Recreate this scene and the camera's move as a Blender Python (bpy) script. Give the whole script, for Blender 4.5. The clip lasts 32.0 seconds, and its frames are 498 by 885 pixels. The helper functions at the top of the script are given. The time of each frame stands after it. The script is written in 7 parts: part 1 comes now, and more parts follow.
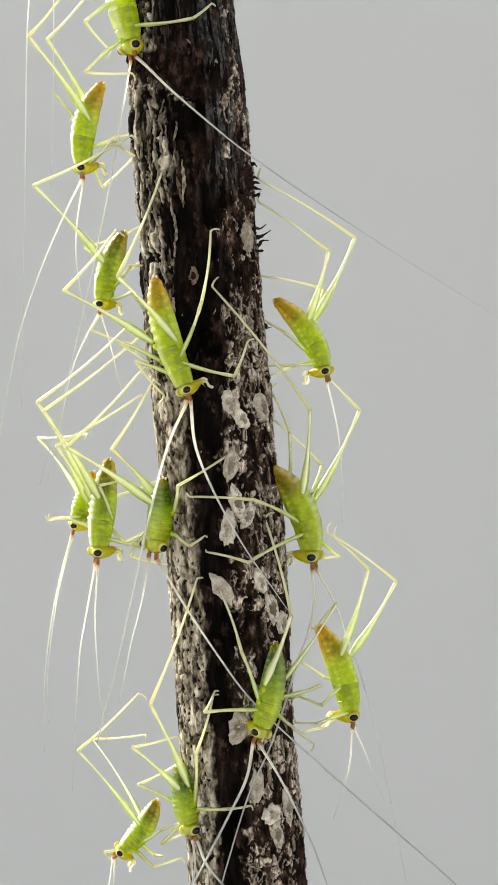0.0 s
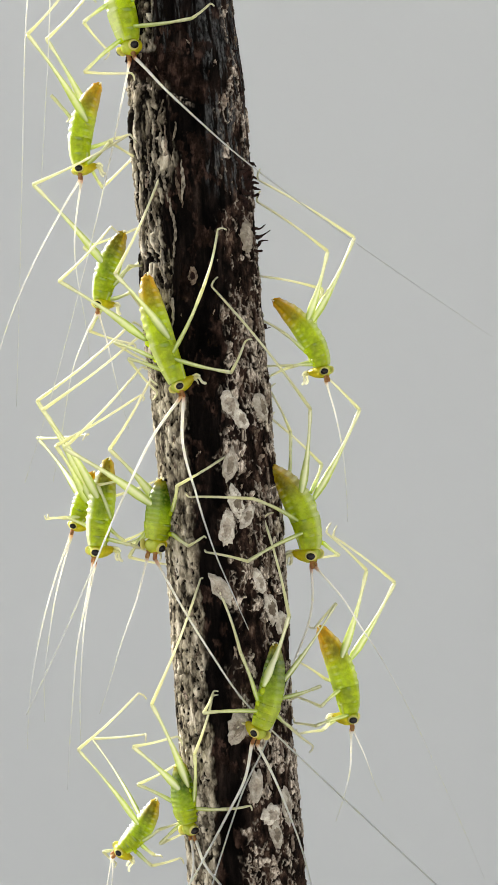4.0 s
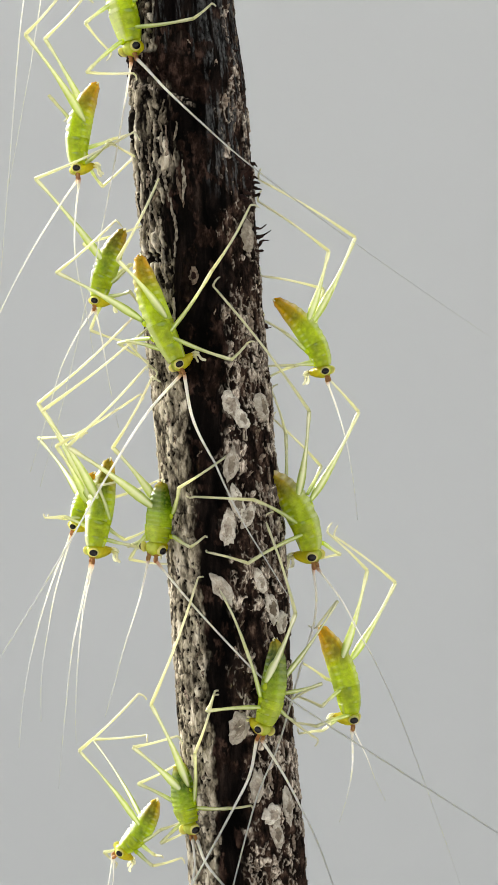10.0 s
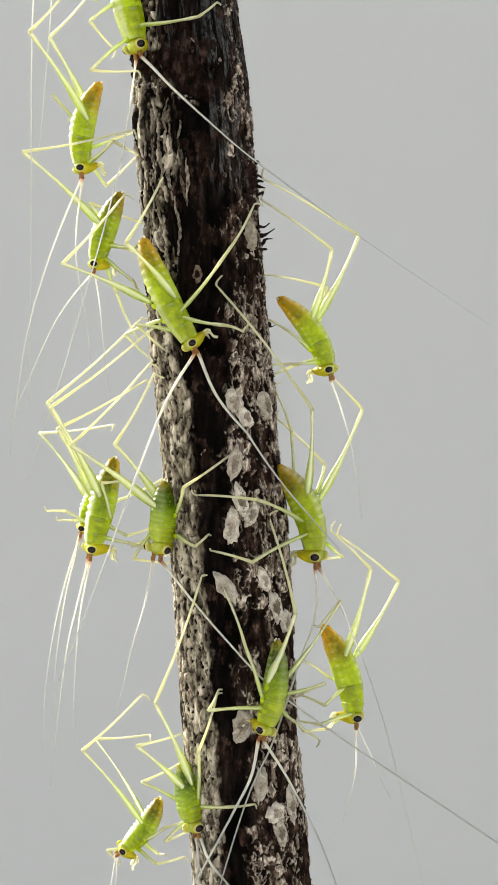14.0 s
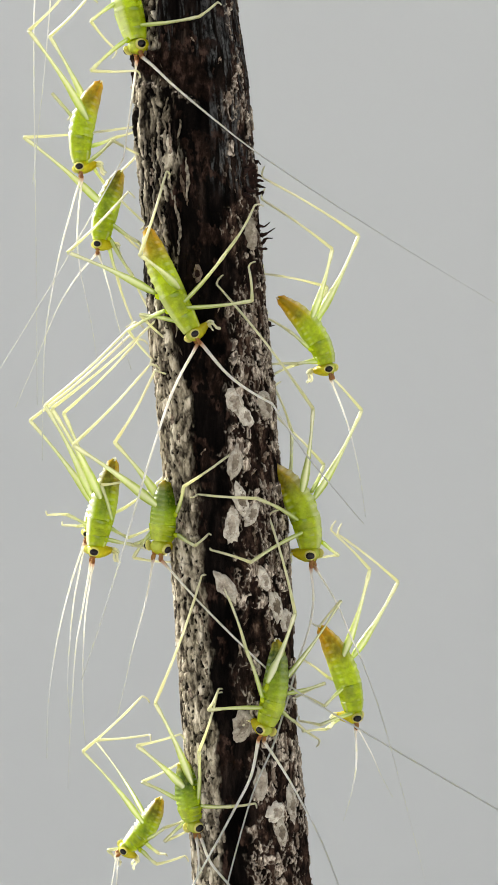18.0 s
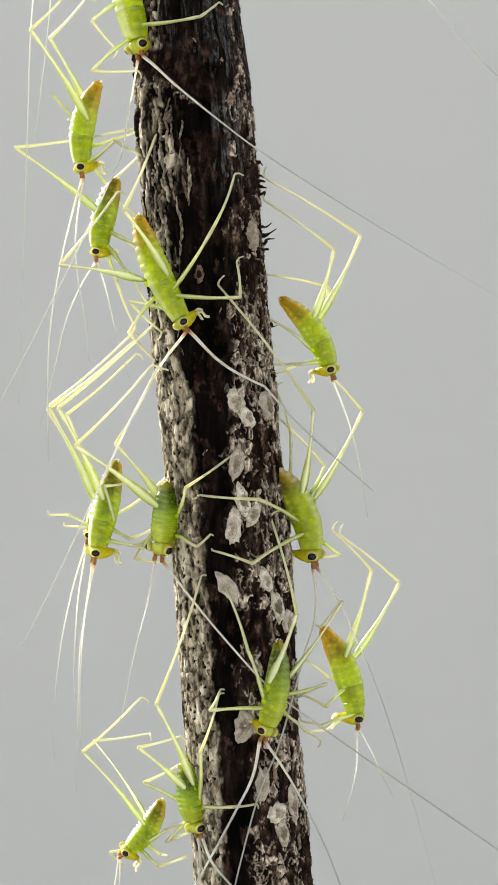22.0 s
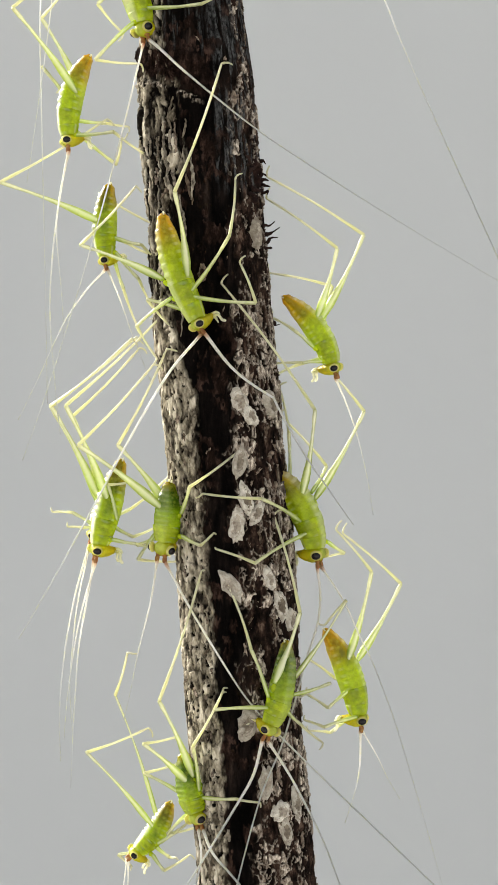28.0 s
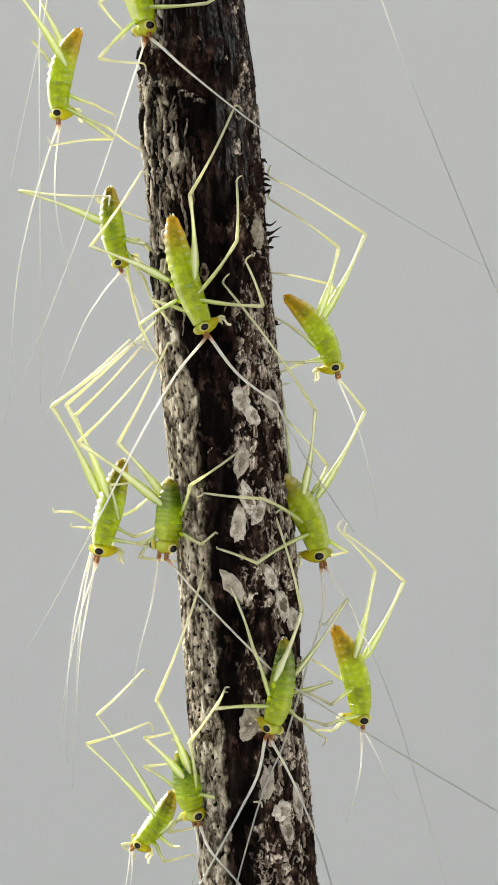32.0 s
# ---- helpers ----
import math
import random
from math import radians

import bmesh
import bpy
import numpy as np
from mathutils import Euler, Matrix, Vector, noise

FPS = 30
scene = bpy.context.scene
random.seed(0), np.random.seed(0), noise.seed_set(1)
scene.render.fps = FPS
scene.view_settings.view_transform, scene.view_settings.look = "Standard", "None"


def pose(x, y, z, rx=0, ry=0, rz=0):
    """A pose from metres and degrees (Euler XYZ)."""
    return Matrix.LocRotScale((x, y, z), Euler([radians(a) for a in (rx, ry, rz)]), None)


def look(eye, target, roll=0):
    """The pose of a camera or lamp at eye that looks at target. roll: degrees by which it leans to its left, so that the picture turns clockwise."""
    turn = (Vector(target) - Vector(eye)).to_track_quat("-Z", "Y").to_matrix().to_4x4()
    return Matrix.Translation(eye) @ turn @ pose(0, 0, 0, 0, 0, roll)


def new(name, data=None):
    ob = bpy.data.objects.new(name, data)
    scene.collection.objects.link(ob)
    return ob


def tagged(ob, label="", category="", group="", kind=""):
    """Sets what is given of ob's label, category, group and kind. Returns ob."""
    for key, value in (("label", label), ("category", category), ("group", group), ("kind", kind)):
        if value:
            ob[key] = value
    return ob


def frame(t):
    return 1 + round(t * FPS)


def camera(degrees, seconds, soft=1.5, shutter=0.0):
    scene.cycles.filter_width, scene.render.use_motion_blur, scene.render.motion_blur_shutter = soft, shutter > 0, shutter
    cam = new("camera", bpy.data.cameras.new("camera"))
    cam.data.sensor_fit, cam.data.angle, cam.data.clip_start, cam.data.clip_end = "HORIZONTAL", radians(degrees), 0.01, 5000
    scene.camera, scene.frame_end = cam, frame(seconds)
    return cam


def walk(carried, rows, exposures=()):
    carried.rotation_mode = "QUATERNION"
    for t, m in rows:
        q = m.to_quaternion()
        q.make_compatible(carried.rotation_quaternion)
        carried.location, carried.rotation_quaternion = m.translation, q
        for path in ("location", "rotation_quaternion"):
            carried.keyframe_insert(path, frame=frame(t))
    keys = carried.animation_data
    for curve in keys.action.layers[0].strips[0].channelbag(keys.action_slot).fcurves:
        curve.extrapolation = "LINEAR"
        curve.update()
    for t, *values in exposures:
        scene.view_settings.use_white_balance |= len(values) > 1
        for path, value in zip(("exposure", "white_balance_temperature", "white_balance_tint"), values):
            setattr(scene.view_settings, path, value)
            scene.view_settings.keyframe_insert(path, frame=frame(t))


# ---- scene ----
M = 0.001

# ---- camera ----
cam = camera(16.73, 32.0, soft=1.0)
walk(cam, [
    (0.0, pose(0.000000, -0.12, 0.600000, 90)),
    (0.5, pose(0.000012, -0.12, 0.600028, 90)),
    (1.0, pose(0.000052, -0.12, 0.600052, 90)),
    (2.0, pose(0.000064, -0.12, 0.600040, 90)),
    (3.0, pose(0.000056, -0.12, 0.600008, 90)),
    (5.5, pose(0.000064, -0.12, 0.600040, 90)),
    (6.0, pose(0.000076, -0.12, 0.600048, 90)),
    (7.0, pose(0.000020, -0.12, 0.600008, 90)),
    (8.0, pose(0.000032, -0.12, 0.600004, 90)),
    (9.0, pose(0.000000, -0.12, 0.600000, 90)),
    (10.0, pose(-0.000012, -0.12, 0.600000, 90)),
    (10.5, pose(-0.000040, -0.12, 0.599996, 90)),
    (11.0, pose(-0.000112, -0.12, 0.600000, 90)),
    (11.5, pose(-0.000180, -0.12, 0.600000, 90)),
    (12.0, pose(-0.000244, -0.12, 0.599988, 90)),
    (12.5, pose(-0.000264, -0.12, 0.599944, 90)),
    (13.0, pose(-0.000280, -0.12, 0.599932, 90)),
    (14.0, pose(-0.000264, -0.12, 0.599896, 90)),
    (16.5, pose(-0.000260, -0.12, 0.599828, 90)),
    (17.0, pose(-0.000256, -0.12, 0.599812, 90)),
    (18.0, pose(-0.000268, -0.12, 0.599856, 90)),
    (19.0, pose(-0.000260, -0.12, 0.599868, 90)),
    (20.0, pose(-0.000276, -0.12, 0.599884, 90)),
    (21.0, pose(-0.000344, -0.12, 0.599888, 90)),
    (22.0, pose(-0.000392, -0.12, 0.599896, 90)),
    (23.0, pose(-0.000440, -0.12, 0.599880, 90)),
    (24.0, pose(-0.000504, -0.12, 0.599896, 90)),
    (25.0, pose(-0.000524, -0.12, 0.599880, 90)),
    (25.5, pose(-0.000536, -0.12, 0.599868, 90)),
    (27.5, pose(-0.000616, -0.12, 0.599816, 90)),
    (28.0, pose(-0.000616, -0.12, 0.599800, 90)),
    (29.0, pose(-0.000592, -0.12, 0.599764, 90)),
    (29.5, pose(-0.000608, -0.12, 0.599764, 90)),
    (30.0, pose(-0.000640, -0.12, 0.599792, 90)),
    (31.0, pose(-0.000696, -0.12, 0.599796, 90)),
    (32.0, pose(-0.000720, -0.12, 0.599760, 90)),
], [(0, 1.24), (12, 1.24), (20, 1.23), (25, 1.22), (28, 1.20), (30, 1.19), (32, 1.19)])

# ---- daylight: overcast sky, soft low sun from the side ----
world = bpy.data.worlds.new("overcast_sky")
scene.world = world
world.use_nodes = True
wn, wl = world.node_tree.nodes, world.node_tree.links
sky = wn.new("ShaderNodeTexSky")
sky.sky_type = "NISHITA"
sky.sun_disc = False
sky.sun_elevation = radians(29)
sky.sun_rotation = radians(311.6)
sky.dust_density = 4.0
veil = wn.new("ShaderNodeHueSaturation")
veil.inputs["Saturation"].default_value = 0.12
wl.new(sky.outputs[0], veil.inputs["Color"])
wl.new(veil.outputs[0], wn["Background"].inputs["Color"])
wn["Background"].inputs["Strength"].default_value = 0.135

sun_data = bpy.data.lights.new("sun", "SUN")
sun_data.energy, sun_data.angle, sun_data.color = 5.0, radians(6), (1.0, 0.96, 0.9)
sun = new("sun", sun_data)
sun.matrix_basis = look((0, 0, 0), (0.62, -0.55, -0.46))


# ---- materials ----
def material(name, rough=0.5, coat=0.0, spec=0.5, sub=0.0):
    m = bpy.data.materials.new(name)
    m.use_nodes = True
    b = m.node_tree.nodes["Principled BSDF"]
    b.inputs["Roughness"].default_value = rough
    b.inputs["Coat Weight"].default_value = coat
    b.inputs["Coat Roughness"].default_value = 0.2
    b.inputs["Specular IOR Level"].default_value = spec
    if sub:
        b.inputs["Subsurface Weight"].default_value = sub
        b.inputs["Subsurface Radius"].default_value = (1.0, 1.0, 0.3)
        b.inputs["Subsurface Scale"].default_value = 0.0006
    return m, m.node_tree.nodes, m.node_tree.links, b


def noise_node(nodes, links, scale, detail=5.0, rough=0.6, stretch=None):
    n = nodes.new("ShaderNodeTexNoise")
    n.inputs["Scale"].default_value, n.inputs["Detail"].default_value, n.inputs["Roughness"].default_value = scale, detail, rough
    co = nodes.new("ShaderNodeTexCoord")
    if stretch:
        mp = nodes.new("ShaderNodeMapping")
        mp.inputs["Scale"].default_value = stretch
        links.new(co.outputs["Object"], mp.inputs["Vector"])
        links.new(mp.outputs[0], n.inputs["Vector"])
    else:
        links.new(co.outputs["Object"], n.inputs["Vector"])
    return n


def ramp(nodes, links, source, stops):
    r = nodes.new("ShaderNodeValToRGB")
    els = r.color_ramp.elements
    while len(els) < len(stops):
        els.new(0.5)
    for e, (p, c) in zip(els, stops):
        e.position, e.color = p, (*c, 1)
    links.new(source, r.inputs["Fac"])
    return r


def mix(nodes, links, fac, a, b, mode="MIX"):
    n = nodes.new("ShaderNodeMix")
    n.data_type, n.blend_type = "RGBA", mode
    for sock, v in ((n.inputs[0], fac), (n.inputs[6], a), (n.inputs[7], b)):
        if isinstance(v, (int, float)):
            sock.default_value = v
        elif isinstance(v, tuple):
            sock.default_value = (*v, 1)
        else:
            links.new(v, sock)
    return n.outputs[2]


def bump(nodes, links, b, height, dist, strength=0.6):
    n = nodes.new("ShaderNodeBump")
    n.inputs["Distance"].default_value, n.inputs["Strength"].default_value = dist, strength
    links.new(height, n.inputs["Height"])
    links.new(n.outputs[0], b.inputs["Normal"])


def along_node(nodes, name="along"):
    a = nodes.new("ShaderNodeAttribute")
    a.attribute_name = name
    return a.outputs["Fac"]


def skin_material(name, stops, rough=0.26, coat=0.05, vary=0.25, glow=0.56, spec=0.5, organs=0.0):
    """Thin translucent insect skin; stops run along the part, from its root to its end. organs: how far darker flesh shows through."""
    m, n, l, b = material(name, rough, coat, spec)
    base = ramp(n, l, along_node(n), stops).outputs[0]
    # Deeper green and dark tail window, with body shading put into the colour.
    base = mix(n, l, along_node(n, "tint_shade"), base, mix(n, l, 1.0, base, (0.36, 0.45, 0.06), "MULTIPLY"))
    if organs:
        g = noise_node(n, l, 1350, 5, 0.68)
        deep = mix(n, l, 1.0, base, (0.42, 0.46, 0.14), "MULTIPLY")
        base = mix(n, l, ramp(n, l, g.outputs["Fac"], [(0.42, (0, 0, 0)), (0.54, (organs, organs, organs))]).outputs[0], base, deep)
        dot = n.new("ShaderNodeTexVoronoi")
        dot.inputs["Scale"].default_value = 2700
        l.new(n.new("ShaderNodeTexCoord").outputs["Object"], dot.inputs["Vector"])
        base = mix(n, l, ramp(n, l, dot.outputs["Distance"], [(0.08, (0.4 * organs, 0.4 * organs, 0.4 * organs)), (0.40, (0, 0, 0))]).outputs[0], base, (0.66, 0.76, 0.06))
    f = noise_node(n, l, 2600, 4)
    col = mix(n, l, ramp(n, l, f.outputs["Fac"], [(0.45, (0, 0, 0)), (0.72, (vary, vary, vary))]).outputs[0], base, (0.78, 0.80, 0.08))
    # Pale marks of knobs and belly, plus sunlit edges painted on back and thighs.
    col = mix(n, l, along_node(n, "stripe"), col, (0.95, 0.95, 0.72))
    l.new(col, b.inputs["Base Color"])
    fine = noise_node(n, l, 4200, 4)
    bump(n, l, b, fine.outputs["Fac"], 0.00008, 0.7)
    t = n.new("ShaderNodeBsdfTranslucent")
    l.new(col, t.inputs["Color"])
    s = n.new("ShaderNodeMixShader")
    thin = n.new("ShaderNodeMath")
    thin.operation = "MULTIPLY_ADD"
    thin.inputs[1].default_value, thin.inputs[2].default_value = -0.8 * glow, glow
    l.new(along_node(n, "stripe"), thin.inputs[0])
    l.new(thin.outputs[0], s.inputs[0])
    l.new(b.outputs[0], s.inputs[1])
    l.new(t.outputs[0], s.inputs[2])
    l.new(s.outputs[0], n["Material Output"].inputs["Surface"])
    return m


LIME = (0.70, 0.80, 0.022)
MAT = {
    "abdomen": skin_material("abdomen_skin", [(0.0, (0.80, 0.44, 0.012)), (0.22, (0.66, 0.41, 0.006)), (0.42, (0.56, 0.45, 0.006)), (0.58, (0.60, 0.68, 0.008)), (0.72, (0.63, 0.76, 0.008)), (1.0, (0.67, 0.80, 0.014))], organs=0.48),
    "abdomen_green": skin_material("green_abdomen_skin", [(0.0, (0.62, 0.40, 0.02)), (0.10, (0.40, 0.36, 0.010)), (0.22, (0.12, 0.21, 0.003)), (0.5, (0.22, 0.35, 0.004)), (0.75, (0.47, 0.64, 0.010)), (1.0, (0.62, 0.76, 0.015))], organs=0.5),
    "abdomen_olive": skin_material("olive_abdomen_skin", [(0.0, (0.72, 0.46, 0.01)), (0.12, (0.54, 0.34, 0.004)), (0.32, (0.44, 0.35, 0.004)), (0.46, (0.44, 0.46, 0.005)), (0.60, (0.55, 0.68, 0.006)), (1.0, (0.65, 0.78, 0.015))], organs=0.5),
    "thorax": skin_material("thorax_skin", [(0.0, (0.65, 0.79, 0.014)), (1.0, LIME)], organs=0.45),
    "head": skin_material("head_skin", [(0.0, (0.70, 0.78, 0.14)), (0.1, (0.68, 0.74, 0.05)), (0.4, (0.74, 0.68, 0.02)), (1.0, (0.70, 0.54, 0.014))], organs=0.3),
    "ring": skin_material("eye_ring_skin", [(0.0, (0.80, 0.74, 0.18)), (1.0, (0.86, 0.82, 0.34))], 0.3),
    "femur": skin_material("femur_skin", [(0.0, (0.50, 0.63, 0.10)), (0.35, (0.62, 0.69, 0.26)), (0.7, (0.72, 0.74, 0.46)), (1.0, (0.75, 0.74, 0.52))], organs=0.3),
    "tibia": skin_material("tibia_skin", [(0.0, (0.74, 0.73, 0.45)), (0.4, (0.79, 0.78, 0.58)), (1.0, (0.62, 0.60, 0.46))]),
    "antenna": skin_material("antenna_skin", [(0.0, (0.50, 0.22, 0.11)), (0.012, (0.66, 0.42, 0.28)), (0.035, (0.84, 0.82, 0.77)), (0.3, (0.80, 0.79, 0.77)), (0.5, (0.64, 0.64, 0.63)), (0.75, (0.52, 0.53, 0.53)), (1.0, (0.46, 0.47, 0.47))], 0.45, 0.1),
    "socket": skin_material("socket_skin", [(0.0, (0.58, 0.42, 0.04)), (0.35, (0.42, 0.20, 0.05)), (1.0, (0.36, 0.14, 0.06))]),
    "palp": skin_material("palp_skin", [(0.0, (0.74, 0.70, 0.30)), (0.4, (0.86, 0.85, 0.66)), (1.0, (0.88, 0.87, 0.72))]),
}
_m, _n, _l, _b = material("eye_black", 0.2, 0.0, 0.25)
_b.inputs["Base Color"].default_value = (0.008, 0.006, 0.006, 1)
MAT["eye"] = _m


def bark_material():
    """Three kinds of bark side by side: grey cracked plates, a smooth dark peeled strip, and brown-black bark with pale flecks."""
    m, n, l, b = material("bark", 0.9, 0.0, 0.015)
    fine = noise_node(n, l, 5200, 5, 0.62, (1, 1, 0.5))
    mid = noise_node(n, l, 1900, 5, 0.62, (1, 1, 0.5))
    blot = noise_node(n, l, 800, 6, 0.65, (1, 1, 0.22))
    blot.inputs["Distortion"].default_value = 0.6
    tone = n.new("ShaderNodeMath")
    tone.operation = "MULTIPLY_ADD"
    tone.inputs[1].default_value = 0.8
    l.new(fine.outputs["Fac"], tone.inputs[0])
    shift = n.new("ShaderNodeMath")
    shift.operation = "SUBTRACT"
    l.new(along_node(n, "tone"), shift.inputs[0])
    shift.inputs[1].default_value = 0.4
    l.new(shift.outputs[0], tone.inputs[2])
    grey = ramp(n, l, tone.outputs[0], [(0.08, (0.012, 0.010, 0.008)), (0.30, (0.088, 0.073, 0.052)), (0.52, (0.255, 0.222, 0.162)), (0.76, (0.47, 0.418, 0.32)), (0.95, (0.63, 0.577, 0.465))]).outputs[0]
    brown = ramp(n, l, mid.outputs["Fac"], [(0.36, (0.0024, 0.0018, 0.0015)), (0.48, (0.011, 0.0072, 0.0056)), (0.58, (0.036, 0.0218, 0.016)), (0.70, (0.135, 0.091, 0.066))]).outputs[0]
    pale = ramp(n, l, fine.outputs["Fac"], [(0.32, (0.05, 0.034, 0.026)), (0.47, (0.28, 0.23, 0.18)), (0.66, (0.74, 0.66, 0.55))]).outputs[0]
    smooth = ramp(n, l, blot.outputs["Fac"], [(0.40, (0.001, 0.0009, 0.0008)), (0.52, (0.0034, 0.0027, 0.0024)), (0.62, (0.0115, 0.008, 0.0066)), (0.74, (0.042, 0.029, 0.022))]).outputs[0]
    rust = ramp(n, l, mid.outputs["Fac"], [(0.36, (0.0024, 0.0017, 0.0013)), (0.52, (0.013, 0.0075, 0.0056)), (0.70, (0.062, 0.037, 0.028))]).outputs[0]
    slate = ramp(n, l, fine.outputs["Fac"], [(0.36, (0.008, 0.008, 0.0084)), (0.68, (0.12, 0.122, 0.12))]).outputs[0]
    c = mix(n, l, along_node(n, "peeled"), brown, smooth)
    c = mix(n, l, along_node(n, "streak"), c, slate)
    c = mix(n, l, along_node(n, "rust"), c, rust)
    c = mix(n, l, along_node(n, "old_bark"), c, grey)
    c = mix(n, l, along_node(n, "fleck"), c, pale)
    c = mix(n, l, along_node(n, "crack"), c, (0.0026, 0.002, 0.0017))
    l.new(c, b.inputs["Base Color"])
    add = n.new("ShaderNodeMath")
    l.new(mid.outputs["Fac"], add.inputs[0])
    l.new(fine.outputs["Fac"], add.inputs[1])
    bump(n, l, b, add.outputs[0], 0.00013, 0.75)
    return m


def flake_material(name, lo, hi, scale):
    m, n, l, b = material(name, 0.85, 0.0, 0.08)
    f = noise_node(n, l, scale, 5, 0.65)
    c = ramp(n, l, f.outputs["Fac"], [(0.3, lo), (0.7, hi)]).outputs[0]
    info = n.new("ShaderNodeObjectInfo")
    v = ramp(n, l, info.outputs["Random"], [(0.0, (0.44, 0.41, 0.37)), (1.0, (1.0, 1.0, 1.0))]).outputs[0]
    l.new(mix(n, l, 1.0, c, v, "MULTIPLY"), b.inputs["Base Color"])
    bump(n, l, b, f.outputs["Fac"], 0.0001, 0.8)
    return m


MAT["bark"] = bark_material()
MAT["flake"] = flake_material("bark_flake", (0.012, 0.008, 0.006), (0.41, 0.325, 0.25), 2600)
MAT["strand"] = flake_material("pale_bark_strand", (0.012, 0.010, 0.0075), (0.41, 0.36, 0.28), 2600)
MAT["husk"] = flake_material("egg_case", (0.30, 0.262, 0.21), (0.80, 0.765, 0.67), 2600)
MAT["hollow"] = flake_material("egg_case_hollow", (0.13, 0.10, 0.075), (0.52, 0.465, 0.38), 2400)
MAT["knot"] = flake_material("red_brown_crust", (0.002, 0.0013, 0.001), (0.034, 0.0165, 0.012), 1500)
MAT["spur"] = flake_material("dark_spur", (0.010, 0.006, 0.005), (0.045, 0.026, 0.021), 2500)


def plain_material(name, lo, hi, scale, rough, dist):
    m, n, l, b = material(name, rough, 0.0, 0.2)
    f = noise_node(n, l, scale, 6, 0.55)
    l.new(ramp(n, l, f.outputs["Fac"], [(0.3, lo), (0.7, hi)]).outputs[0], b.inputs["Base Color"])
    bump(n, l, b, f.outputs["Fac"], dist, 0.3)
    return m


MAT["wall"] = plain_material("pale_plaster", (0.482, 0.500, 0.505), (0.496, 0.514, 0.519), 1.5, 0.95, 0.0005)
MAT["bounce_ground"] = plain_material("bounce_ground", (0.46, 0.445, 0.41), (0.62, 0.60, 0.56), 14.0, 0.95, 0.01)


# ---- mesh helpers ----
def edge(v, a, b):
    t = min(1.0, max(0.0, (v - a) / (b - a)))
    return t * t * (3 - 2 * t)


def mesh_of(name, verts, faces, mat, along=None, smooth=True):
    me = bpy.data.meshes.new(name)
    me.from_pydata([tuple(v) for v in verts], [], faces)
    me.materials.append(mat)
    if along is not None:
        for key, values in along.items():
            at = me.attributes.new(key, "FLOAT", "POINT")
            at.data.foreach_set("value", np.asarray(values, dtype=np.float32))
    if smooth:
        me.polygons.foreach_set("use_smooth", [True] * len(me.polygons))
    me.update()
    return me


def part(name, me, parent, at=(0, 0, 0), label=""):
    ob = new(name, me)
    ob.parent = parent
    ob.location = at
    return tagged(ob, label) if label else ob


def block(name, lo, hi, mat):
    x0, y0, z0 = lo
    x1, y1, z1 = hi
    v = [(x0, y0, z0), (x1, y0, z0), (x1, y1, z0), (x0, y1, z0), (x0, y0, z1), (x1, y0, z1), (x1, y1, z1), (x0, y1, z1)]
    f = [(0, 3, 2, 1), (4, 5, 6, 7), (0, 1, 5, 4), (1, 2, 6, 5), (2, 3, 7, 6), (3, 0, 4, 7)]
    return new(name, mesh_of(name, v, f, mat, smooth=False))


def loft(name, centres, axes, mat, n=14, along=None, stripe=0.0):
    """Rings round centres; axes: for each ring two vectors, its half width and half height. Ends are closed."""
    verts, faces, al, st = [], [], [], []
    k = len(centres)
    for i, (c, (a, b)) in enumerate(zip(centres, axes)):
        for j in range(n):
            w = 2 * math.pi * j / n
            verts.append(c + a * math.cos(w) + b * math.sin(w))
            al.append(along[i] if along else i / (k - 1))
            st.append(stripe * edge(math.sin(w), 0.84, 0.97) * edge(i, 0, 2) * edge(k - 1 - i, 0, 2))
    for i in range(k - 1):
        for j in range(n):
            p, q = i * n + j, i * n + (j + 1) % n
            faces.append((p, q, q + n, p + n))
    faces.append(tuple(range(n - 1, -1, -1)))
    faces.append(tuple(range((k - 1) * n, k * n)))
    return mesh_of(name, verts, faces, mat, {"along": al, "stripe": st})


def curve_points(pts, steps):
    """A smooth line through pts."""
    p = [Vector(v) for v in pts]
    p = [p[0] * 2 - p[1], *p, p[-1] * 2 - p[-2]]
    out = []
    for i in range(1, len(p) - 2):
        for s in range(steps):
            t = s / steps
            a, b, c, d = p[i - 1], p[i], p[i + 1], p[i + 2]
            out.append(0.5 * (2 * b + (c - a) * t + (2 * a - 5 * b + 4 * c - d) * t * t + (3 * b - a - 3 * c + d) * t ** 3))
    out.append(p[-2])
    return out


def tube(name, pts, radii, mat, n=6, along=None):
    axes = []
    side = None
    for i in range(len(pts)):
        f = (pts[min(i + 1, len(pts) - 1)] - pts[max(i - 1, 0)]).normalized()
        if side is None:
            side = f.orthogonal().normalized()
        side = (side - f * side.dot(f)).normalized()
        axes.append((side * radii[i], f.cross(side) * radii[i]))
    return loft(name, pts, axes, mat, n, along)


# ---- setting ----
# Out of view; made this pale to bounce light onto the lower wall.
ground = tagged(block("ground", (-30, -30, -1.1), (30, 30, -0.8), MAT["bounce_ground"]), "unseen pale ground below the branch, added to bounce light upwards", "ground", kind="structure")
backdrop = tagged(block("wall_back", (-5.0, 0.9, -0.8), (6.0, 1.05, 1.0), MAT["wall"]), "low plain pale grey plastered wall behind the branch", "wall", kind="structure")


# ---- branch ----
LEAN = -0.0714
AXIS_X = -2.30 * M
RADIUS = 4.12 * M


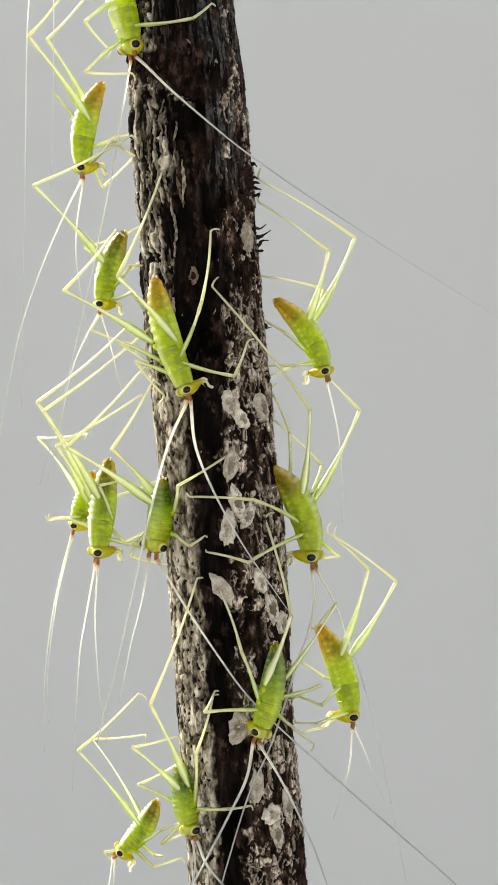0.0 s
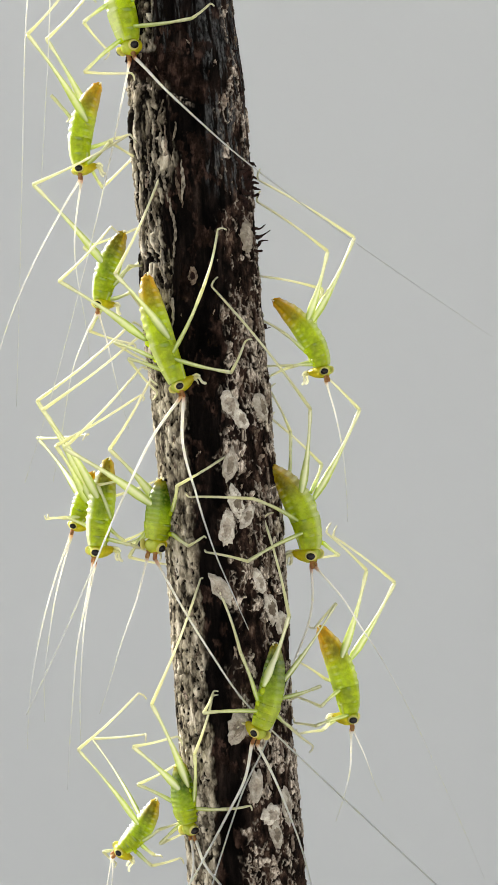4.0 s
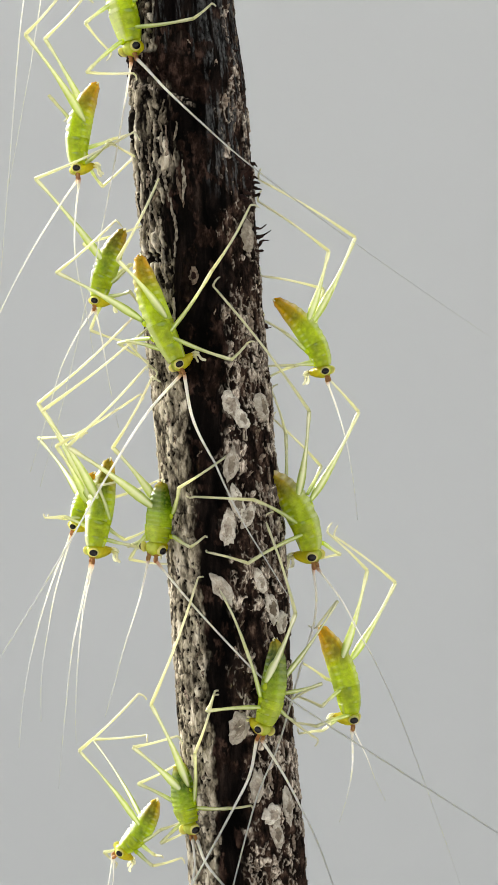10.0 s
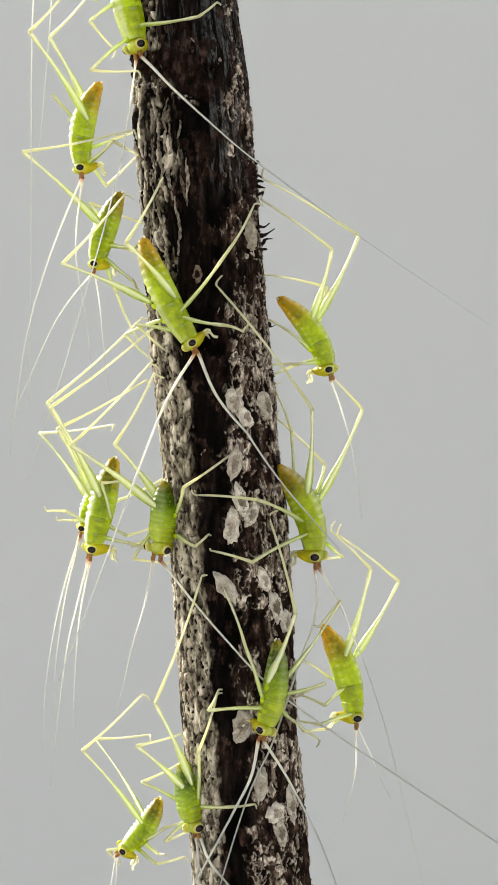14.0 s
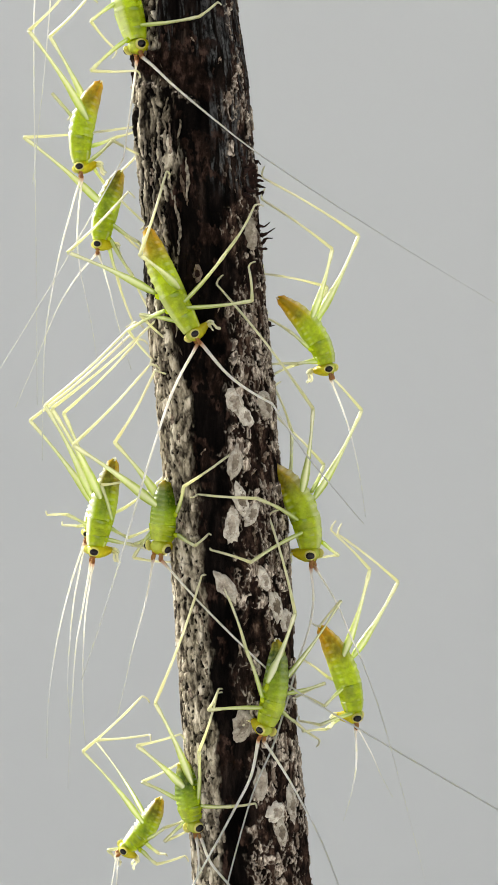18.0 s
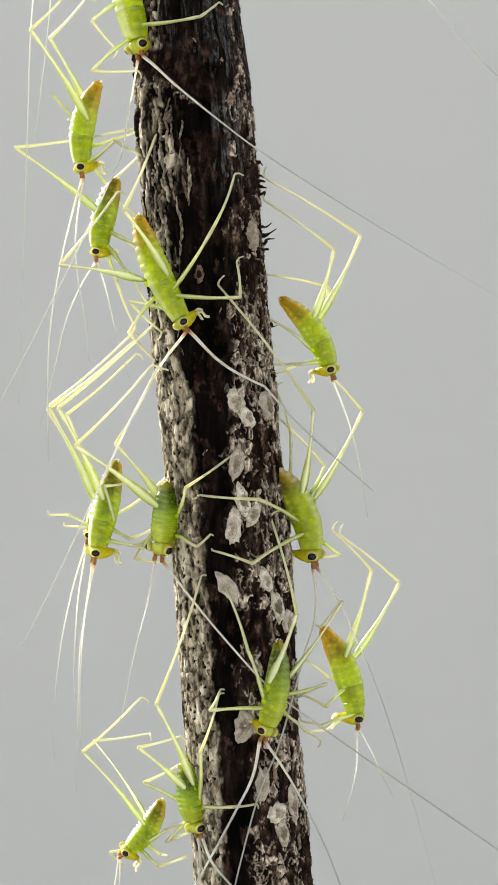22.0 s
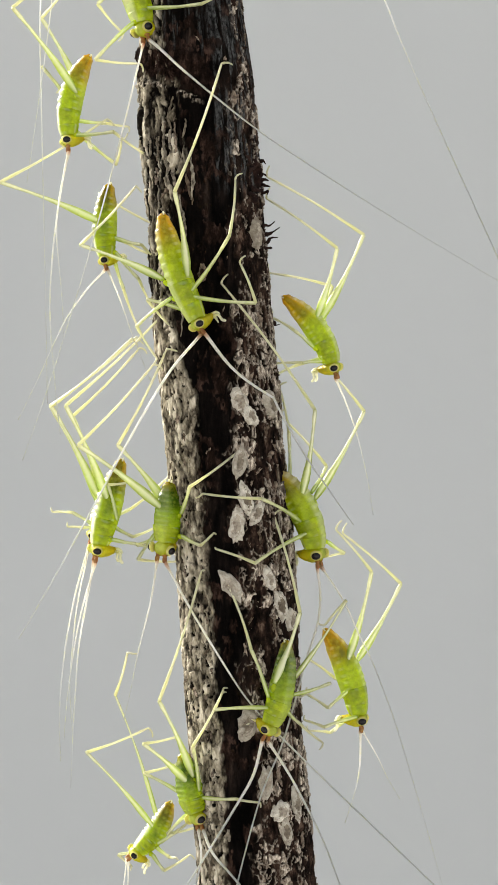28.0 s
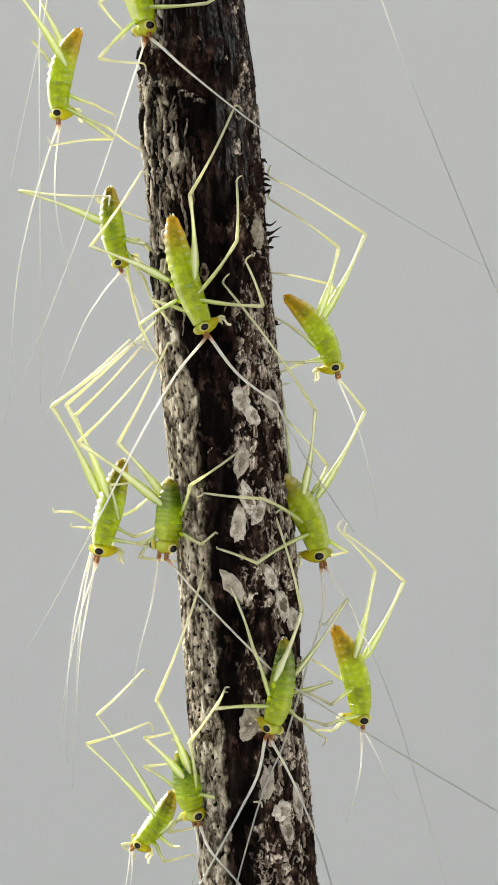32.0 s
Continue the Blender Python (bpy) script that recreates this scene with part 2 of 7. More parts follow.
def axis_x(z):
    """The branch's middle at height z."""
    dz = z - 0.6
    bow = 0.12 - 0.52 * edge(dz, -0.008, 0.006) * (1 - 0.6 * edge(dz, 0.020, 0.028))
    return AXIS_X + LEAN * dz + bow * M + 0.00018 * math.sin(dz * 95 + 0.6)


def hashed(i, j, k):
    """Even random numbers, 0 to 1, for whole numbers i and j."""
    h = (i * 374761393 + j * 668265263 + k * 974711) & 0xFFFFFFFF
    h = ((h ^ (h >> 13)) * 1274126177) & 0xFFFFFFFF
    h = ((h ^ (h >> 16)) * 2246822519) & 0xFFFFFFFF
    return (h ^ (h >> 15)).astype(np.float64) / 4294967295.0


def ripple(u, v, k):
    """Smooth random relief, -1 to 1, with features about 1 wide."""
    i, j = np.floor(u).astype(np.int64), np.floor(v).astype(np.int64)
    p, q = u - i, v - j
    p, q = p * p * (3 - 2 * p), q * q * (3 - 2 * q)
    low = hashed(i, j, k) * (1 - p) + hashed(i + 1, j, k) * p
    high = hashed(i, j + 1, k) * (1 - p) + hashed(i + 1, j + 1, k) * p
    return 2 * (low * (1 - q) + high * q) - 1


def rough(u, v, k):
    return (ripple(u, v, k) + 0.5 * ripple(u * 2.1 + 7, v * 2.1, k + 1) + 0.25 * ripple(u * 4.3, v * 4.3 + 3, k + 2)) / 1.5


def cells(u, v, k):
    """Irregular cells about 1 wide: nearness to the border (0 on it), two random numbers of the cell, distance from its middle."""
    i, j = np.floor(u).astype(np.int64), np.floor(v).astype(np.int64)
    f1, f2 = np.full(u.shape, 9.0), np.full(u.shape, 9.0)
    r1, r2 = np.zeros(u.shape), np.zeros(u.shape)
    for di in (-1, 0, 1):
        for dj in (-1, 0, 1):
            a, c = i + di, j + dj
            d = np.hypot(a + 0.1 + 0.8 * hashed(a, c, k) - u, c + 0.1 + 0.8 * hashed(a, c, k + 1) - v)
            near = d < f1
            f2 = np.where(near, f1, np.minimum(f2, d))
            f1 = np.where(near, d, f1)
            r1, r2 = np.where(near, hashed(a, c, k + 2), r1), np.where(near, hashed(a, c, k + 3), r2)
    return f2 - f1, r1, r2, f1


def rise(v, a, b):
    t = np.clip((v - a) / (b - a), 0, 1)
    return t * t * (3 - 2 * t)


def bark_field(w, v):
    """Relief in millimetres and the kinds of bark, at angles w and heights v in millimetres over the branch's middle mark."""
    s, u = np.cos(w), (w + math.pi / 2) * 4.12
    front = 1 - rise(np.sin(w), 0.1, 0.4)
    c = s + 0.10 * rough(v * 0 + 0.5, v / 3, 1) + 0.05 * rough(v * 0 + 0.5, v / 0.8, 2) + 0.07 * rough(u / 0.3, v / 0.7, 3)
    upper = rise(v, 6.5, 12)
    left = -0.48 - 0.10 * rise(v, 2, 6) + 0.26 * rise(v, 15, 20) - 0.34 * rise(v, 25.0, 26.6)
    right = 0.04 + 0.10 * rise(v, -3, 2) + 0.20 * rise(v, 3, 9) + 0.12 * rise(v, 12, 18) + 0.20 * rise(v, 23, 26)
    old = np.maximum(1 - rise(c, left, left + 0.10), 1 - front)
    peeled = rise(c, left, left + 0.08) * (1 - rise(c + 0.16 * rough(u / 0.9, v / 1.3, 5), right, right + 0.18)) * front
    other = np.clip(1 - old - peeled, 0, 1)
    # grey plates: long above, small and pitted below
    step = np.linspace(-1500, 300, 36001)
    high = 0.85 + 0.40 * rise(step, -3, 3) + 1.4 * rise(step, 6, 12)
    tall = np.interp(v + 0.45 * rough(u / 0.8, v / 1.2, 9), step, np.cumsum(0.05 / high))
    gap, r1, r2, _ = cells((u + (0.30 + 0.20 * upper) * rough(u / 0.8, v / 1.4, 7) + 0.12 * rough(u / 0.16, v / 0.3, 8)) / 0.42, tall + 0.16 * rough(u / 0.2, v / 0.25, 6), 11)
    shut = (1 - upper) * rise(rough(u / 0.6, v / 0.8, 14), -0.10, 0.25)
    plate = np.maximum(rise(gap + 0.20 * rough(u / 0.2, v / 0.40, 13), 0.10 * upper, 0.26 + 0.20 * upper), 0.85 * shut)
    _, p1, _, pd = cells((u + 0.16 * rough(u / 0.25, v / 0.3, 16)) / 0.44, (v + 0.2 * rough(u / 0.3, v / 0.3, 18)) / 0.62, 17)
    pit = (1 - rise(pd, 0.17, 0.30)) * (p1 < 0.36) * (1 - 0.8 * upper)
    fine = rough(u / 0.14, v / 0.3, 19)
    relief = old * (plate * (0.03 + (0.06 + 0.16 * upper) * r1 + 0.10 * rough(u / 0.5, v / 0.9, 15)) - (0.06 + 0.05 * upper) * (1 - plate) - 0.09 * pit + (0.035 + 0.03 * upper) * fine)
    tone = np.clip(0.50 + (0.42 + 0.6 * upper) * (r2 - 0.5) + 0.44 * rough(u / 0.40, v / 0.9, 23) - 0.04 * upper, 0, 0.94)
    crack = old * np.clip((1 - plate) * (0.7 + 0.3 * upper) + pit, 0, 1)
    # brown-black bark with torn pale flecks
    gap2, q1, q2, _ = cells((u + 0.40 * rough(u / 0.6, v / 0.8, 29)) / 0.60, (v + 0.5 * rough(u / 0.7, v / 0.9, 31)) / 1.05, 37)
    patch = rough(u / 1.7, v / 2.6, 41)
    keep = (q1 > 0.74 + 0.22 * rise(v, 7, 13) - 0.26 * patch).astype(float)
    torn = rise(gap2 + 0.16 * rough(u / 0.16, v / 0.22, 43), 0.10, 0.20)
    worn = 1 - 0.8 * rise(gap2, 0.34, 0.55) * (q2 > 0.45)
    curl = (1 - rise(np.abs(rough(u / 0.42, v / 0.75, 45)), 0.05, 0.15)) * rise(patch - 0.25 * rise(v, 7, 13) + 0.7 * rough(u / 0.5, v / 0.6, 46), -0.15, 0.10)
    fleck = np.maximum(keep * torn * worn, 0.75 * curl) * other
    relief += other * (0.13 * np.maximum(keep * torn, curl) + 0.10 * rough(u / 0.7, v / 1.6, 47) + 0.05 * rough(u / 0.2, v / 0.3, 51) - 0.07 * (1 - rise(gap2, 0.0, 0.12)))
    # peeled strip: nearly smooth, with thin brown crusts left on it
    crust = rise(rough(u / 0.9, v / 1.3, 53) + 0.40 * fine, 0.20, 0.42) * peeled
    for cx, cz, hx, hz in ((0.08, 14.2, 0.14, 0.95), (-0.16, 20.3, 0.07, 0.45), (0.02, 25.6, 0.10, 0.5), (-0.05, -16.2, 0.08, 0.8)):
        away = np.hypot((s - cx) / hx, (v - cz) / hz) + 0.5 * rough(u / 0.5, v / 0.5, 55)
        crust = np.maximum(crust, (1 - rise(away, 0.75, 1.0)) * front)
    relief += peeled * (0.05 * rough(u / 0.8, v / 4, 59) + 0.02 * fine) + 0.05 * crust
    streak = rise(rough(u / 0.22, v / 1.8, 61), 0.0, 0.35) * rise(v, 16.5, 18.5) * rise(c, 0.1, 0.5) * (1 - old) * 0.8
    streak = np.maximum(streak, 0.45 * rise(rough(u / 0.26, v / 2.2, 63), 0.05, 0.4) * rise(v, 26, 27) * (1 - old))
    # a knobbly red-brown band round an old shoot
    ragged = 0.35 * rough(u / 0.7, v / 0.7, 67)
    band = rise(v + ragged, 25.3 - 1.7 * (s + 1), 25.9 - 1.7 * (s + 1)) * (1 - rise(v + ragged, 27.3 - 1.2 * (s + 1), 27.9 - 1.2 * (s + 1))) * (1 - rise(s + 0.3 * ripple(u / 1.3, v / 0.6, 69), -0.1, 0.55)) * front
    relief += band * (0.10 + 0.28 * np.maximum(0, rough(u / 0.8, v / 0.6, 71)) + 0.06 * fine)
    rust = np.clip(band + 0.85 * crust, 0, 1)
    old, crack, streak = old * (1 - band), crack * (1 - band), streak * (1 - band)
    ledge = (1 - rise(np.abs(v + ragged - 25.1 + 1.7 * (s + 1)), 0.10, 0.24)) * (1 - rise(s, -0.1, 0.15)) * front
    relief += 0.14 * ledge
    fleck = np.clip(fleck + 0.7 * ledge * (fine > -0.1), 0, 1)
    radius = RADIUS / M * (1 - 15 * np.clip((v - 22.5) / 1000, 0, 0.012)) + 0.12 * ripple(v * 0, v / 6.5, 73) + 0.10 * ripple(u / 2.2, v / 4, 79)
    return radius + relief, {"old_bark": old, "peeled": peeled, "tone": tone, "crack": crack, "fleck": fleck, "rust": rust, "streak": streak}


GRID_W = np.concatenate([np.linspace(-math.pi - 0.16, 0.16, 300), np.linspace(0.16, math.pi - 0.16, 62)[1:-1]])
GRID_Z = np.concatenate([np.linspace(-820, -34, 60), np.linspace(-33, 33, 1240), np.linspace(34, 200, 24)])
BARK_R, BARK_KINDS = bark_field(*np.meshgrid(GRID_W, GRID_Z))


def branch():
    n, rows = len(GRID_W), len(GRID_Z)
    middle = np.array([axis_x(0.6 + z * M) for z in GRID_Z])[:, None]
    xyz = np.stack([middle + BARK_R * M * np.cos(GRID_W), BARK_R * M * np.sin(GRID_W), np.repeat(0.6 + GRID_Z[:, None] * M, n, 1)], -1).reshape(-1, 3)
    i, j = np.meshgrid(np.arange(rows - 1) * n, np.arange(n), indexing="ij")
    k = (j + 1) % n
    quads = np.stack([i + j, i + k, i + k + n, i + j + n], -1).reshape(-1, 4)
    faces = quads.tolist() + [tuple(range(n - 1, -1, -1)), tuple(range((rows - 1) * n, rows * n))]
    top = tagged(new("branch"), "dark upright branch with peeling grey-brown bark", "branch")
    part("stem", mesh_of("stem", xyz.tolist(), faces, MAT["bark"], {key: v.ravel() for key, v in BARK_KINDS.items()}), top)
    return top


def bark_spot(x, z):
    """Row and column of the bark's grid on the front at x, z in metres."""
    s = max(-0.985, min(0.985, (x - axis_x(z)) / RADIUS))
    return int(np.abs(GRID_Z - (z - 0.6) / M).argmin()), int(np.abs(GRID_W[:300] + math.acos(s)).argmin())


def bark_kind(x, z, key):
    return float(BARK_KINDS[key][bark_spot(x, z)])


def on_bark(x, z, lift=0.0):
    """The point of the branch's front at x, z, with its outward direction."""
    i, j = bark_spot(x, z)
    w = GRID_W[j]
    r = BARK_R[i, j] * M + lift
    return Vector((axis_x(z) + r * math.cos(w), r * math.sin(w), z)), Vector((math.cos(w), math.sin(w), 0))


BRANCH = branch()

def egg_case(x, z, half, high, lean, skin="husk", inner="hollow"):
    """A ragged, wrinkled papery shell with torn tips and a sunken darker middle, stuck to the bark."""
    at, out = on_bark(x * M, 0.6 + z * M)
    rnd = random.Random(int(x * 100) + int(z * 10))
    off = Vector((rnd.uniform(0, 40), rnd.uniform(0, 40), 0))
    n, rows = 44, 9
    tips = [rnd.uniform(0, 2 * math.pi) for _ in range(4)]

    def rim_at(w):
        q = Vector((math.cos(w), math.sin(w), 0))
        k = 0.93 + 0.26 * noise.noise(off + q * 1.3) + 0.16 * noise.noise(off + q * 4.2)
        for tip in tips:
            k += 0.13 * max(0.0, 1 - abs((w - tip + math.pi) % (2 * math.pi) - math.pi) / 0.20)
        return k + 0.10 * abs(math.sin(w)) ** 6

    rims = [rim_at(2 * math.pi * j / n) for j in range(n)]

    def sheet(q_out, q_in, base, tall, hole):
        verts, faces = [], []
        for i in range(rows):
            q = q_out + (q_in - q_out) * i / (rows - 1)
            for j in range(n):
                w = 2 * math.pi * j / n
                k = 1 + (rims[j] - 1) * min(1.0, q * 1.15)
                p = Vector((half * q * k * math.cos(w), high * q * k * math.sin(w), 0))
                h = base + tall * (1 - q * q) ** 0.5 * (1 + 0.55 * noise.noise(off + p * 3.0)) + 0.10 * noise.noise(off + p * 6.5) - hole * max(0.0, 0.62 - q)
                p.z = h - 0.11 * p.x * p.x - (0.16 if i == 0 and q_out > 0.9 else 0.0)
                verts.append(p * M)
        for i in range(rows - 1):
            for j in range(n):
                p, q = i * n + j, i * n + (j + 1) % n
                faces.append((p, q, q + n, p + n))
        faces.append(tuple(range((rows - 1) * n, rows * n)))
        return verts, faces

    top = tagged(new("egg_case"), "pale dry ragged egg case stuck to the bark", "egg case", "egg cases on the bark")
    side = Vector((0, 0, 1)).cross(out).normalized()
    m = Matrix((side, out.cross(side), out)).transposed().to_4x4() @ Matrix.Rotation(radians(lean), 4, "Z")
    m.translation = at
    top.matrix_basis = m
    part("shell", mesh_of("shell", *sheet(1.0, 0.02, 0.10, 0.24, 0.34), MAT[skin]), top)
    part("membrane", mesh_of("membrane", *sheet(0.70, 0.02, 0.16, 0.14, 0.12), MAT[inner]), top, label="sunken brownish membrane")
    return top


egg_case(-0.12, 14.28, 0.68, 1.12, 0)
egg_case(-1.28, 2.63, 0.64, 1.08, 22)
egg_case(-0.62, 1.63, 0.48, 0.80, 30)
egg_case(0.71, 2.44, 0.64, 1.12, 28)
egg_case(-1.28, -1.51, 0.52, 1.20, -8)
egg_case(-0.85, -4.10, 0.52, 1.12, 12)
egg_case(-1.43, -5.79, 0.60, 1.28, -4)
egg_case(-0.19, -5.04, 0.48, 0.88, -25)
egg_case(-1.89, -9.97, 0.60, 1.20, 33)
egg_case(1.52, -11.47, 0.68, 1.12, 18)
egg_case(2.20, -12.57, 0.60, 0.88, -10)
egg_case(-0.66, -19.47, 0.76, 1.12, -15)
egg_case(0.54, -23.51, 0.52, 1.20, -5)
egg_case(2.66, -25.32, 0.56, 1.28, 8)
egg_case(1.51, -25.51, 0.72, 0.68, -30)
egg_case(1.90, -26.95, 0.52, 1.04, 12)
egg_case(0.66, -9.55, 0.44, 0.88, 20)
# A small ring of curled bark, made with the egg-case shape.
egg_case(-3.79, 11.44, 0.36, 0.60, 0, "flake", "knot")


def spur(x0, z0, x1, z1, size):
    """A short dark broken twig stub on the branch's side."""
    a, _ = on_bark(x0 * M, 0.6 + z0 * M, -0.0002)
    b = Vector((x1 * M, a.y - 0.0002, 0.6 + z1 * M))
    rnd = random.Random(int(x0 * 91) + int(z0 * 37))
    off = lambda q: Vector((rnd.uniform(-q, q), rnd.uniform(-q, q), rnd.uniform(-q, q))) * M
    line = curve_points([a, a.lerp(b, 0.35) + off(0.16), a.lerp(b, 0.7) + off(0.16), b + off(0.2)], 4)
    part("spur", tube("spur", line, [0.8 * size * M * (1.25 - 0.09 * i) * rnd.uniform(0.7, 1.25) for i in range(len(line))], MAT["spur"], 6), BRANCH)



spur(0.28, 19.73, 0.63, 19.50, 0.20)
spur(-0.04, 18.19, 0.65, 18.52, 0.24)
spur(0.16, 17.93, 0.78, 17.82, 0.22)
spur(-0.04, 18.81, 0.33, 18.36, 0.24)
spur(0.44, 17.53, 0.79, 17.38, 0.18)
spur(0.56, 14.94, 1.10, 15.17, 0.20)
spur(0.68, 14.34, 1.40, 14.75, 0.22)
spur(0.60, 13.94, 1.39, 14.21, 0.22)
spur(0.60, 13.46, 1.10, 13.44, 0.18)
spur(1.16, 8.35, 1.52, 8.00, 0.16)
spur(-0.90, 27.24, -0.66, 27.31, 0.16)
spur(-0.51, 23.81, -0.32, 23.88, 0.14)
spur(-0.20, 19.20, 0.36, 19.01, 0.26)
spur(-0.50, 18.60, -0.00, 19.16, 0.22)
spur(0.00, 18.40, 0.56, 18.12, 0.26)
spur(-0.30, 17.60, 0.35, 17.29, 0.24)
spur(-0.80, 19.60, -0.30, 19.04, 0.20)
spur(-0.60, 17.10, 0.08, 16.79, 0.18)
spur(-1.00, 18.20, -0.44, 17.89, 0.20)


def bark_knot(x, z, half, high, tall, seed):
    """A crusty lump of red-brown bark."""
    at, out = on_bark(x * M, 0.6 + z * M, -0.0001)
    rnd = random.Random(seed)
    off = Vector((rnd.uniform(0, 9), rnd.uniform(0, 9), 0))
    n, rows = 26, 9
    verts, faces = [], []
    for i in range(rows):
        q = 1.05 * (1 - i / rows)
        for j in range(n):
            w = 2 * math.pi * j / n
            k = q * (1 + 0.35 * noise.noise(off + Vector((math.cos(w) * 1.6, math.sin(w) * 1.6, 3))))
            p = Vector((half * k * math.cos(w), high * k * math.sin(w), 0))
            p.z = tall * (1 - q * q) * (0.7 + 0.9 * noise.noise(off + p * 2.4)) - 0.08 - 0.13 * (p.x ** 2) / 1.0
            verts.append(p * M)
    for i in range(rows - 1):
        for j in range(n):
            p, q = i * n + j, i * n + (j + 1) % n
            faces.append((p, q, q + n, p + n))
    faces.append(tuple(range((rows - 1) * n, rows * n)))
    side = Vector((0, 0, 1)).cross(out).normalized()
    m = Matrix((side, out.cross(side), out)).transposed().to_4x4()
    m.translation = at
    part("bark_knot", mesh_of("bark_knot", verts, faces, MAT["knot"]), BRANCH, label="crusty red-brown bark knot").matrix_basis = m



bark_knot(-0.04, 18.40, 0.64, 1.36, 0.48, 6)
bark_knot(-0.36, 20.61, 0.60, 0.88, 0.36, 7)
bark_knot(-0.20, 16.71, 0.56, 0.72, 0.32, 8)
bark_knot(0.15, -9.72, 0.64, 1.04, 0.32, 11)


def flake_mesh(k):
    """A thin torn chip of bark, about 1 mm long, lifted at one end, standing out along z."""
    rnd = random.Random(k)
    n = 12
    wob = [rnd.uniform(0.35, 1.35) for _ in range(n)]
    lift = rnd.uniform(0.05, 0.22)
    verts, faces = [], []
    for q, h in ((1.0, -0.1), (1.04, 0.05), (0.86, 0.09), (0.4, 0.07)):
        for j in range(n):
            w = 2 * math.pi * j / n
            y = 0.5 * q * wob[j] * math.sin(w)
            verts.append((0.2 * M * q * wob[j] * math.cos(w), M * y, M * (h + lift * max(0.0, y) * (h > 0) + rnd.uniform(-0.03, 0.03))))
    for i in range(3):
        for j in range(n):
            p, q = i * n + j, i * n + (j + 1) % n
            faces.append((p, q, q + n, p + n))
    faces.append(tuple(range(3 * n, 4 * n)))
    return mesh_of("bark_flake", verts, faces, MAT["flake"], smooth=False)


FLAKES = [flake_mesh(k) for k in range(12)]


def flake_places(count, seed):
    rnd = random.Random(seed)
    made = 0
    while made < count:
        z = rnd.uniform(0.5685, 0.6315)
        s = rnd.uniform(-0.97, 0.97)
        x = axis_x(z) + s * RADIUS
        if rnd.random() < 0.96 * bark_kind(x, z, "peeled") or (rnd.random() < 0.5 and bark_kind(x, z, "old_bark") > 0.5):
            continue
        at, out = on_bark(x, z, -0.00004)
        side = Vector((0, 0, 1)).cross(out).normalized()
        m = Matrix((side, out.cross(side), out)).transposed().to_4x4() @ Matrix.Rotation(rnd.gauss(0, 0.5), 4, "Z")
        size = rnd.uniform(0.30, 0.95)
        made += 1
        yield Matrix.Translation(at) @ m @ Matrix.Diagonal((size * rnd.uniform(0.5, 1.4), size, size * rnd.uniform(0.6, 1.6), 1)), rnd.randrange(12)


def scatter_flakes():
    for m, k in flake_places(150, 5):
        part("bark_flake", FLAKES[k], BRANCH).matrix_basis = m
    verts, faces = [], []
    for m, k in flake_places(240, 6):
        m = m @ Matrix.Scale(0.6, 4)
        base = len(verts)
        verts += [m @ v.co for v in FLAKES[k].vertices]
        faces += [tuple(base + i for i in p.vertices) for p in FLAKES[k].polygons]
    crumbs = part("bark_crumb", mesh_of("bark_crumb", verts, faces, MAT["flake"], smooth=False), BRANCH)
    tagged(crumbs, "small curled tan bark crumbs", kind="stuff")


def bark_strand(z, s, length, half, seed, skin="strand"):
    """A flat, splintery strip of bark with ragged edges, running up the branch from height z."""
    rnd = random.Random(seed)
    k = max(8, int(length / (0.14 * M)))
    off = rnd.uniform(0, 50)
    lines, axes = [], []
    for i in range(k):
        h = z + length * i / (k - 1)
        c = max(-0.96, min(0.96, s + 0.10 * noise.noise(Vector((off, 0, h * 520))) + 0.02 * noise.noise(Vector((off, 4, h * 2600)))))
        at, out = on_bark(axis_x(h) + c * RADIUS, h, 0.0)
        r = RADIUS + 0.00010
        at = at.lerp(Vector((axis_x(h) + out.x * r, out.y * r, h)), 0.75)
        wide = half * (0.25 + 0.9 * math.sin(math.pi * (i + 0.3) / k) ** 0.6) * (1 + 0.6 * noise.noise(Vector((off, 9, h * 1500))) + 0.4 * noise.noise(Vector((off, 12, h * 4400))))
        lines.append(at)
        axes.append((Vector((0, 0, 1)).cross(out).normalized() * max(0.00002, wide), out * (0.00008 + 0.00005 * noise.noise(Vector((off, 15, h * 3000))))))
    part("bark_strand", loft("bark_strand", lines, axes, MAT[skin], 8), BRANCH)


def scatter_strands():
    rnd = random.Random(21)
    for i in range(46):
        if i < 6:
            bark_strand(rnd.uniform(0.6150, 0.6215), rnd.uniform(-0.42, -0.12), rnd.uniform(1.2, 3.4) * M, rnd.uniform(0.07, 0.12) * M, i, "strand" if i % 3 else "flake")
        elif i < 26:
            bark_strand(rnd.uniform(0.6060, 0.6225), rnd.uniform(-0.96, -0.36), rnd.uniform(1.0, 4.2) * M, rnd.uniform(0.06, 0.13) * M, i)
        elif i < 34:
            bark_strand(rnd.uniform(0.569, 0.574), rnd.uniform(-0.9, -0.4), rnd.uniform(0.8, 2.2) * M, rnd.uniform(0.09, 0.18) * M, i)
        else:
            bark_strand(rnd.uniform(0.569, 0.612), rnd.uniform(0.45, 0.95), rnd.uniform(0.8, 2.2) * M, rnd.uniform(0.06, 0.13) * M, i, "flake")


scatter_flakes()
scatter_strands()



# ---- katydid nymphs ----
BUGS = {}


def rod_axes(direction, up):
    z = Vector(direction).normalized()
    y = (Vector(up) - z * z.dot(Vector(up))).normalized()
    return Matrix((y.cross(z), y, z)).transposed()


def limb_pose(root, end):
    """Pose at root whose z axis points to end."""
    z = (Vector(end) - Vector(root)).normalized()
    m = rod_axes(z, (0.13, -1, 0.08)).to_4x4()
    m.translation = root
    return m


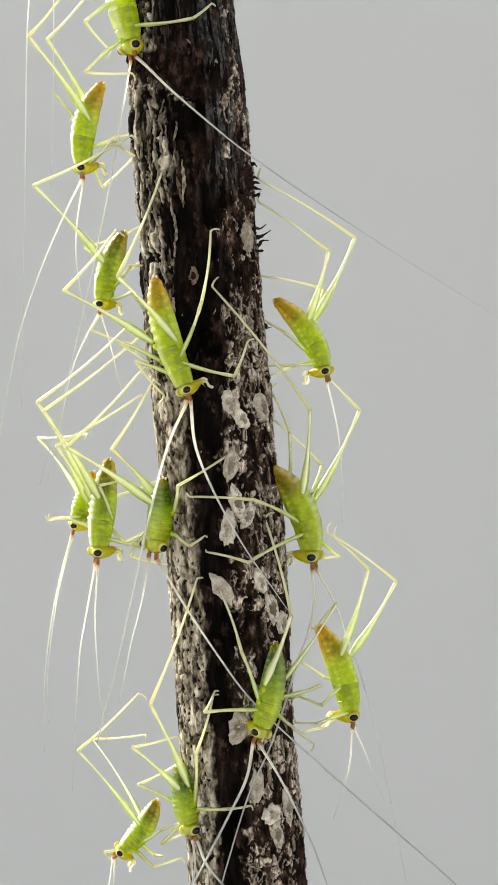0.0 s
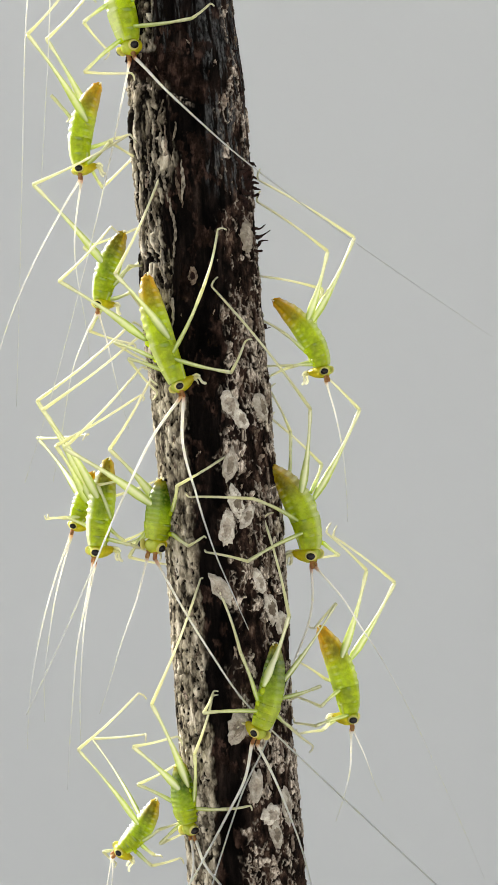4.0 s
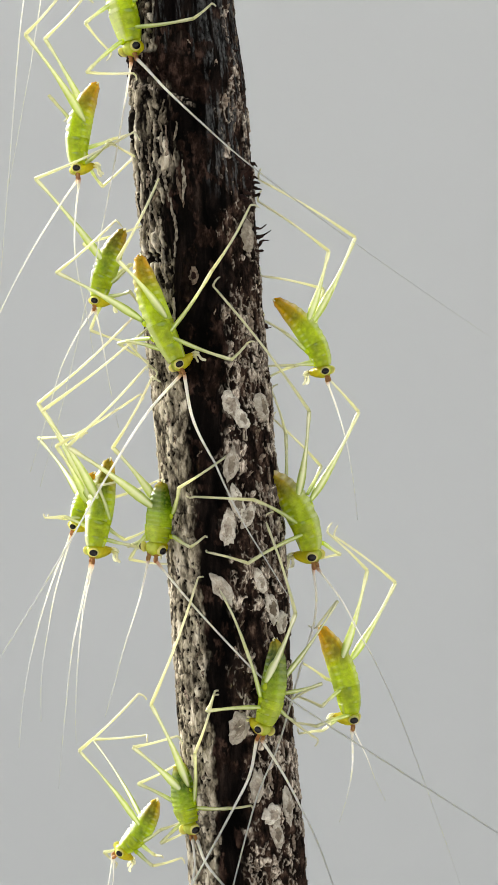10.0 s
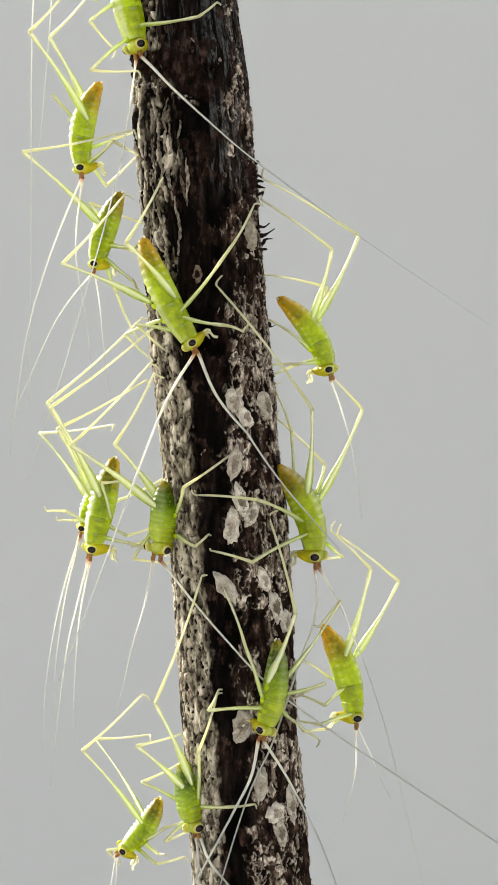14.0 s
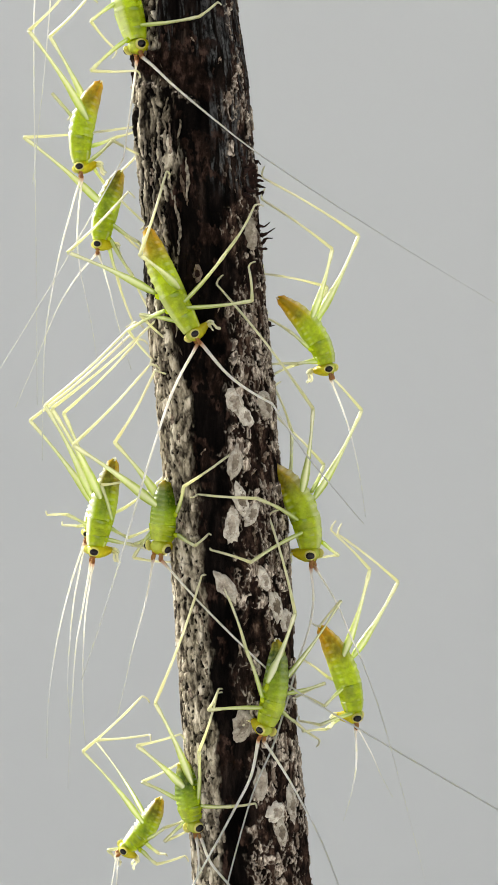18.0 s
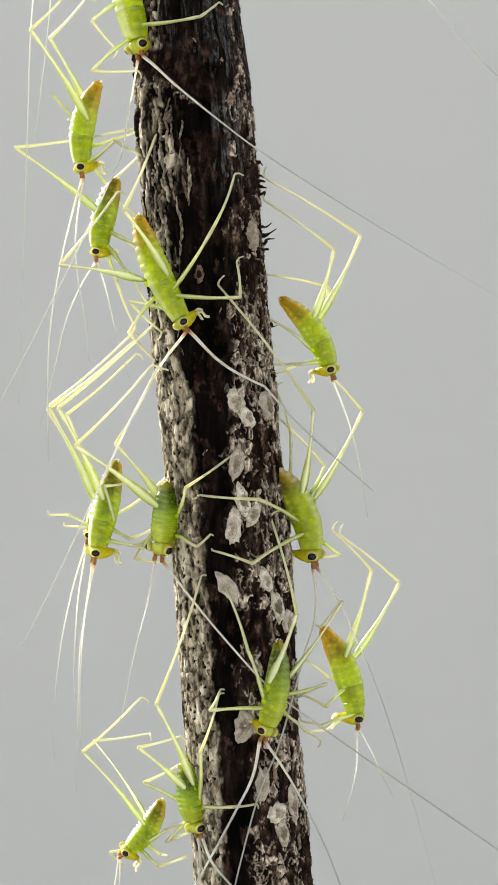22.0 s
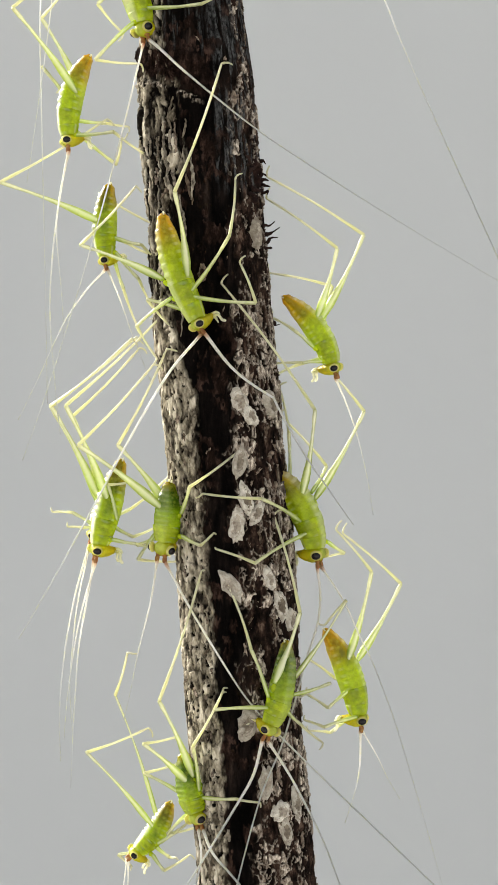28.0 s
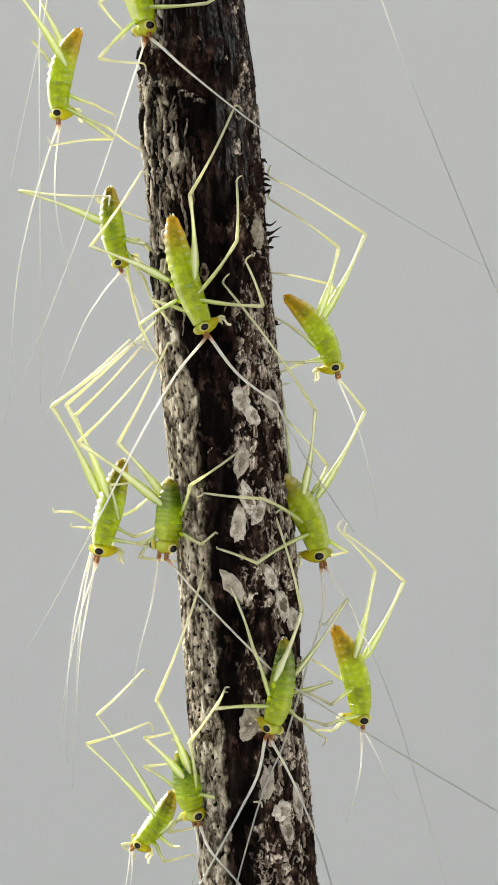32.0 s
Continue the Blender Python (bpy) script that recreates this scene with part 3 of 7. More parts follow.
def knee_pose(upper, length, end):
    """Pose of a shin in its thigh's space, set at the thigh's end and pointing to end."""
    local = upper.inverted() @ Vector(end)
    m = rod_axes(local - Vector((0, 0, length)), (0.1, -1, 0.05)).to_4x4()
    m.translation = (0, 0, length)
    return m


def rod(name, length, radii, mat, bend=0.0, n=9, foot=0.0, stripe=0.0):
    """A limb piece along z; radii at even steps. foot: length of the jointed foot at its end, which turns aside."""
    k = len(radii) * 5
    pts, rr = [], []
    for i in range(k):
        t = i / (k - 1)
        f = t * (len(radii) - 1)
        a = min(int(f), len(radii) - 2)
        rr.append(radii[a] + (radii[a + 1] - radii[a]) * (f - a))
        pts.append(Vector((bend * length * math.sin(math.pi * t), 0, length * t)))
    if foot:
        toe = min(foot, 0.3 * length)
        for i in range(1, 13):
            t = i / 12
            pts.append(Vector((toe * (0.75 * t ** 1.2), -toe * 0.12 * math.sin(math.pi * t), length + toe * (0.55 * t - 0.30 * t * t))))
            rr.append(radii[-1] * (1.0 + 0.35 * abs(math.sin(t * 3 * math.pi))) * (1 - 0.35 * t))
    axes, side = [], Vector((1, 0, 0))
    for i in range(len(pts)):
        f = (pts[min(i + 1, len(pts) - 1)] - pts[max(i - 1, 0)]).normalized()
        side = (side - f * side.dot(f)).normalized()
        axes.append((side * rr[i], f.cross(side) * rr[i]))
    return loft(name, pts, axes, mat, n, stripe=stripe)


def leg(bug, kind, hip, knee, foot, thick=1.0):
    """Thigh with its shin; hip, knee and foot in millimetres in the nymph's space."""
    hip, knee, foot = (Vector(v) * M for v in (hip, knee, foot))
    l1, l2 = (knee - hip).length, (foot - knee).length
    # The thighs' pale stripe puts their lit upper edge into the colour.
    if kind == "hind":
        a = rod("hind_thigh", l1, [M * q * thick for q in (0.14, 0.25, 0.30, 0.28, 0.23, 0.18, 0.14, 0.115, 0.105, 0.11, 0.15, 0.13)], MAT["femur"], -0.02, 11, stripe=0.8)
        b = rod("hind_shin", l2, [M * q for q in (0.125, 0.12, 0.095, 0.088, 0.085, 0.085, 0.088, 0.09, 0.07)], MAT["tibia"], 0.018, foot=1.0 * M)
    else:
        a = rod(kind + "_thigh", l1, [M * q * thick for q in (0.12, 0.155, 0.15, 0.13, 0.115, 0.10, 0.13, 0.12)], MAT["femur"], -0.02, stripe=0.5)
        b = rod(kind + "_shin", l2, [M * q for q in (0.115, 0.11, 0.088, 0.085, 0.085, 0.088, 0.065)], MAT["tibia"], 0.025, foot=0.8 * M)
    thigh = part(kind + "_thigh", a, bug)
    up = limb_pose(hip, knee)
    thigh.matrix_basis = up
    shin = part(kind + "_shin", b, thigh)
    shin.matrix_basis = knee_pose(up, l1, foot)
    size = 0.21 if kind == "hind" else 0.16
    hip_joint = part("coxa", ball("coxa", (size * M, size * M, 1.5 * size * M), MAT["thorax"], 7, 10), bug)
    hip_joint.matrix_basis = Matrix.Translation(hip * 0.9) @ rod_axes(knee - hip, (0.2, -1, 0.1)).to_4x4()
    bug_legs.setdefault(bug.name, []).append((thigh, shin, hip, l1, l2))
    return thigh


bug_legs = {}
bug_feelers = {}
bug_tips = {}


def feeler(bug, pts, r0=0.085, r1=0.03, joint=0):
    """A long antenna; the first point is its root. joint: the point past which its tip is a piece of its own, that bends."""
    p = [Vector(v) * M for v in pts]
    line = curve_points([v - p[0] for v in p], 9)
    k = len(line)
    radii = [1.35 * M * (r0 + (r1 - r0) * (i / (k - 1)) ** 0.7) for i in range(k)]
    radii[0] = radii[1] = 0.13 * M
    along = [i / (k - 1) for i in range(k)]
    cut = 9 * joint if joint else k - 1
    ob = part("antenna", tube("antenna", line[:cut + 1], radii[:cut + 1], MAT["antenna"], 6, along[:cut + 1]), bug, p[0])
    if joint:
        tip = tube("antenna_tip", [v - line[cut] for v in line[cut:]], radii[cut:], MAT["antenna"], 6, along[cut:])
        bug_tips[bug.name] = part("antenna_tip", tip, ob, line[cut])
    bug_feelers.setdefault(bug.name, []).append(ob)
    return ob


def ball(name, radii, mat, rows=9, n=14):
    centres, axes = [], []
    for i in range(rows):
        t = math.pi * (0.04 + 0.92 * i / (rows - 1))
        centres.append(Vector((0, 0, -radii[2] * math.cos(t))))
        axes.append((Vector((radii[0] * math.sin(t), 0, 0)), Vector((0, radii[1] * math.sin(t), 0))))
    return loft(name, centres, axes, mat, n)


def katydid(key, label, place, tail, waist, neck, up, w, skin="abdomen", head_size=1.03, knob_glare=1.0):
    """A nymph: tail, waist and neck are points of its back line in millimetres from its place; up points away from its
    belly; w: half its width in millimetres; the last argument: how white the knobs along its back are, with sun glare
    put into their colour.
    """
    bug = tagged(new("katydid_nymph"), label, "insect", "nymphs on the branch")
    bug.location = Vector(place) * M
    tail, waist, neck = (Vector(v) * M for v in (tail, waist, neck))
    w *= M
    up = Vector(up).normalized()

    def spine(s):
        a, b = tail.lerp(waist, s), waist.lerp(neck, s)
        return a.lerp(b, s)

    def ring(s, half, high):
        f = (spine(min(1, s + 0.02)) - spine(max(0, s - 0.02))).normalized()
        u = (up - f * up.dot(f)).normalized()
        side = f.cross(u)
        return side * half, u * high

    # abdomen: pointed tail, nine overlapping plates, two rows of pale knobs along the back, a fold down each flank
    n, k, plates = 48, 109, 9
    dark = skin == "abdomen_green"
    # Sun glare is painted into the pale back knobs, strongest on the left.
    crest, knob = (0.15, 0.05) if dark else (knob_glare, 0.07 + 0.045 * knob_glare)
    verts, faces, al, st, gr = [], [], [], [], []
    for i in range(k):
        t = i / (k - 1)
        s = 0.74 * t
        body = 0.17 + 0.27 * edge(t, 0.0, 0.07) + 0.33 * edge(t, 0.03, 0.34) + 0.23 * edge(t, 0.2, 0.72) - 0.04 * edge(t, 0.85, 1)
        ph = (t * plates) % 1.0
        seam = edge(0.16 - min(ph, 1 - ph), 0.0, 0.16)
        lap = 0.010 * (1 - ph) * edge(ph, 0.0, 0.15)
        bead = math.exp(-((ph - 0.42) / 0.20) ** 2)
        a, b = ring(s, 0.86 * w * body, 1.0 * w * body)
        c = spine(s)
        for j in range(n):
            g = 2 * math.pi * j / n
            up_g, out_g = math.sin(g), abs(math.cos(g))
            row = math.exp(-((out_g - 0.32) / 0.26) ** 2) * (up_g > 0)
            fold = math.exp(-((up_g + 0.12) / 0.13) ** 2)
            q = 1 + lap - 0.008 * seam + knob * row * (bead - 0.25) - 0.05 * fold + 0.03 * math.exp(-((up_g + 0.42) / 0.16) ** 2)
            lobe = math.exp(-((up_g + 0.34) / 0.20) ** 2) * edge(t, 0.12, 0.3)
            q += 0.06 * lobe * (bead - 0.3)
            q += 0.018 * noise.noise(Vector((math.cos(g) * 2.4, up_g * 2.4, t * 26)))
            verts.append(c + (a * math.cos(g) + b * math.sin(g)) * q)
            al.append(t)
            mottle = noise.noise(Vector((math.cos(g) * 1.7 + 9, up_g * 1.7, t * 11)))
            pale = crest * edge(up_g, 0.74, 0.92) * (0.5 + 0.5 * edge(bead, 0.04, 0.55)) * edge(t, 0.04, 0.14)
            st.append(min(1.0, pale + 0.12 * edge(-up_g, 0.30, 0.75) + 0.20 * lobe * edge(bead, 0.15, 0.75) ))
            window = edge(up_g, -0.22, 0.0) * (1 - edge(up_g, 0.58, 0.80)) * (1 - edge(t, 0.34, 0.62))
            # Darker green flank; shading of flank, seams and fold is painted in with it.
            flank = math.exp(-((up_g - 0.28) / 0.42) ** 2) * (0.8 + 0.7 * mottle)
            gr.append(max(0.0, min(1.0, 0.05 * seam * edge(up_g, -0.4, 0.2) + (0.40 if skin == "abdomen" else 0.95) * window + (0.85 if skin == "abdomen_olive" else 0.42) * flank + 0.30 * fold)))
    for i in range(k - 1):
        for j in range(n):
            p, q = i * n + j, i * n + (j + 1) % n
            faces.append((p, q, q + n, p + n))
    faces.append(tuple(range(n - 1, -1, -1)))
    faces.append(tuple(range((k - 1) * n, k * n)))
    part("abdomen", mesh_of("abdomen", verts, faces, MAT[skin], {"along": al, "stripe": st, "tint_shade": gr}), bug)
    f = (spine(0.04) - spine(0)).normalized()
    for sgn in (-1, 1):
        a, b = ring(0.02, w, w)
        p0 = spine(0.02) + a * 0.16 * sgn
        part("cercus", tube("cercus", curve_points([p0, p0 - f * w * 0.10 + a * 0.08 * sgn, p0 - f * w * 0.20 + a * 0.07 * sgn], 3), [w * 0.07] * 3 + [w * 0.05] * 3 + [w * 0.02], MAT["palp"], 7), bug)
    a, b = ring(0.02, w, w)
    p0 = spine(0.02) - b * 0.12
    part("tail_blade", tube("tail_blade", curve_points([p0, p0 - f * w * 0.14 + b * 0.02, p0 - f * w * 0.25 + b * 0.10], 3), [w * 0.10] * 3 + [w * 0.07] * 3 + [w * 0.02], MAT["palp"], 7), bug)
    # thorax: two ringed plates and the saddle behind the head, with a lip at its hind edge
    for i, (s0, s1, q0, q1) in enumerate(((0.70, 0.815, 0.95, 0.90), (0.80, 0.90, 0.90, 0.82), (0.885, 1.02, 0.86, 0.66))):
        verts, faces, al, st, gr = [], [], [], [], []
        k2 = 15
        for i2 in range(k2):
            t = i2 / (k2 - 1)
            s = s0 + (s1 - s0) * t
            lip = 0.018 * math.exp(-((t - 0.12) / 0.12) ** 2) + 0.02 * math.sin(math.pi * t)
            q0t = (q0 + (q1 - q0) * t) * (1 + lip) * (0.93 if i2 in (0, k2 - 1) else 1.0)
            a, b = ring(s, 0.94 * w * q0t, 1.02 * w * q0t)
            c = spine(s)
            for j in range(n):
                g = 2 * math.pi * j / n
                up_g, out_g = math.sin(g), abs(math.cos(g))
                row = math.exp(-((out_g - 0.50) / 0.16) ** 2) * (up_g > 0)
                lobe = math.exp(-((up_g + 0.35) / 0.22) ** 2)
                q = 1 + 0.05 * row - 0.10 * max(0.0, -up_g - 0.55) + (0.07 * lobe if i == 2 else -0.04 * lobe)
                q += 0.03 * noise.noise(Vector((math.cos(g) * 2.2, up_g * 2.2, t * 3 + i * 5)))
                verts.append(c + (a * math.cos(g) + b * math.sin(g)) * q)
                al.append(t)
                mottle = noise.noise(Vector((math.cos(g) * 1.9 + 4, up_g * 1.9, t * 2 + i * 3)))
                st.append(min(1.0, 0.7 * crest * edge(up_g, 0.80, 0.95) + 0.12 * edge(mottle, 0.3, 0.6) + 0.40 * math.exp(-((up_g + 0.55) / 0.10) ** 2) * (i == 2)))
                # Flank mottling and plate seams, with their shading put into the colour.
                gr.append(max(0.0, min(1.0, 0.12 * math.exp(-((t - 0.30) / 0.12) ** 2) + 0.62 * math.exp(-((up_g - 0.20) / 0.40) ** 2) * (0.7 + 1.0 * mottle) + 0.20 * math.exp(-((up_g + 0.10) / 0.10) ** 2) * (i < 2))))
        for i2 in range(k2 - 1):
            for j in range(n):
                p, q = i2 * n + j, i2 * n + (j + 1) % n
                faces.append((p, q, q + n, p + n))
        faces.append(tuple(range(n - 1, -1, -1)))
        faces.append(tuple(range((k2 - 1) * n, k2 * n)))
        name = "pronotum" if i == 2 else "thorax_plate"
        part(name, mesh_of(name, verts, faces, MAT["thorax"], {"along": al, "stripe": st, "tint_shade": gr}), bug)
    # head: crown at the back, face slanting to the mouth
    f = (neck - spine(0.9)).normalized()
    u = (up - f * up.dot(f)).normalized()
    side = f.cross(u)
    hw = w * head_size
    cs, ax, al = [], [], []
    for i in range(21):
        t = i / 20
        q = math.sin(math.pi * (0.05 + 0.90 * t)) ** 0.5
        brow = 1 + 0.06 * math.exp(-((t - 0.22) / 0.10) ** 2) - 0.07 * math.exp(-((t - 0.62) / 0.05) ** 2) - 0.05 * math.exp(-((t - 0.80) / 0.04) ** 2)
        c = neck + u * hw * (0.60 - 1.86 * t) + f * hw * (0.42 - 0.16 * t + 0.13 * math.sin(math.pi * t))
        cs.append(c)
        ax.append((side * hw * (0.78 - 0.32 * t) * q * brow, f * hw * (0.60 - 0.22 * t) * q * brow))
        al.append(t)
    head = part("head", loft("head", cs, ax, MAT["head"], 22, al), bug)
    for sgn in (-1, 1):
        at = neck + u * hw * 0.32 + f * hw * 0.50 + side * sgn * hw * 0.68
        turn = rod_axes(side * sgn + f * 0.25 + u * 0.15, u).to_4x4()
        turn.translation = at
        rim = part("eye_ring", ball("eye_ring", (hw * 0.35, hw * 0.40, hw * 0.16), MAT["ring"]), head)
        rim.matrix_basis = turn
        pupil = part("eye", ball("eye", (hw * 0.245, hw * 0.305, hw * 0.21), MAT["eye"]), head, label="glossy black eye")
        pupil.matrix_basis = turn @ Matrix.Translation((0, 0, hw * 0.085))
        # socket of the antenna: two thick reddish joints
        p0 = neck + f * hw * 0.66 + u * hw * 0.14 + side * sgn * hw * 0.24
        part("antenna_socket", tube("antenna_socket", curve_points([p0, p0 + f * hw * 0.26, p0 + f * hw * 0.42 + side * sgn * hw * 0.03, p0 + f * hw * 0.72 + side * sgn * hw * 0.06], 3), [hw * q for q in (0.16, 0.19, 0.19, 0.18, 0.14, 0.12, 0.15, 0.15, 0.14, 0.10)], MAT["socket"], 9), head)
        # jaw and mouth feelers, a long and a short pair
        p1 = neck - u * hw * 1.08 + f * hw * 0.34 + side * sgn * hw * 0.20
        jaw = ball("jaw", (hw * 0.15, hw * 0.13, hw * 0.22), MAT["head"], 7, 9)
        part("jaw", jaw, head).matrix_basis = Matrix.Translation(neck - u * hw * 1.04 + f * hw * 0.30 + side * sgn * hw * 0.15) @ rod_axes(-u, f).to_4x4()
        part("palp", tube("palp", curve_points([p1, p1 - u * hw * 0.42 + f * hw * 0.10 + side * sgn * hw * 0.14, p1 - u * hw * 0.50 + f * hw * 0.52 + side * sgn * hw * 0.20, p1 - u * hw * 0.74 + f * hw * 0.74 + side * sgn * hw * 0.30], 3), [hw * q for q in (0.10, 0.10, 0.11, 0.12, 0.10, 0.10, 0.11, 0.11, 0.12, 0.07)], MAT["palp"], 7), head)
        p2 = neck - u * hw * 1.16 + f * hw * 0.16 + side * sgn * hw * 0.12
        part("palp", tube("palp", curve_points([p2, p2 - u * hw * 0.30 + side * sgn * hw * 0.12, p2 - u * hw * 0.52 + f * hw * 0.24 + side * sgn * hw * 0.18], 3), [hw * q for q in (0.09, 0.085, 0.09, 0.095, 0.085, 0.095, 0.06)], MAT["palp"], 7), head)
    BUGS[key] = bug
    return bug


BUG = katydid("A", "lime-green katydid nymph clinging head down up the branch", (-8.23, -2.32, 627.99), (-2.32, 0.00, 8.06), (-0.73, 0.00, 3.07), (0, 0, 0), (-0.75, -0.6, 0.2), 1.08, head_size=1.00, knob_glare=0.6)
leg(BUG, "front", (0.31, -0.59, 0.85), (4.41, -1.86, 1.03), (5.64, -1.86, 2.01))
leg(BUG, "front", (-0.59, -0.59, -0.12), (-2.98, -2.02, -2.70), (0.11, -1.10, -2.57))
leg(BUG, "mid", (-1.37, -0.59, 2.41), (-3.13, -0.50, 1.15), (-1.47, 0.72, -0.60))
leg(BUG, "mid", (0.19, -0.59, 2.61), (2.79, -2.28, 4.61), (3.95, -1.90, 5.74))
leg(BUG, "hind", (-1.56, -0.59, 4.56), (-4.74, -0.10, 10.19), (-1.34, 1.52, 16.27))
leg(BUG, "hind", (-1.07, 0.59, 4.89), (-2.16, 1.82, 11.60), (1.02, 1.92, 16.82))
feeler(BUG, [(0.38, -0.29, -1.24), (1.35, -1.75, -2.34), (2.80, -2.60, -3.87), (5.51, -2.60, -6.16), (8.20, -3.38, -8.41), (12.70, -5.06, -11.77), (17.79, -6.98, -15.37), (24.76, -9.68, -20.10)], 0.100, 0.008)
feeler(BUG, [(0.03, 0.12, -1.32), (-0.43, -0.08, -4.31), (-1.10, -0.08, -8.23), (-2.00, -0.08, -12.94), (-3.17, -0.08, -18.42), (-4.82, -0.08, -25.48), (-6.31, -0.08, -30.97)], 0.065, 0.022, joint=2)

BUG = katydid("B", "lime-green katydid nymph with orange-brown tail hanging beside the branch", (-11.76, 0.00, 619.87), (1.44, 0.00, 5.65), (-0.33, 0.00, 2.95), (0, 0, 0), (-1, -0.25, 0), 0.88)
leg(BUG, "hind", (0.56, -0.48, 2.80), (-3.22, -5.17, 7.67), (-1.06, -3.15, 11.05))
leg(BUG, "hind", (0.79, 0.48, 3.10), (-2.62, 0.69, 8.87), (0.33, -1.40, 11.32))
leg(BUG, "mid", (0.47, 0.48, 1.09), (2.22, 1.20, 1.98), (3.74, 0.80, 2.32))
leg(BUG, "front", (0.45, 0.40, 0.35), (1.05, 4.18, -1.13), (3.82, 0.60, 0.76))
leg(BUG, "front", (0.56, -0.48, -0.11), (2.30, -3.30, 0.50), (3.99, -0.60, 0.15))
leg(BUG, "mid", (0.07, 0.48, 2.18), (-2.14, 1.20, 5.06), (-0.77, 0.80, 3.44))
feeler(BUG, [(-0.04, 0.19, -1.10), (-1.11, -0.54, -3.47), (-2.76, -0.99, -7.42), (-4.28, -1.51, -12.21), (-5.37, -2.15, -18.14), (-5.73, -2.40, -20.50)], 0.075, 0.025)
feeler(BUG, [(0.07, -0.25, -1.09), (-0.46, 0.16, -4.49), (-0.49, 0.46, -7.26), (0.11, 0.90, -11.25), (0.40, 1.20, -14.05)], 0.065, 0.022)

BUG = katydid("C", "small green katydid nymph with dark olive tail beside the branch", (-10.42, 1.00, 610.27), (1.54, 0.00, 4.85), (0.30, 0.00, 2.36), (0, 0, 0), (-1, -0.2, 0), 0.88, "abdomen_olive", head_size=0.96)
leg(BUG, "hind", (0.53, -0.44, 2.03), (-4.91, -0.44, 8.04), (2.34, -4.56, 10.85))
leg(BUG, "hind", (0.66, 0.44, 2.12), (-1.42, 1.08, 3.73), (2.76, 0.60, 5.29))
leg(BUG, "mid", (0.66, 0.44, 1.23), (1.66, 0.68, 2.06), (2.93, -0.20, 2.86))
leg(BUG, "mid", (0.93, -0.44, 0.94), (2.20, -2.70, 1.90), (3.52, -1.40, 2.25))
leg(BUG, "front", (0.73, -0.44, -0.06), (2.00, -3.40, -0.30), (3.26, -1.00, -1.31))
leg(BUG, "front", (0.46, 0.44, 0.01), (-1.00, 0.88, -2.19), (2.30, 0.20, -3.24))
feeler(BUG, [(-0.26, 0.18, -0.96), (-1.29, -0.26, -2.87), (-2.29, -0.35, -5.48), (-3.08, -0.48, -9.31), (-3.87, -0.60, -12.92)], 0.065, 0.022)
feeler(BUG, [(-0.18, -0.22, -0.97), (0.46, 0.48, -3.22), (1.11, 0.91, -6.04), (2.01, 1.40, -9.29)], 0.060, 0.022)

BUG = katydid("D", "large bright green katydid nymph walking on the bark", (-4.38, -4.96, 604.02), (-1.98, 0.00, 7.21), (-1.83, 0.00, 4.38), (0, 0, 0), (-0.93, -0.36, 0.05), 0.94, head_size=0.98, knob_glare=0.45)
leg(BUG, "hind", (-0.47, -0.52, 2.77), (-4.38, -2.34, 7.02), (-1.57, 1.48, 14.67))
leg(BUG, "hind", (-2.13, 0.52, 2.76), (-8.35, 1.38, 6.42), (-4.49, -2.31, 10.11))
leg(BUG, "mid", (-0.28, -0.52, 1.78), (1.28, -4.37, 5.16), (1.83, -2.49, 10.01))
leg(BUG, "front", (-0.16, -0.52, 1.40), (3.42, -3.50, 0.36), (4.23, -1.27, 2.61))
leg(BUG, "mid", (-1.63, 0.52, 1.52), (-4.83, 2.10, 3.08), (-2.64, 2.56, 1.62))
leg(BUG, "front", (-1.05, 0.52, 0.68), (-3.45, 1.91, 1.59), (-1.52, 2.18, -0.74))
feeler(BUG, [(0.42, -0.26, -1.02), (0.75, -0.21, -4.25), (1.97, -0.27, -7.31), (3.96, -0.34, -10.94), (6.06, -0.40, -14.00), (7.40, -0.44, -15.90)], 0.100, 0.022, joint=2)
feeler(BUG, [(0.25, 0.17, -1.09), (-1.10, -0.06, -4.45), (-2.26, 0.09, -9.44), (-3.23, 0.25, -14.63), (-4.32, 0.42, -20.03), (-5.37, 0.56, -24.68)], 0.090, 0.030)

BUG = katydid("E", "green katydid nymph with orange-brown tail on the shaded side", (5.20, 0.00, 605.48), (-3.44, 0.00, 4.68), (-0.60, 0.00, 2.62), (0, 0, 0), (0.9, -0.35, 0.3), 0.88, knob_glare=0.4)
leg(BUG, "hind", (-1.02, -0.48, 3.13), (0.39, -1.00, 7.97), (-4.56, -0.40, 11.54))
leg(BUG, "hind", (-0.70, 0.48, 3.03), (2.40, 1.20, 9.19), (-4.52, 0.80, 13.28))
leg(BUG, "mid", (-1.02, 0.48, 1.31), (0.12, 1.00, 5.49), (-4.36, 0.40, 6.36))
leg(BUG, "mid", (-1.26, -0.48, 1.05), (-2.66, -1.10, 2.21), (-4.24, -0.60, 3.16))
leg(BUG, "front", (-0.66, -0.48, 0.06), (-2.07, -1.20, -0.09), (-4.33, -0.80, -0.16))
leg(BUG, "front", (-0.42, 0.48, 0.30), (-2.21, 1.20, -0.07), (-4.07, 0.80, -0.97))
feeler(BUG, [(0.27, -0.25, -1.06), (0.86, 0.34, -3.31), (1.28, 0.74, -5.72), (1.50, 1.20, -8.55), (1.52, 1.40, -11.20)], 0.060, 0.022)

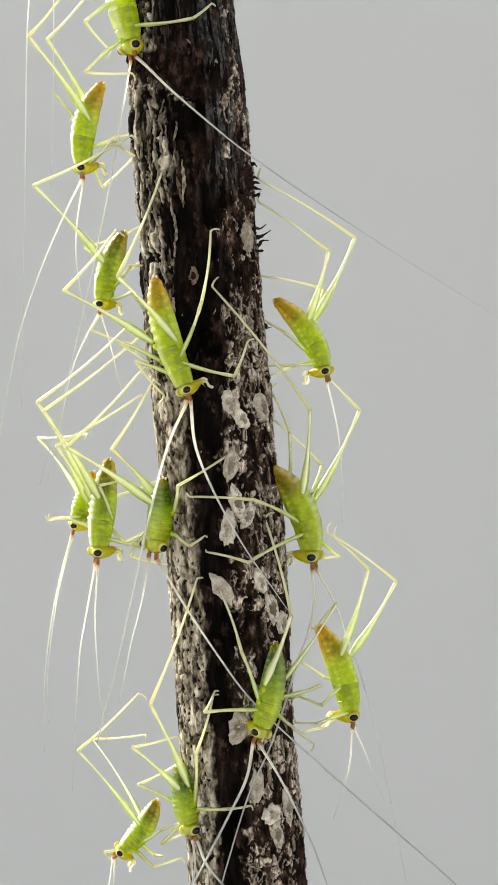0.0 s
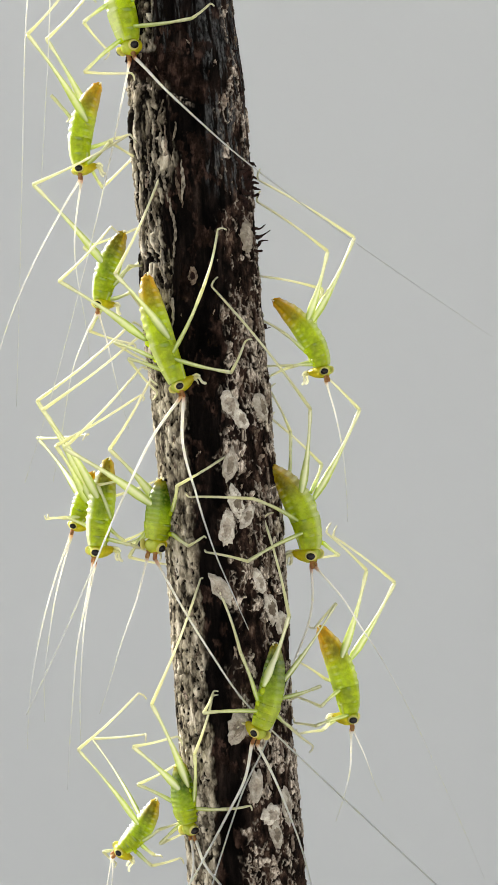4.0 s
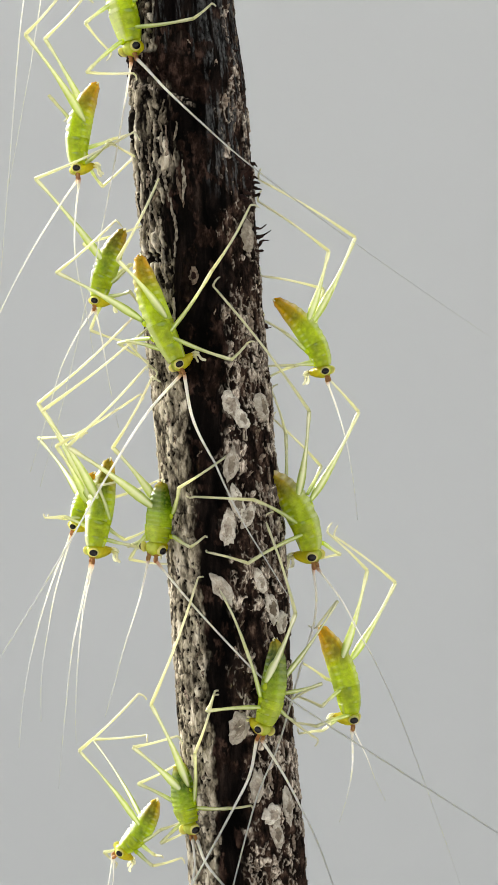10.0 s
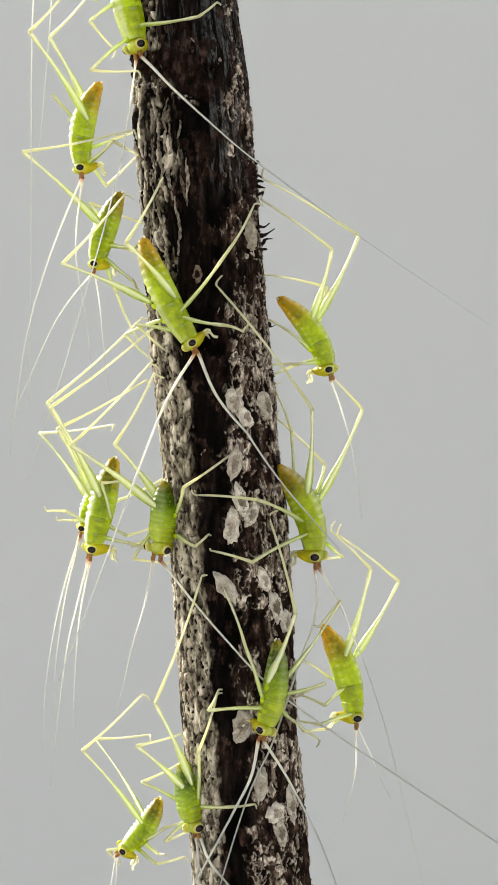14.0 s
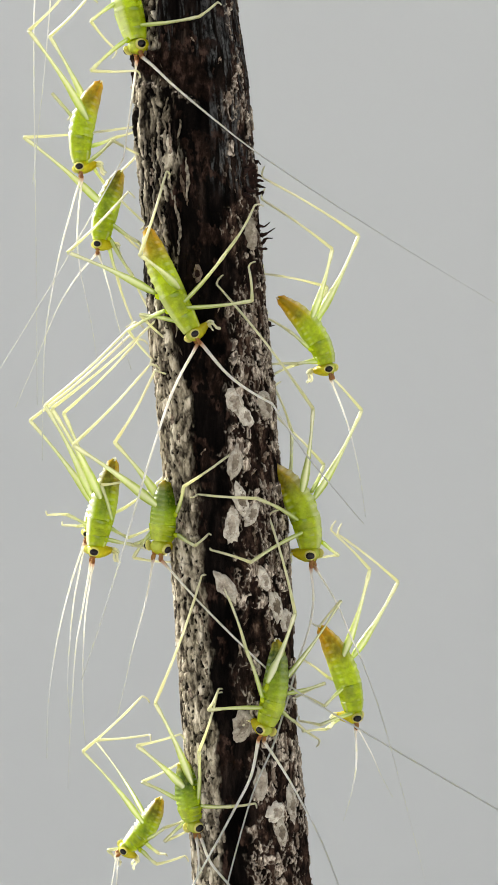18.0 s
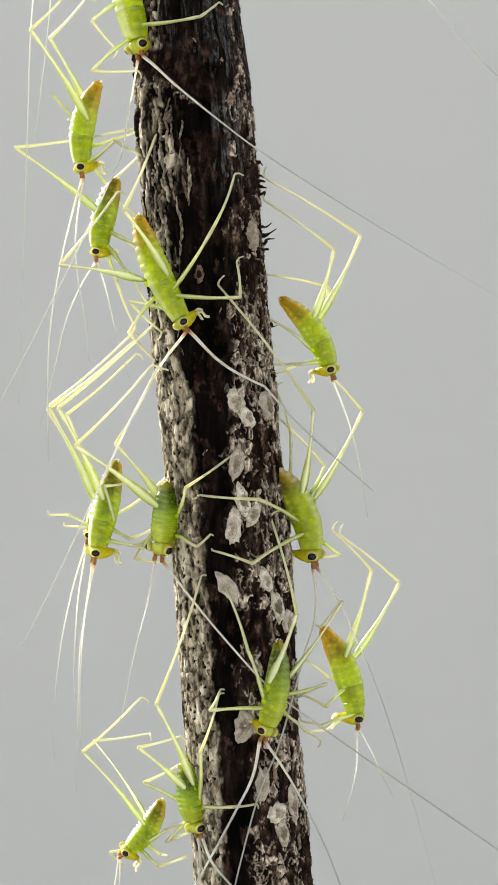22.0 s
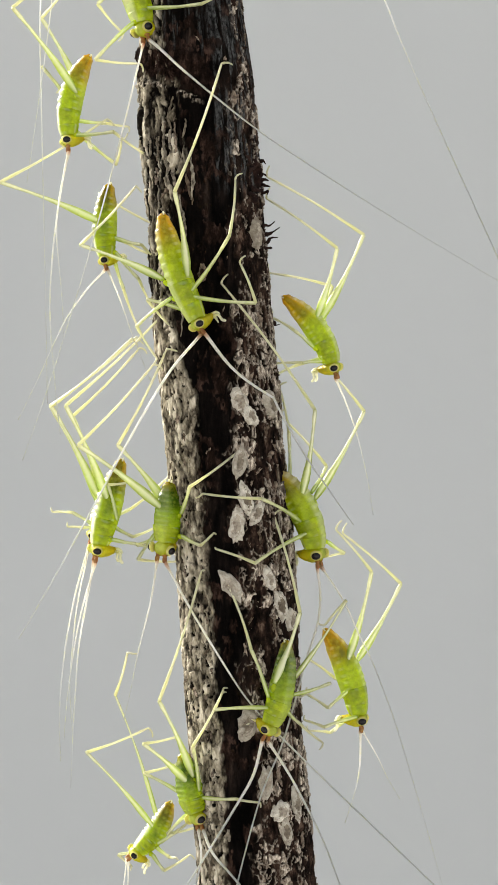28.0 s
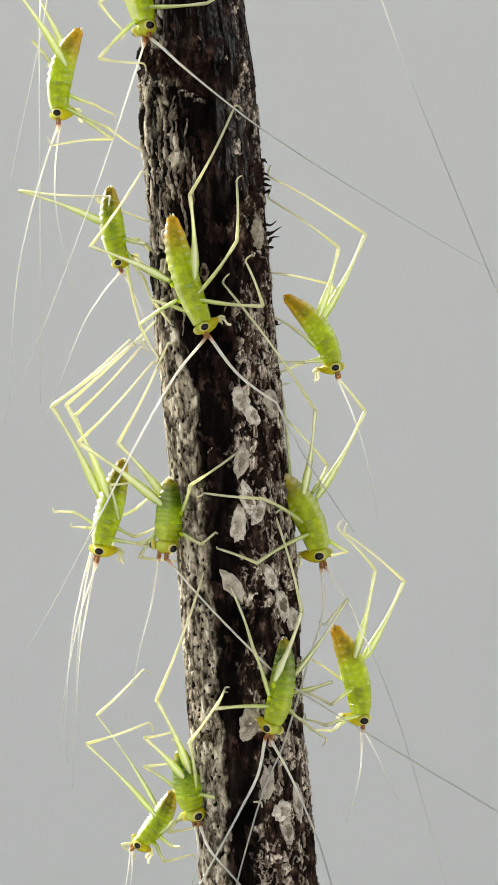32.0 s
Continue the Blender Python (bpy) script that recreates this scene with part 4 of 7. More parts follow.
BUG = katydid("F", "green katydid nymph with raised orange-brown tail gripping the branch edge", (4.32, -1.00, 592.55), (-2.89, 0.00, 5.71), (-0.21, 0.00, 3.64), (0, 0, 0), (0.9, -0.42, 0.1), 1.08, "abdomen", head_size=1.00, knob_glare=0.4)
leg(BUG, "hind", (-0.61, -0.59, 3.66), (-0.13, -2.67, 9.70), (-6.83, -3.14, 18.11))
leg(BUG, "hind", (0.27, 0.59, 3.31), (3.58, 1.86, 9.75), (-0.00, 2.00, 13.26))
leg(BUG, "mid", (-0.81, -0.59, 1.89), (-3.97, -5.24, 3.60), (-8.12, -2.77, 3.73))
leg(BUG, "mid", (0.11, 0.59, 3.82), (0.88, 1.96, 5.84), (-2.66, 2.20, 9.15))
leg(BUG, "front", (-0.41, -0.59, 1.10), (-4.36, -4.28, -0.67), (-7.22, -3.00, -0.05))
leg(BUG, "front", (0.90, 0.59, 0.36), (2.15, 1.56, -0.67), (0.94, 1.40, -0.82))
leg(BUG, "mid", (-1.57, 0.59, 3.23), (-1.42, 1.76, 8.18), (-2.79, 1.80, 11.24))
feeler(BUG, [(0.08, -0.30, -1.29), (0.23, -0.45, -3.45), (-0.06, -0.73, -5.40), (-0.90, -1.08, -7.72), (-1.82, -1.92, -10.54), (-2.89, -3.04, -13.46), (-4.36, -3.58, -16.63), (-5.90, -3.26, -21.71), (-6.47, -3.60, -23.94)], 0.075, 0.040)
feeler(BUG, [(0.31, 0.19, -1.28), (1.88, -0.54, -3.76), (2.92, -0.91, -6.17), (3.89, -1.24, -8.29), (5.40, -1.90, -12.69), (7.43, -3.04, -20.22), (8.34, -3.60, -23.94)], 0.068, 0.014)

BUG = katydid("G", "yellow-green katydid nymph hanging low on the shaded side", (7.13, 0.20, 581.09), (-2.28, 0.00, 6.01), (-0.22, 0.00, 3.08), (0, 0, 0), (1, -0.15, 0.2), 0.96, knob_glare=0.35)
leg(BUG, "hind", (-0.71, -0.53, 3.71), (1.29, -1.12, 10.02), (-1.59, -0.60, 12.53))
leg(BUG, "hind", (-0.01, 0.53, 3.58), (3.43, 1.12, 8.96), (-1.05, 0.60, 12.23))
leg(BUG, "mid", (-0.59, -0.53, 1.72), (-2.01, -1.22, 0.43), (-3.75, -0.80, 1.00))
leg(BUG, "mid", (-0.25, 0.53, 1.57), (-1.71, 1.12, 2.09), (-3.54, 0.60, 3.29))
leg(BUG, "front", (-0.07, -0.53, -0.16), (-2.41, -1.32, -0.86), (-3.83, -1.00, -0.84))
leg(BUG, "front", (-0.33, 0.53, -0.33), (-1.91, 1.12, -1.55), (-3.54, 0.60, -1.87))
feeler(BUG, [(0.16, -0.26, -1.18), (0.02, -0.33, -3.70), (-0.46, -0.46, -5.67), (-1.19, -0.60, -7.64)], 0.070, 0.020)
feeler(BUG, [(0.24, 0.23, -1.17), (1.15, -0.20, -3.13), (1.70, -0.39, -4.69), (2.40, -0.60, -6.24)], 0.050, 0.020)

BUG = katydid("H", "green katydid nymph with folded hind legs on the lower bark", (0.83, -4.88, 580.79), (0.97, 0.00, 5.63), (1.07, 0.00, 2.53), (0, 0, 0), (0.75, -0.65, 0), 0.92, "abdomen_green")
leg(BUG, "hind", (0.20, -0.53, 2.75), (2.04, -0.31, 7.50), (0.26, 1.90, 13.98), 1.10)
leg(BUG, "hind", (1.25, 0.53, 2.60), (5.28, 2.46, 8.08), (3.86, 3.28, 6.27), 0.65)
leg(BUG, "mid", (-0.18, -0.53, 1.79), (-1.33, -0.48, 5.03), (-2.88, 0.70, 9.25))
leg(BUG, "mid", (1.44, 0.53, 1.83), (4.19, 2.66, 2.33), (2.14, 3.68, 1.15))
leg(BUG, "front", (-0.18, -0.53, 1.11), (-3.86, -0.36, 0.93), (-3.19, 0.93, 2.15))
leg(BUG, "front", (1.05, 0.53, 0.78), (2.07, 2.46, -0.43), (3.70, 3.28, -1.86))
feeler(BUG, [(-0.54, -0.26, -1.06), (-0.99, -0.28, -3.53), (-2.10, -0.23, -5.91), (-3.48, -0.18, -8.61), (-4.90, -0.12, -11.30)], 0.095, 0.045)
feeler(BUG, [(-0.23, 0.10, -1.19), (1.04, -0.19, -3.16), (2.20, -0.02, -5.38), (3.55, 0.20, -8.31), (4.91, 0.48, -12.23)], 0.090, 0.035)

BUG = katydid("I", "dark green katydid nymph low on the branch edge", (-4.01, -2.40, 573.69), (-0.81, 0.00, 4.12), (-0.43, 0.00, 1.47), (0, 0, 0), (-0.8, -0.6, 0), 1.00, "abdomen_green")
leg(BUG, "hind", (-0.52, -0.55, 2.08), (-4.04, -0.97, 5.31), (-1.04, -0.11, 5.90))
leg(BUG, "hind", (-0.13, -0.55, 2.47), (-2.79, -0.98, 8.27), (0.45, -1.33, 16.97))
leg(BUG, "mid", (0.26, -0.55, 1.49), (0.38, -1.59, 5.00), (1.57, -1.51, 8.97))
leg(BUG, "mid", (-0.95, 0.55, 1.06), (-3.81, 2.04, 2.14), (-0.83, 2.40, 3.67))
leg(BUG, "front", (0.46, -0.55, 1.02), (2.62, -2.34, 1.36), (4.13, -1.81, 1.49))
leg(BUG, "front", (-0.36, 0.55, -0.12), (-2.20, 1.83, -2.00), (-0.22, 2.00, -1.04))
feeler(BUG, [(0.41, -0.28, -1.17), (1.07, -1.54, -2.55), (2.24, -2.04, -3.89), (3.59, -2.60, -5.36)], 0.085, 0.050)
feeler(BUG, [(0.10, 0.13, -1.26), (0.27, -0.80, -3.13), (-0.31, -0.80, -5.46)], 0.070, 0.040)

BUG = katydid("J", "green katydid nymph with olive tail hanging below its neighbour", (-8.77, 0.20, 571.24), (2.24, 0.00, 3.44), (1.51, 0.00, 1.24), (0, 0, 0), (-0.95, -0.25, 0.1), 0.80, "abdomen_olive")
leg(BUG, "hind", (1.14, -0.44, 1.58), (-3.14, -2.34, 7.31), (0.88, 0.02, 10.90), 0.75)
leg(BUG, "hind", (1.41, 0.44, 1.50), (-3.09, 8.24, 6.25), (1.07, 5.92, 6.99), 0.60)
leg(BUG, "mid", (1.34, -0.44, 0.58), (2.57, -1.08, 1.53), (4.14, -0.60, 2.01))
leg(BUG, "mid", (1.09, 0.44, 0.17), (2.07, 0.88, -0.74), (2.59, 0.20, -0.61))
leg(BUG, "front", (0.36, 0.44, -0.23), (-1.57, 0.88, -0.54), (-0.58, 0.20, -1.18))
leg(BUG, "front", (0.94, -0.44, -0.22), (1.97, -0.88, -1.11), (3.93, -0.20, -0.68))
feeler(BUG, [(-0.78, -0.23, -0.61), (-0.87, -0.20, -2.68), (-1.47, -0.20, -4.68)], 0.050, 0.020)
feeler(BUG, [(-0.87, 0.16, -0.50), (-1.29, -0.03, -3.12), (-2.11, 0.20, -5.59)], 0.045, 0.018)

BUG = katydid("K", "dark green katydid nymph with splayed hind thighs at the branch edge", (-6.37, -2.20, 593.35), (0.36, 0.00, 4.13), (0.38, 0.00, 1.72), (0, 0, 0), (-0.45, -0.85, 0), 1.08, "abdomen_green", head_size=1.00)
leg(BUG, "hind", (-0.12, -0.59, 2.31), (-6.01, -2.84, 6.34), (-0.86, -0.57, 11.88), 1.20)
leg(BUG, "hind", (0.21, 0.59, 2.46), (-3.39, 2.63, 6.20), (-0.10, -2.90, 10.94), 1.10)
leg(BUG, "mid", (1.17, -0.59, 1.92), (1.53, -2.77, 3.71), (5.09, -1.90, 5.91))
leg(BUG, "mid", (-0.38, 0.59, 0.88), (-2.03, 1.56, -1.35), (0.76, 1.40, -1.94))
leg(BUG, "front", (1.17, -0.59, 0.36), (2.31, -1.99, -0.43), (3.31, -1.78, 0.23))
leg(BUG, "front", (-0.18, 0.59, 0.29), (-2.26, 1.96, -0.58), (0.33, 2.20, 0.41))
feeler(BUG, [(-0.57, 0.01, -1.20), (-1.05, -0.03, -4.19), (-1.85, 0.21, -7.36), (-2.42, 0.42, -10.14), (-2.95, 0.60, -12.53)], 0.065, 0.020)
feeler(BUG, [(-0.10, -0.24, -1.30), (2.05, -1.23, -4.39), (4.40, -2.32, -7.44), (6.71, -2.20, -10.30), (9.78, -2.83, -12.95), (15.42, -4.17, -17.30), (19.84, -5.24, -20.65), (22.01, -5.80, -22.35)], 0.070, 0.036)

BUG = katydid("L", "pale-edged green katydid nymph hanging clear of the branch", (-10.52, -0.80, 592.79), (0.71, 0.00, 6.10), (0.19, 0.00, 2.94), (0, 0, 0), (-0.93, -0.37, 0), 0.96, "abdomen_olive")
leg(BUG, "hind", (-0.49, 0.53, 2.98), (-4.53, 1.19, 10.10), (2.12, -2.50, 15.14), 1.10)
leg(BUG, "hind", (0.20, -0.53, 3.01), (-3.69, -2.36, 9.39), (3.92, -1.64, 15.42), 1.10)
leg(BUG, "mid", (0.99, -0.53, 1.83), (0.06, -1.22, 4.22), (1.60, -0.80, 4.60))
leg(BUG, "mid", (0.51, 0.53, 1.38), (1.72, 1.42, 0.13), (3.58, 1.20, 1.15))
leg(BUG, "front", (0.79, -0.53, 0.44), (2.41, -1.02, 0.08), (4.35, -0.40, -0.55))
leg(BUG, "front", (0.11, 0.53, 0.78), (-2.38, 1.42, 1.82), (-3.76, 1.20, 1.67))
feeler(BUG, [(-0.28, 0.19, -1.17), (-0.82, -0.23, -4.33), (-1.33, -0.27, -7.30), (-1.56, -0.31, -10.47), (-1.76, -0.36, -14.02), (-1.87, -0.40, -17.19)], 0.070, 0.020)
feeler(BUG, [(-0.09, -0.27, -1.18), (-0.34, 0.21, -4.97), (-0.20, 0.44, -8.58), (0.10, 0.64, -11.81), (0.48, 0.80, -14.23)], 0.060, 0.020)

BUG = katydid("M", "half-hidden green katydid nymph behind its neighbour", (-12.30, 1.80, 594.38), (1.14, 0.00, 3.55), (0.41, 0.00, 1.26), (0, 0, 0), (-1, -0.2, 0), 0.76)
leg(BUG, "hind", (0.45, 0.42, 1.30), (-3.67, 6.69, 5.96), (1.06, -1.77, 6.26))
leg(BUG, "front", (0.33, -0.42, 0.32), (-0.84, -0.87, 0.22), (-2.01, -0.20, 0.19))
leg(BUG, "mid", (0.45, 0.42, 0.69), (2.43, 1.07, 1.69), (5.82, 0.60, 2.93))
leg(BUG, "hind", (0.73, -0.42, 1.33), (-0.78, -6.69, 5.39), (4.70, -2.33, 8.97))
feeler(BUG, [(-0.41, 0.17, -0.85), (-1.34, -0.34, -3.93), (-2.09, -0.51, -7.16), (-2.59, -0.68, -10.37), (-2.82, -0.83, -13.17), (-2.80, -1.00, -16.37)], 0.065, 0.024)
feeler(BUG, [(-0.34, -0.21, -0.88), (-1.36, 0.15, -4.79), (-1.90, 0.30, -8.06), (-2.25, 0.45, -11.33), (-2.18, 0.60, -14.62)], 0.060, 0.020)

BUG = katydid("N", "green katydid nymph higher up, only its feelers hanging down", (-14.52, 0.00, 638.36), (1.68, 0.00, 5.80), (0.52, 0.00, 2.30), (0, 0, 0), (-1, -0.2, 0), 0.88)
leg(BUG, "hind", (0.54, -0.48, 2.43), (-3.34, -1.20, 7.73), (4.15, -0.80, 9.48))
leg(BUG, "hind", (0.82, 0.48, 2.77), (-2.49, 1.20, 9.47), (4.82, 0.80, 11.33))
leg(BUG, "mid", (0.34, -0.48, 1.24), (2.98, -1.60, 1.86), (5.95, -0.40, 1.27))
leg(BUG, "mid", (0.42, 0.48, 1.56), (2.78, 1.00, 1.33), (5.89, 0.40, 0.33))
leg(BUG, "front", (0.34, -0.48, 0.24), (2.98, -1.60, -0.12), (6.03, -0.40, -0.73))
leg(BUG, "front", (0.22, 0.48, 0.56), (2.78, 1.00, -0.69), (6.05, 0.40, -1.68))
feeler(BUG, [(-0.39, 0.20, -1.03), (-0.88, -0.04, -5.01), (-1.19, -0.09, -9.42), (-1.30, -0.18, -17.03), (-1.40, -0.29, -26.23), (-1.55, -0.40, -35.81)], 0.060, 0.020)
feeler(BUG, [(-0.30, -0.24, -1.05), (0.54, 0.16, -5.36), (0.64, 0.37, -10.11), (0.53, 0.57, -14.89), (0.39, 0.80, -20.08)], 0.050, 0.020)

BUG = katydid("O", "green katydid nymph on the shaded side above, feelers hanging", (5.84, -2.40, 639.16), (-2.74, 0.00, 5.29), (-0.98, 0.00, 2.84), (0, 0, 0), (1, -0.2, 0), 0.88)
leg(BUG, "hind", (-1.00, -0.48, 1.99), (1.97, 0.20, 8.12), (-7.48, 2.00, 12.03))
leg(BUG, "hind", (-0.57, 0.48, 2.33), (2.90, 2.20, 8.12), (-7.08, 2.80, 11.17))
leg(BUG, "mid", (-0.61, -0.48, 1.01), (-3.52, 0.20, 1.83), (-6.68, 2.00, 2.06))
leg(BUG, "mid", (-0.76, 0.48, 1.34), (-3.48, 2.20, 1.33), (-6.68, 2.80, 1.13))
leg(BUG, "front", (-0.41, -0.48, -0.16), (-3.52, 0.20, -0.52), (-6.48, 2.00, -0.33))
leg(BUG, "front", (-0.37, 0.48, 0.16), (-3.48, 2.20, -0.66), (-6.48, 2.80, -1.27))
feeler(BUG, [(0.41, -0.24, -1.01), (1.25, -1.91, -5.46), (2.74, -3.70, -9.77), (4.54, -6.01, -15.21), (8.66, -11.24, -26.61), (10.42, -13.60, -31.40)], 0.060, 0.026)



# ---- movements ----
def stride(key, i, rows):
    """Moves leg i: rows of seconds, knee and foot in millimetres in the nymph's space."""
    thigh, shin, hip, l1, _ = bug_legs[BUGS[key].name][i]
    up, low = [], []
    for t, knee, foot in rows:
        m = limb_pose(hip, Vector(knee) * M)
        up.append((t, m))
        low.append((t, knee_pose(m, l1, Vector(foot) * M)))
    walk(thigh, up)
    walk(shin, low)


def reach(key, i, rows):
    """Moves leg i, whose foot holds on to the bark: rows of seconds and the foot in millimetres in the nymph's space. The knee bends outwards."""
    _, _, hip, l1, l2 = bug_legs[BUGS[key].name][i]
    placed = []
    for t, foot in rows:
        way = Vector(foot) * M - hip
        span = min(way.length, 0.985 * (l1 + l2))
        way = way.normalized()
        a = (l1 * l1 - l2 * l2 + span * span) / (2 * span)
        out = Vector((0.1, -1, 0.35))
        out = (out - way * out.dot(way)).normalized()
        knee = hip + way * a + out * max(0.0, l1 * l1 - a * a) ** 0.5
        placed.append((t, knee / M, (hip + way * span) / M))
    stride(key, i, placed)


def sway(key, i, rows):
    """Turns antenna i about its root: rows of seconds and degrees, in the wall's plane and towards the wall."""
    ob = bug_feelers[BUGS[key].name][i]
    x, y, z = ob.location
    walk(ob, [(t, pose(x, y, z, b, a, 0)) for t, a, b in rows])


def bend(key, rows):
    """Turns the tip of a jointed antenna on its base: rows of seconds and degrees."""
    ob = bug_tips[BUGS[key].name]
    x, y, z = ob.location
    walk(ob, [(t, pose(x, y, z, 0, a, 0)) for t, a in rows])


def carry(key, rows):
    """Moves a nymph: rows of seconds, x and z in millimetres from its place, degrees of turn."""
    x, y, z = BUGS[key].location
    walk(BUGS[key], [(t, pose(x + a * M, y, z + b * M, 0, c, 0)) for t, a, b, c in rows])


def motions():
    carry("A", [(0, 0.00, 0.00, -0.0), (3, -0.02, -0.03, -0.0), (6, -0.04, -0.07, -0.0), (9, 0.00, -0.12, -0.0), (13, 0.08, -0.07, -0.0), (19, 0.14, -0.13, -0.0), (23, 0.08, 0.00, -0.0), (25, 0.04, 0.12, -0.0), (25.5, 0.02, 0.15, -0.0), (27.5, 0.30, 0.92, -0.0), (28, 0.26, 1.02, -0.0), (29, 0.32, 1.10, -0.0), (30, 0.39, 1.25, -0.0), (32, 0.27, 1.06, -0.0)])
    stride("A", 0, [
        (0, (4.41, -1.86, 1.03), (5.64, -1.86, 2.01)),
        (3, (4.41, -1.84, 1.07), (5.64, -1.84, 2.05)),
        (9, (4.41, -1.85, 1.14), (5.62, -1.85, 2.14)),
        (13, (4.41, -1.86, 1.11), (5.65, -1.86, 2.06)),
        (19, (4.40, -1.87, 1.11), (5.64, -1.87, 2.08)),
        (25, (4.40, -1.90, 1.03), (5.64, -1.64, 1.95)),
        (27.5, (4.12, -2.56, 0.62), (5.46, -2.26, 1.39)),
        (32, (4.34, -2.08, 0.70), (5.52, -1.49, 1.55))])
    stride("A", 1, [
        (0, (-2.98, -2.02, -2.70), (0.11, -1.10, -2.57)),
        (9, (-2.88, -2.27, -2.64), (0.21, -1.33, -2.51)),
        (19, (-2.98, -2.13, -2.64), (0.02, -0.95, -2.38)),
        (25, (-3.09, -1.78, -2.72), (-0.03, -0.75, -2.50)),
        (27.5, (-3.29, -0.89, -2.77), (-0.25, 0.21, -2.76)),
        (29, (-3.12, -1.01, -2.91), (-0.18, 0.33, -2.89)),
        (32, (-3.10, -1.25, -2.89), (-0.17, 0.11, -2.90))])
    stride("A", 3, [
        (0, (2.79, -2.28, 4.61), (3.95, -1.90, 5.74)),
        (3, (2.80, -2.23, 4.64), (3.97, -1.90, 5.77)),
        (6, (2.82, -2.17, 4.66), (3.99, -1.90, 5.81)),
        (9, (2.81, -2.17, 4.67), (3.95, -1.90, 5.86)),
        (13, (2.79, -2.29, 4.61), (3.87, -1.90, 5.81)),
        (19, (2.79, -2.28, 4.61), (3.81, -1.90, 5.87)),
        (23, (2.77, -2.35, 4.58), (3.87, -1.90, 5.74)),
        (25, (2.74, -2.41, 4.56), (3.92, -1.90, 5.63)),
        (25.5, (2.74, -2.42, 4.55), (3.93, -1.90, 5.60)),
        (27.5, (2.29, -2.84, 4.65), (3.65, -1.90, 4.83)),
        (28, (2.28, -2.79, 4.72), (3.69, -1.90, 4.72)),
        (29, (2.23, -2.80, 4.76), (3.63, -1.90, 4.64)),
        (30, (2.17, -2.76, 4.84), (3.56, -1.90, 4.50)),
        (32, (2.26, -2.78, 4.74), (3.68, -1.90, 4.68))])
    stride("A", 4, [
        (0, (-4.74, -0.10, 10.19), (-1.34, 1.52, 16.27)),
        (3, (-4.70, -0.09, 10.21), (-1.32, 1.52, 16.31)),
        (6, (-4.66, -0.08, 10.23), (-1.30, 1.52, 16.35)),
        (9, (-4.64, -0.07, 10.24), (-1.34, 1.52, 16.39)),
        (13, (-4.72, -0.09, 10.20), (-1.42, 1.52, 16.34)),
        (19, (-4.69, -0.08, 10.21), (-1.48, 1.52, 16.40)),
        (23, (-4.78, -0.11, 10.17), (-1.42, 1.52, 16.27)),
        (25, (-4.85, -0.13, 10.12), (-1.38, 1.52, 16.16)),
        (25.5, (-4.87, -0.13, 10.11), (-1.36, 1.52, 16.13)),
        (27.5, (-5.55, -0.36, 9.66), (-1.64, 1.52, 15.36)),
        (28, (-5.60, -0.37, 9.63), (-1.60, 1.52, 15.25)),
        (29, (-5.67, -0.41, 9.57), (-1.66, 1.52, 15.17)),
        (30, (-5.79, -0.46, 9.47), (-1.73, 1.52, 15.03)),
        (32, (-5.63, -0.39, 9.60), (-1.62, 1.52, 15.22))])
    stride("A", 5, [
        (0, (-2.16, 1.82, 11.60), (1.02, 1.92, 16.82)),
        (3, (-2.10, 1.81, 11.62), (1.04, 1.92, 16.85)),
        (6, (-2.04, 1.79, 11.63), (1.06, 1.92, 16.89)),
        (9, (-2.01, 1.79, 11.63), (1.02, 1.92, 16.94)),
        (13, (-2.14, 1.81, 11.61), (0.94, 1.92, 16.89)),
        (19, (-2.10, 1.80, 11.62), (0.88, 1.92, 16.95)),
        (23, (-2.22, 1.83, 11.59), (0.94, 1.92, 16.82)),
        (25, (-2.33, 1.85, 11.57), (0.98, 1.92, 16.70)),
        (25.5, (-2.35, 1.85, 11.56), (0.99, 1.92, 16.68)),
        (27.5, (-3.28, 1.98, 11.29), (0.72, 1.92, 15.90)),
        (28, (-3.34, 1.98, 11.27), (0.76, 1.92, 15.80)),
        (29, (-3.45, 1.99, 11.23), (0.70, 1.92, 15.72)),
        (30, (-3.60, 2.01, 11.16), (0.63, 1.92, 15.57)),
        (32, (-3.38, 1.99, 11.25), (0.74, 1.92, 15.76))])
    sway("A", 0, [(0, 0.5, 0.0), (3, 2.0, 0.0), (6, 3.5, 0.0), (9, 3.0, 0.0), (13, 2.5, 0.0), (17, 0.5, 0.0), (20, -1.5, 0.0), (23, -1.0, 0.0), (25, -1.0, 0.0), (28, -0.5, 0.0), (30, -0.5, 0.0), (32, -1.0, 0.0)])
    sway("A", 1, [(0, 0.0, 0.0), (3, 1.0, 0.0), (6, 3.0, 0.0), (10, 0.0, 0.0), (13, -1.0, 0.0), (17, -2.0, 0.0), (20, -0.5, 0.0), (23, 2.0, 0.0), (24.5, 5.0, 0.0), (27.5, 3.5, 0.0), (29, 6.5, 0.0), (30, 8.0, 0.0), (32, 8.5, 0.0)])
    bend("A", [(0, 0.0), (10, 0.0), (13, 3.0), (17, 16.0), (18, 20.0), (19, 18.0), (21, 17.0), (23, 8.0), (25, 0.0), (32, 0.0)])
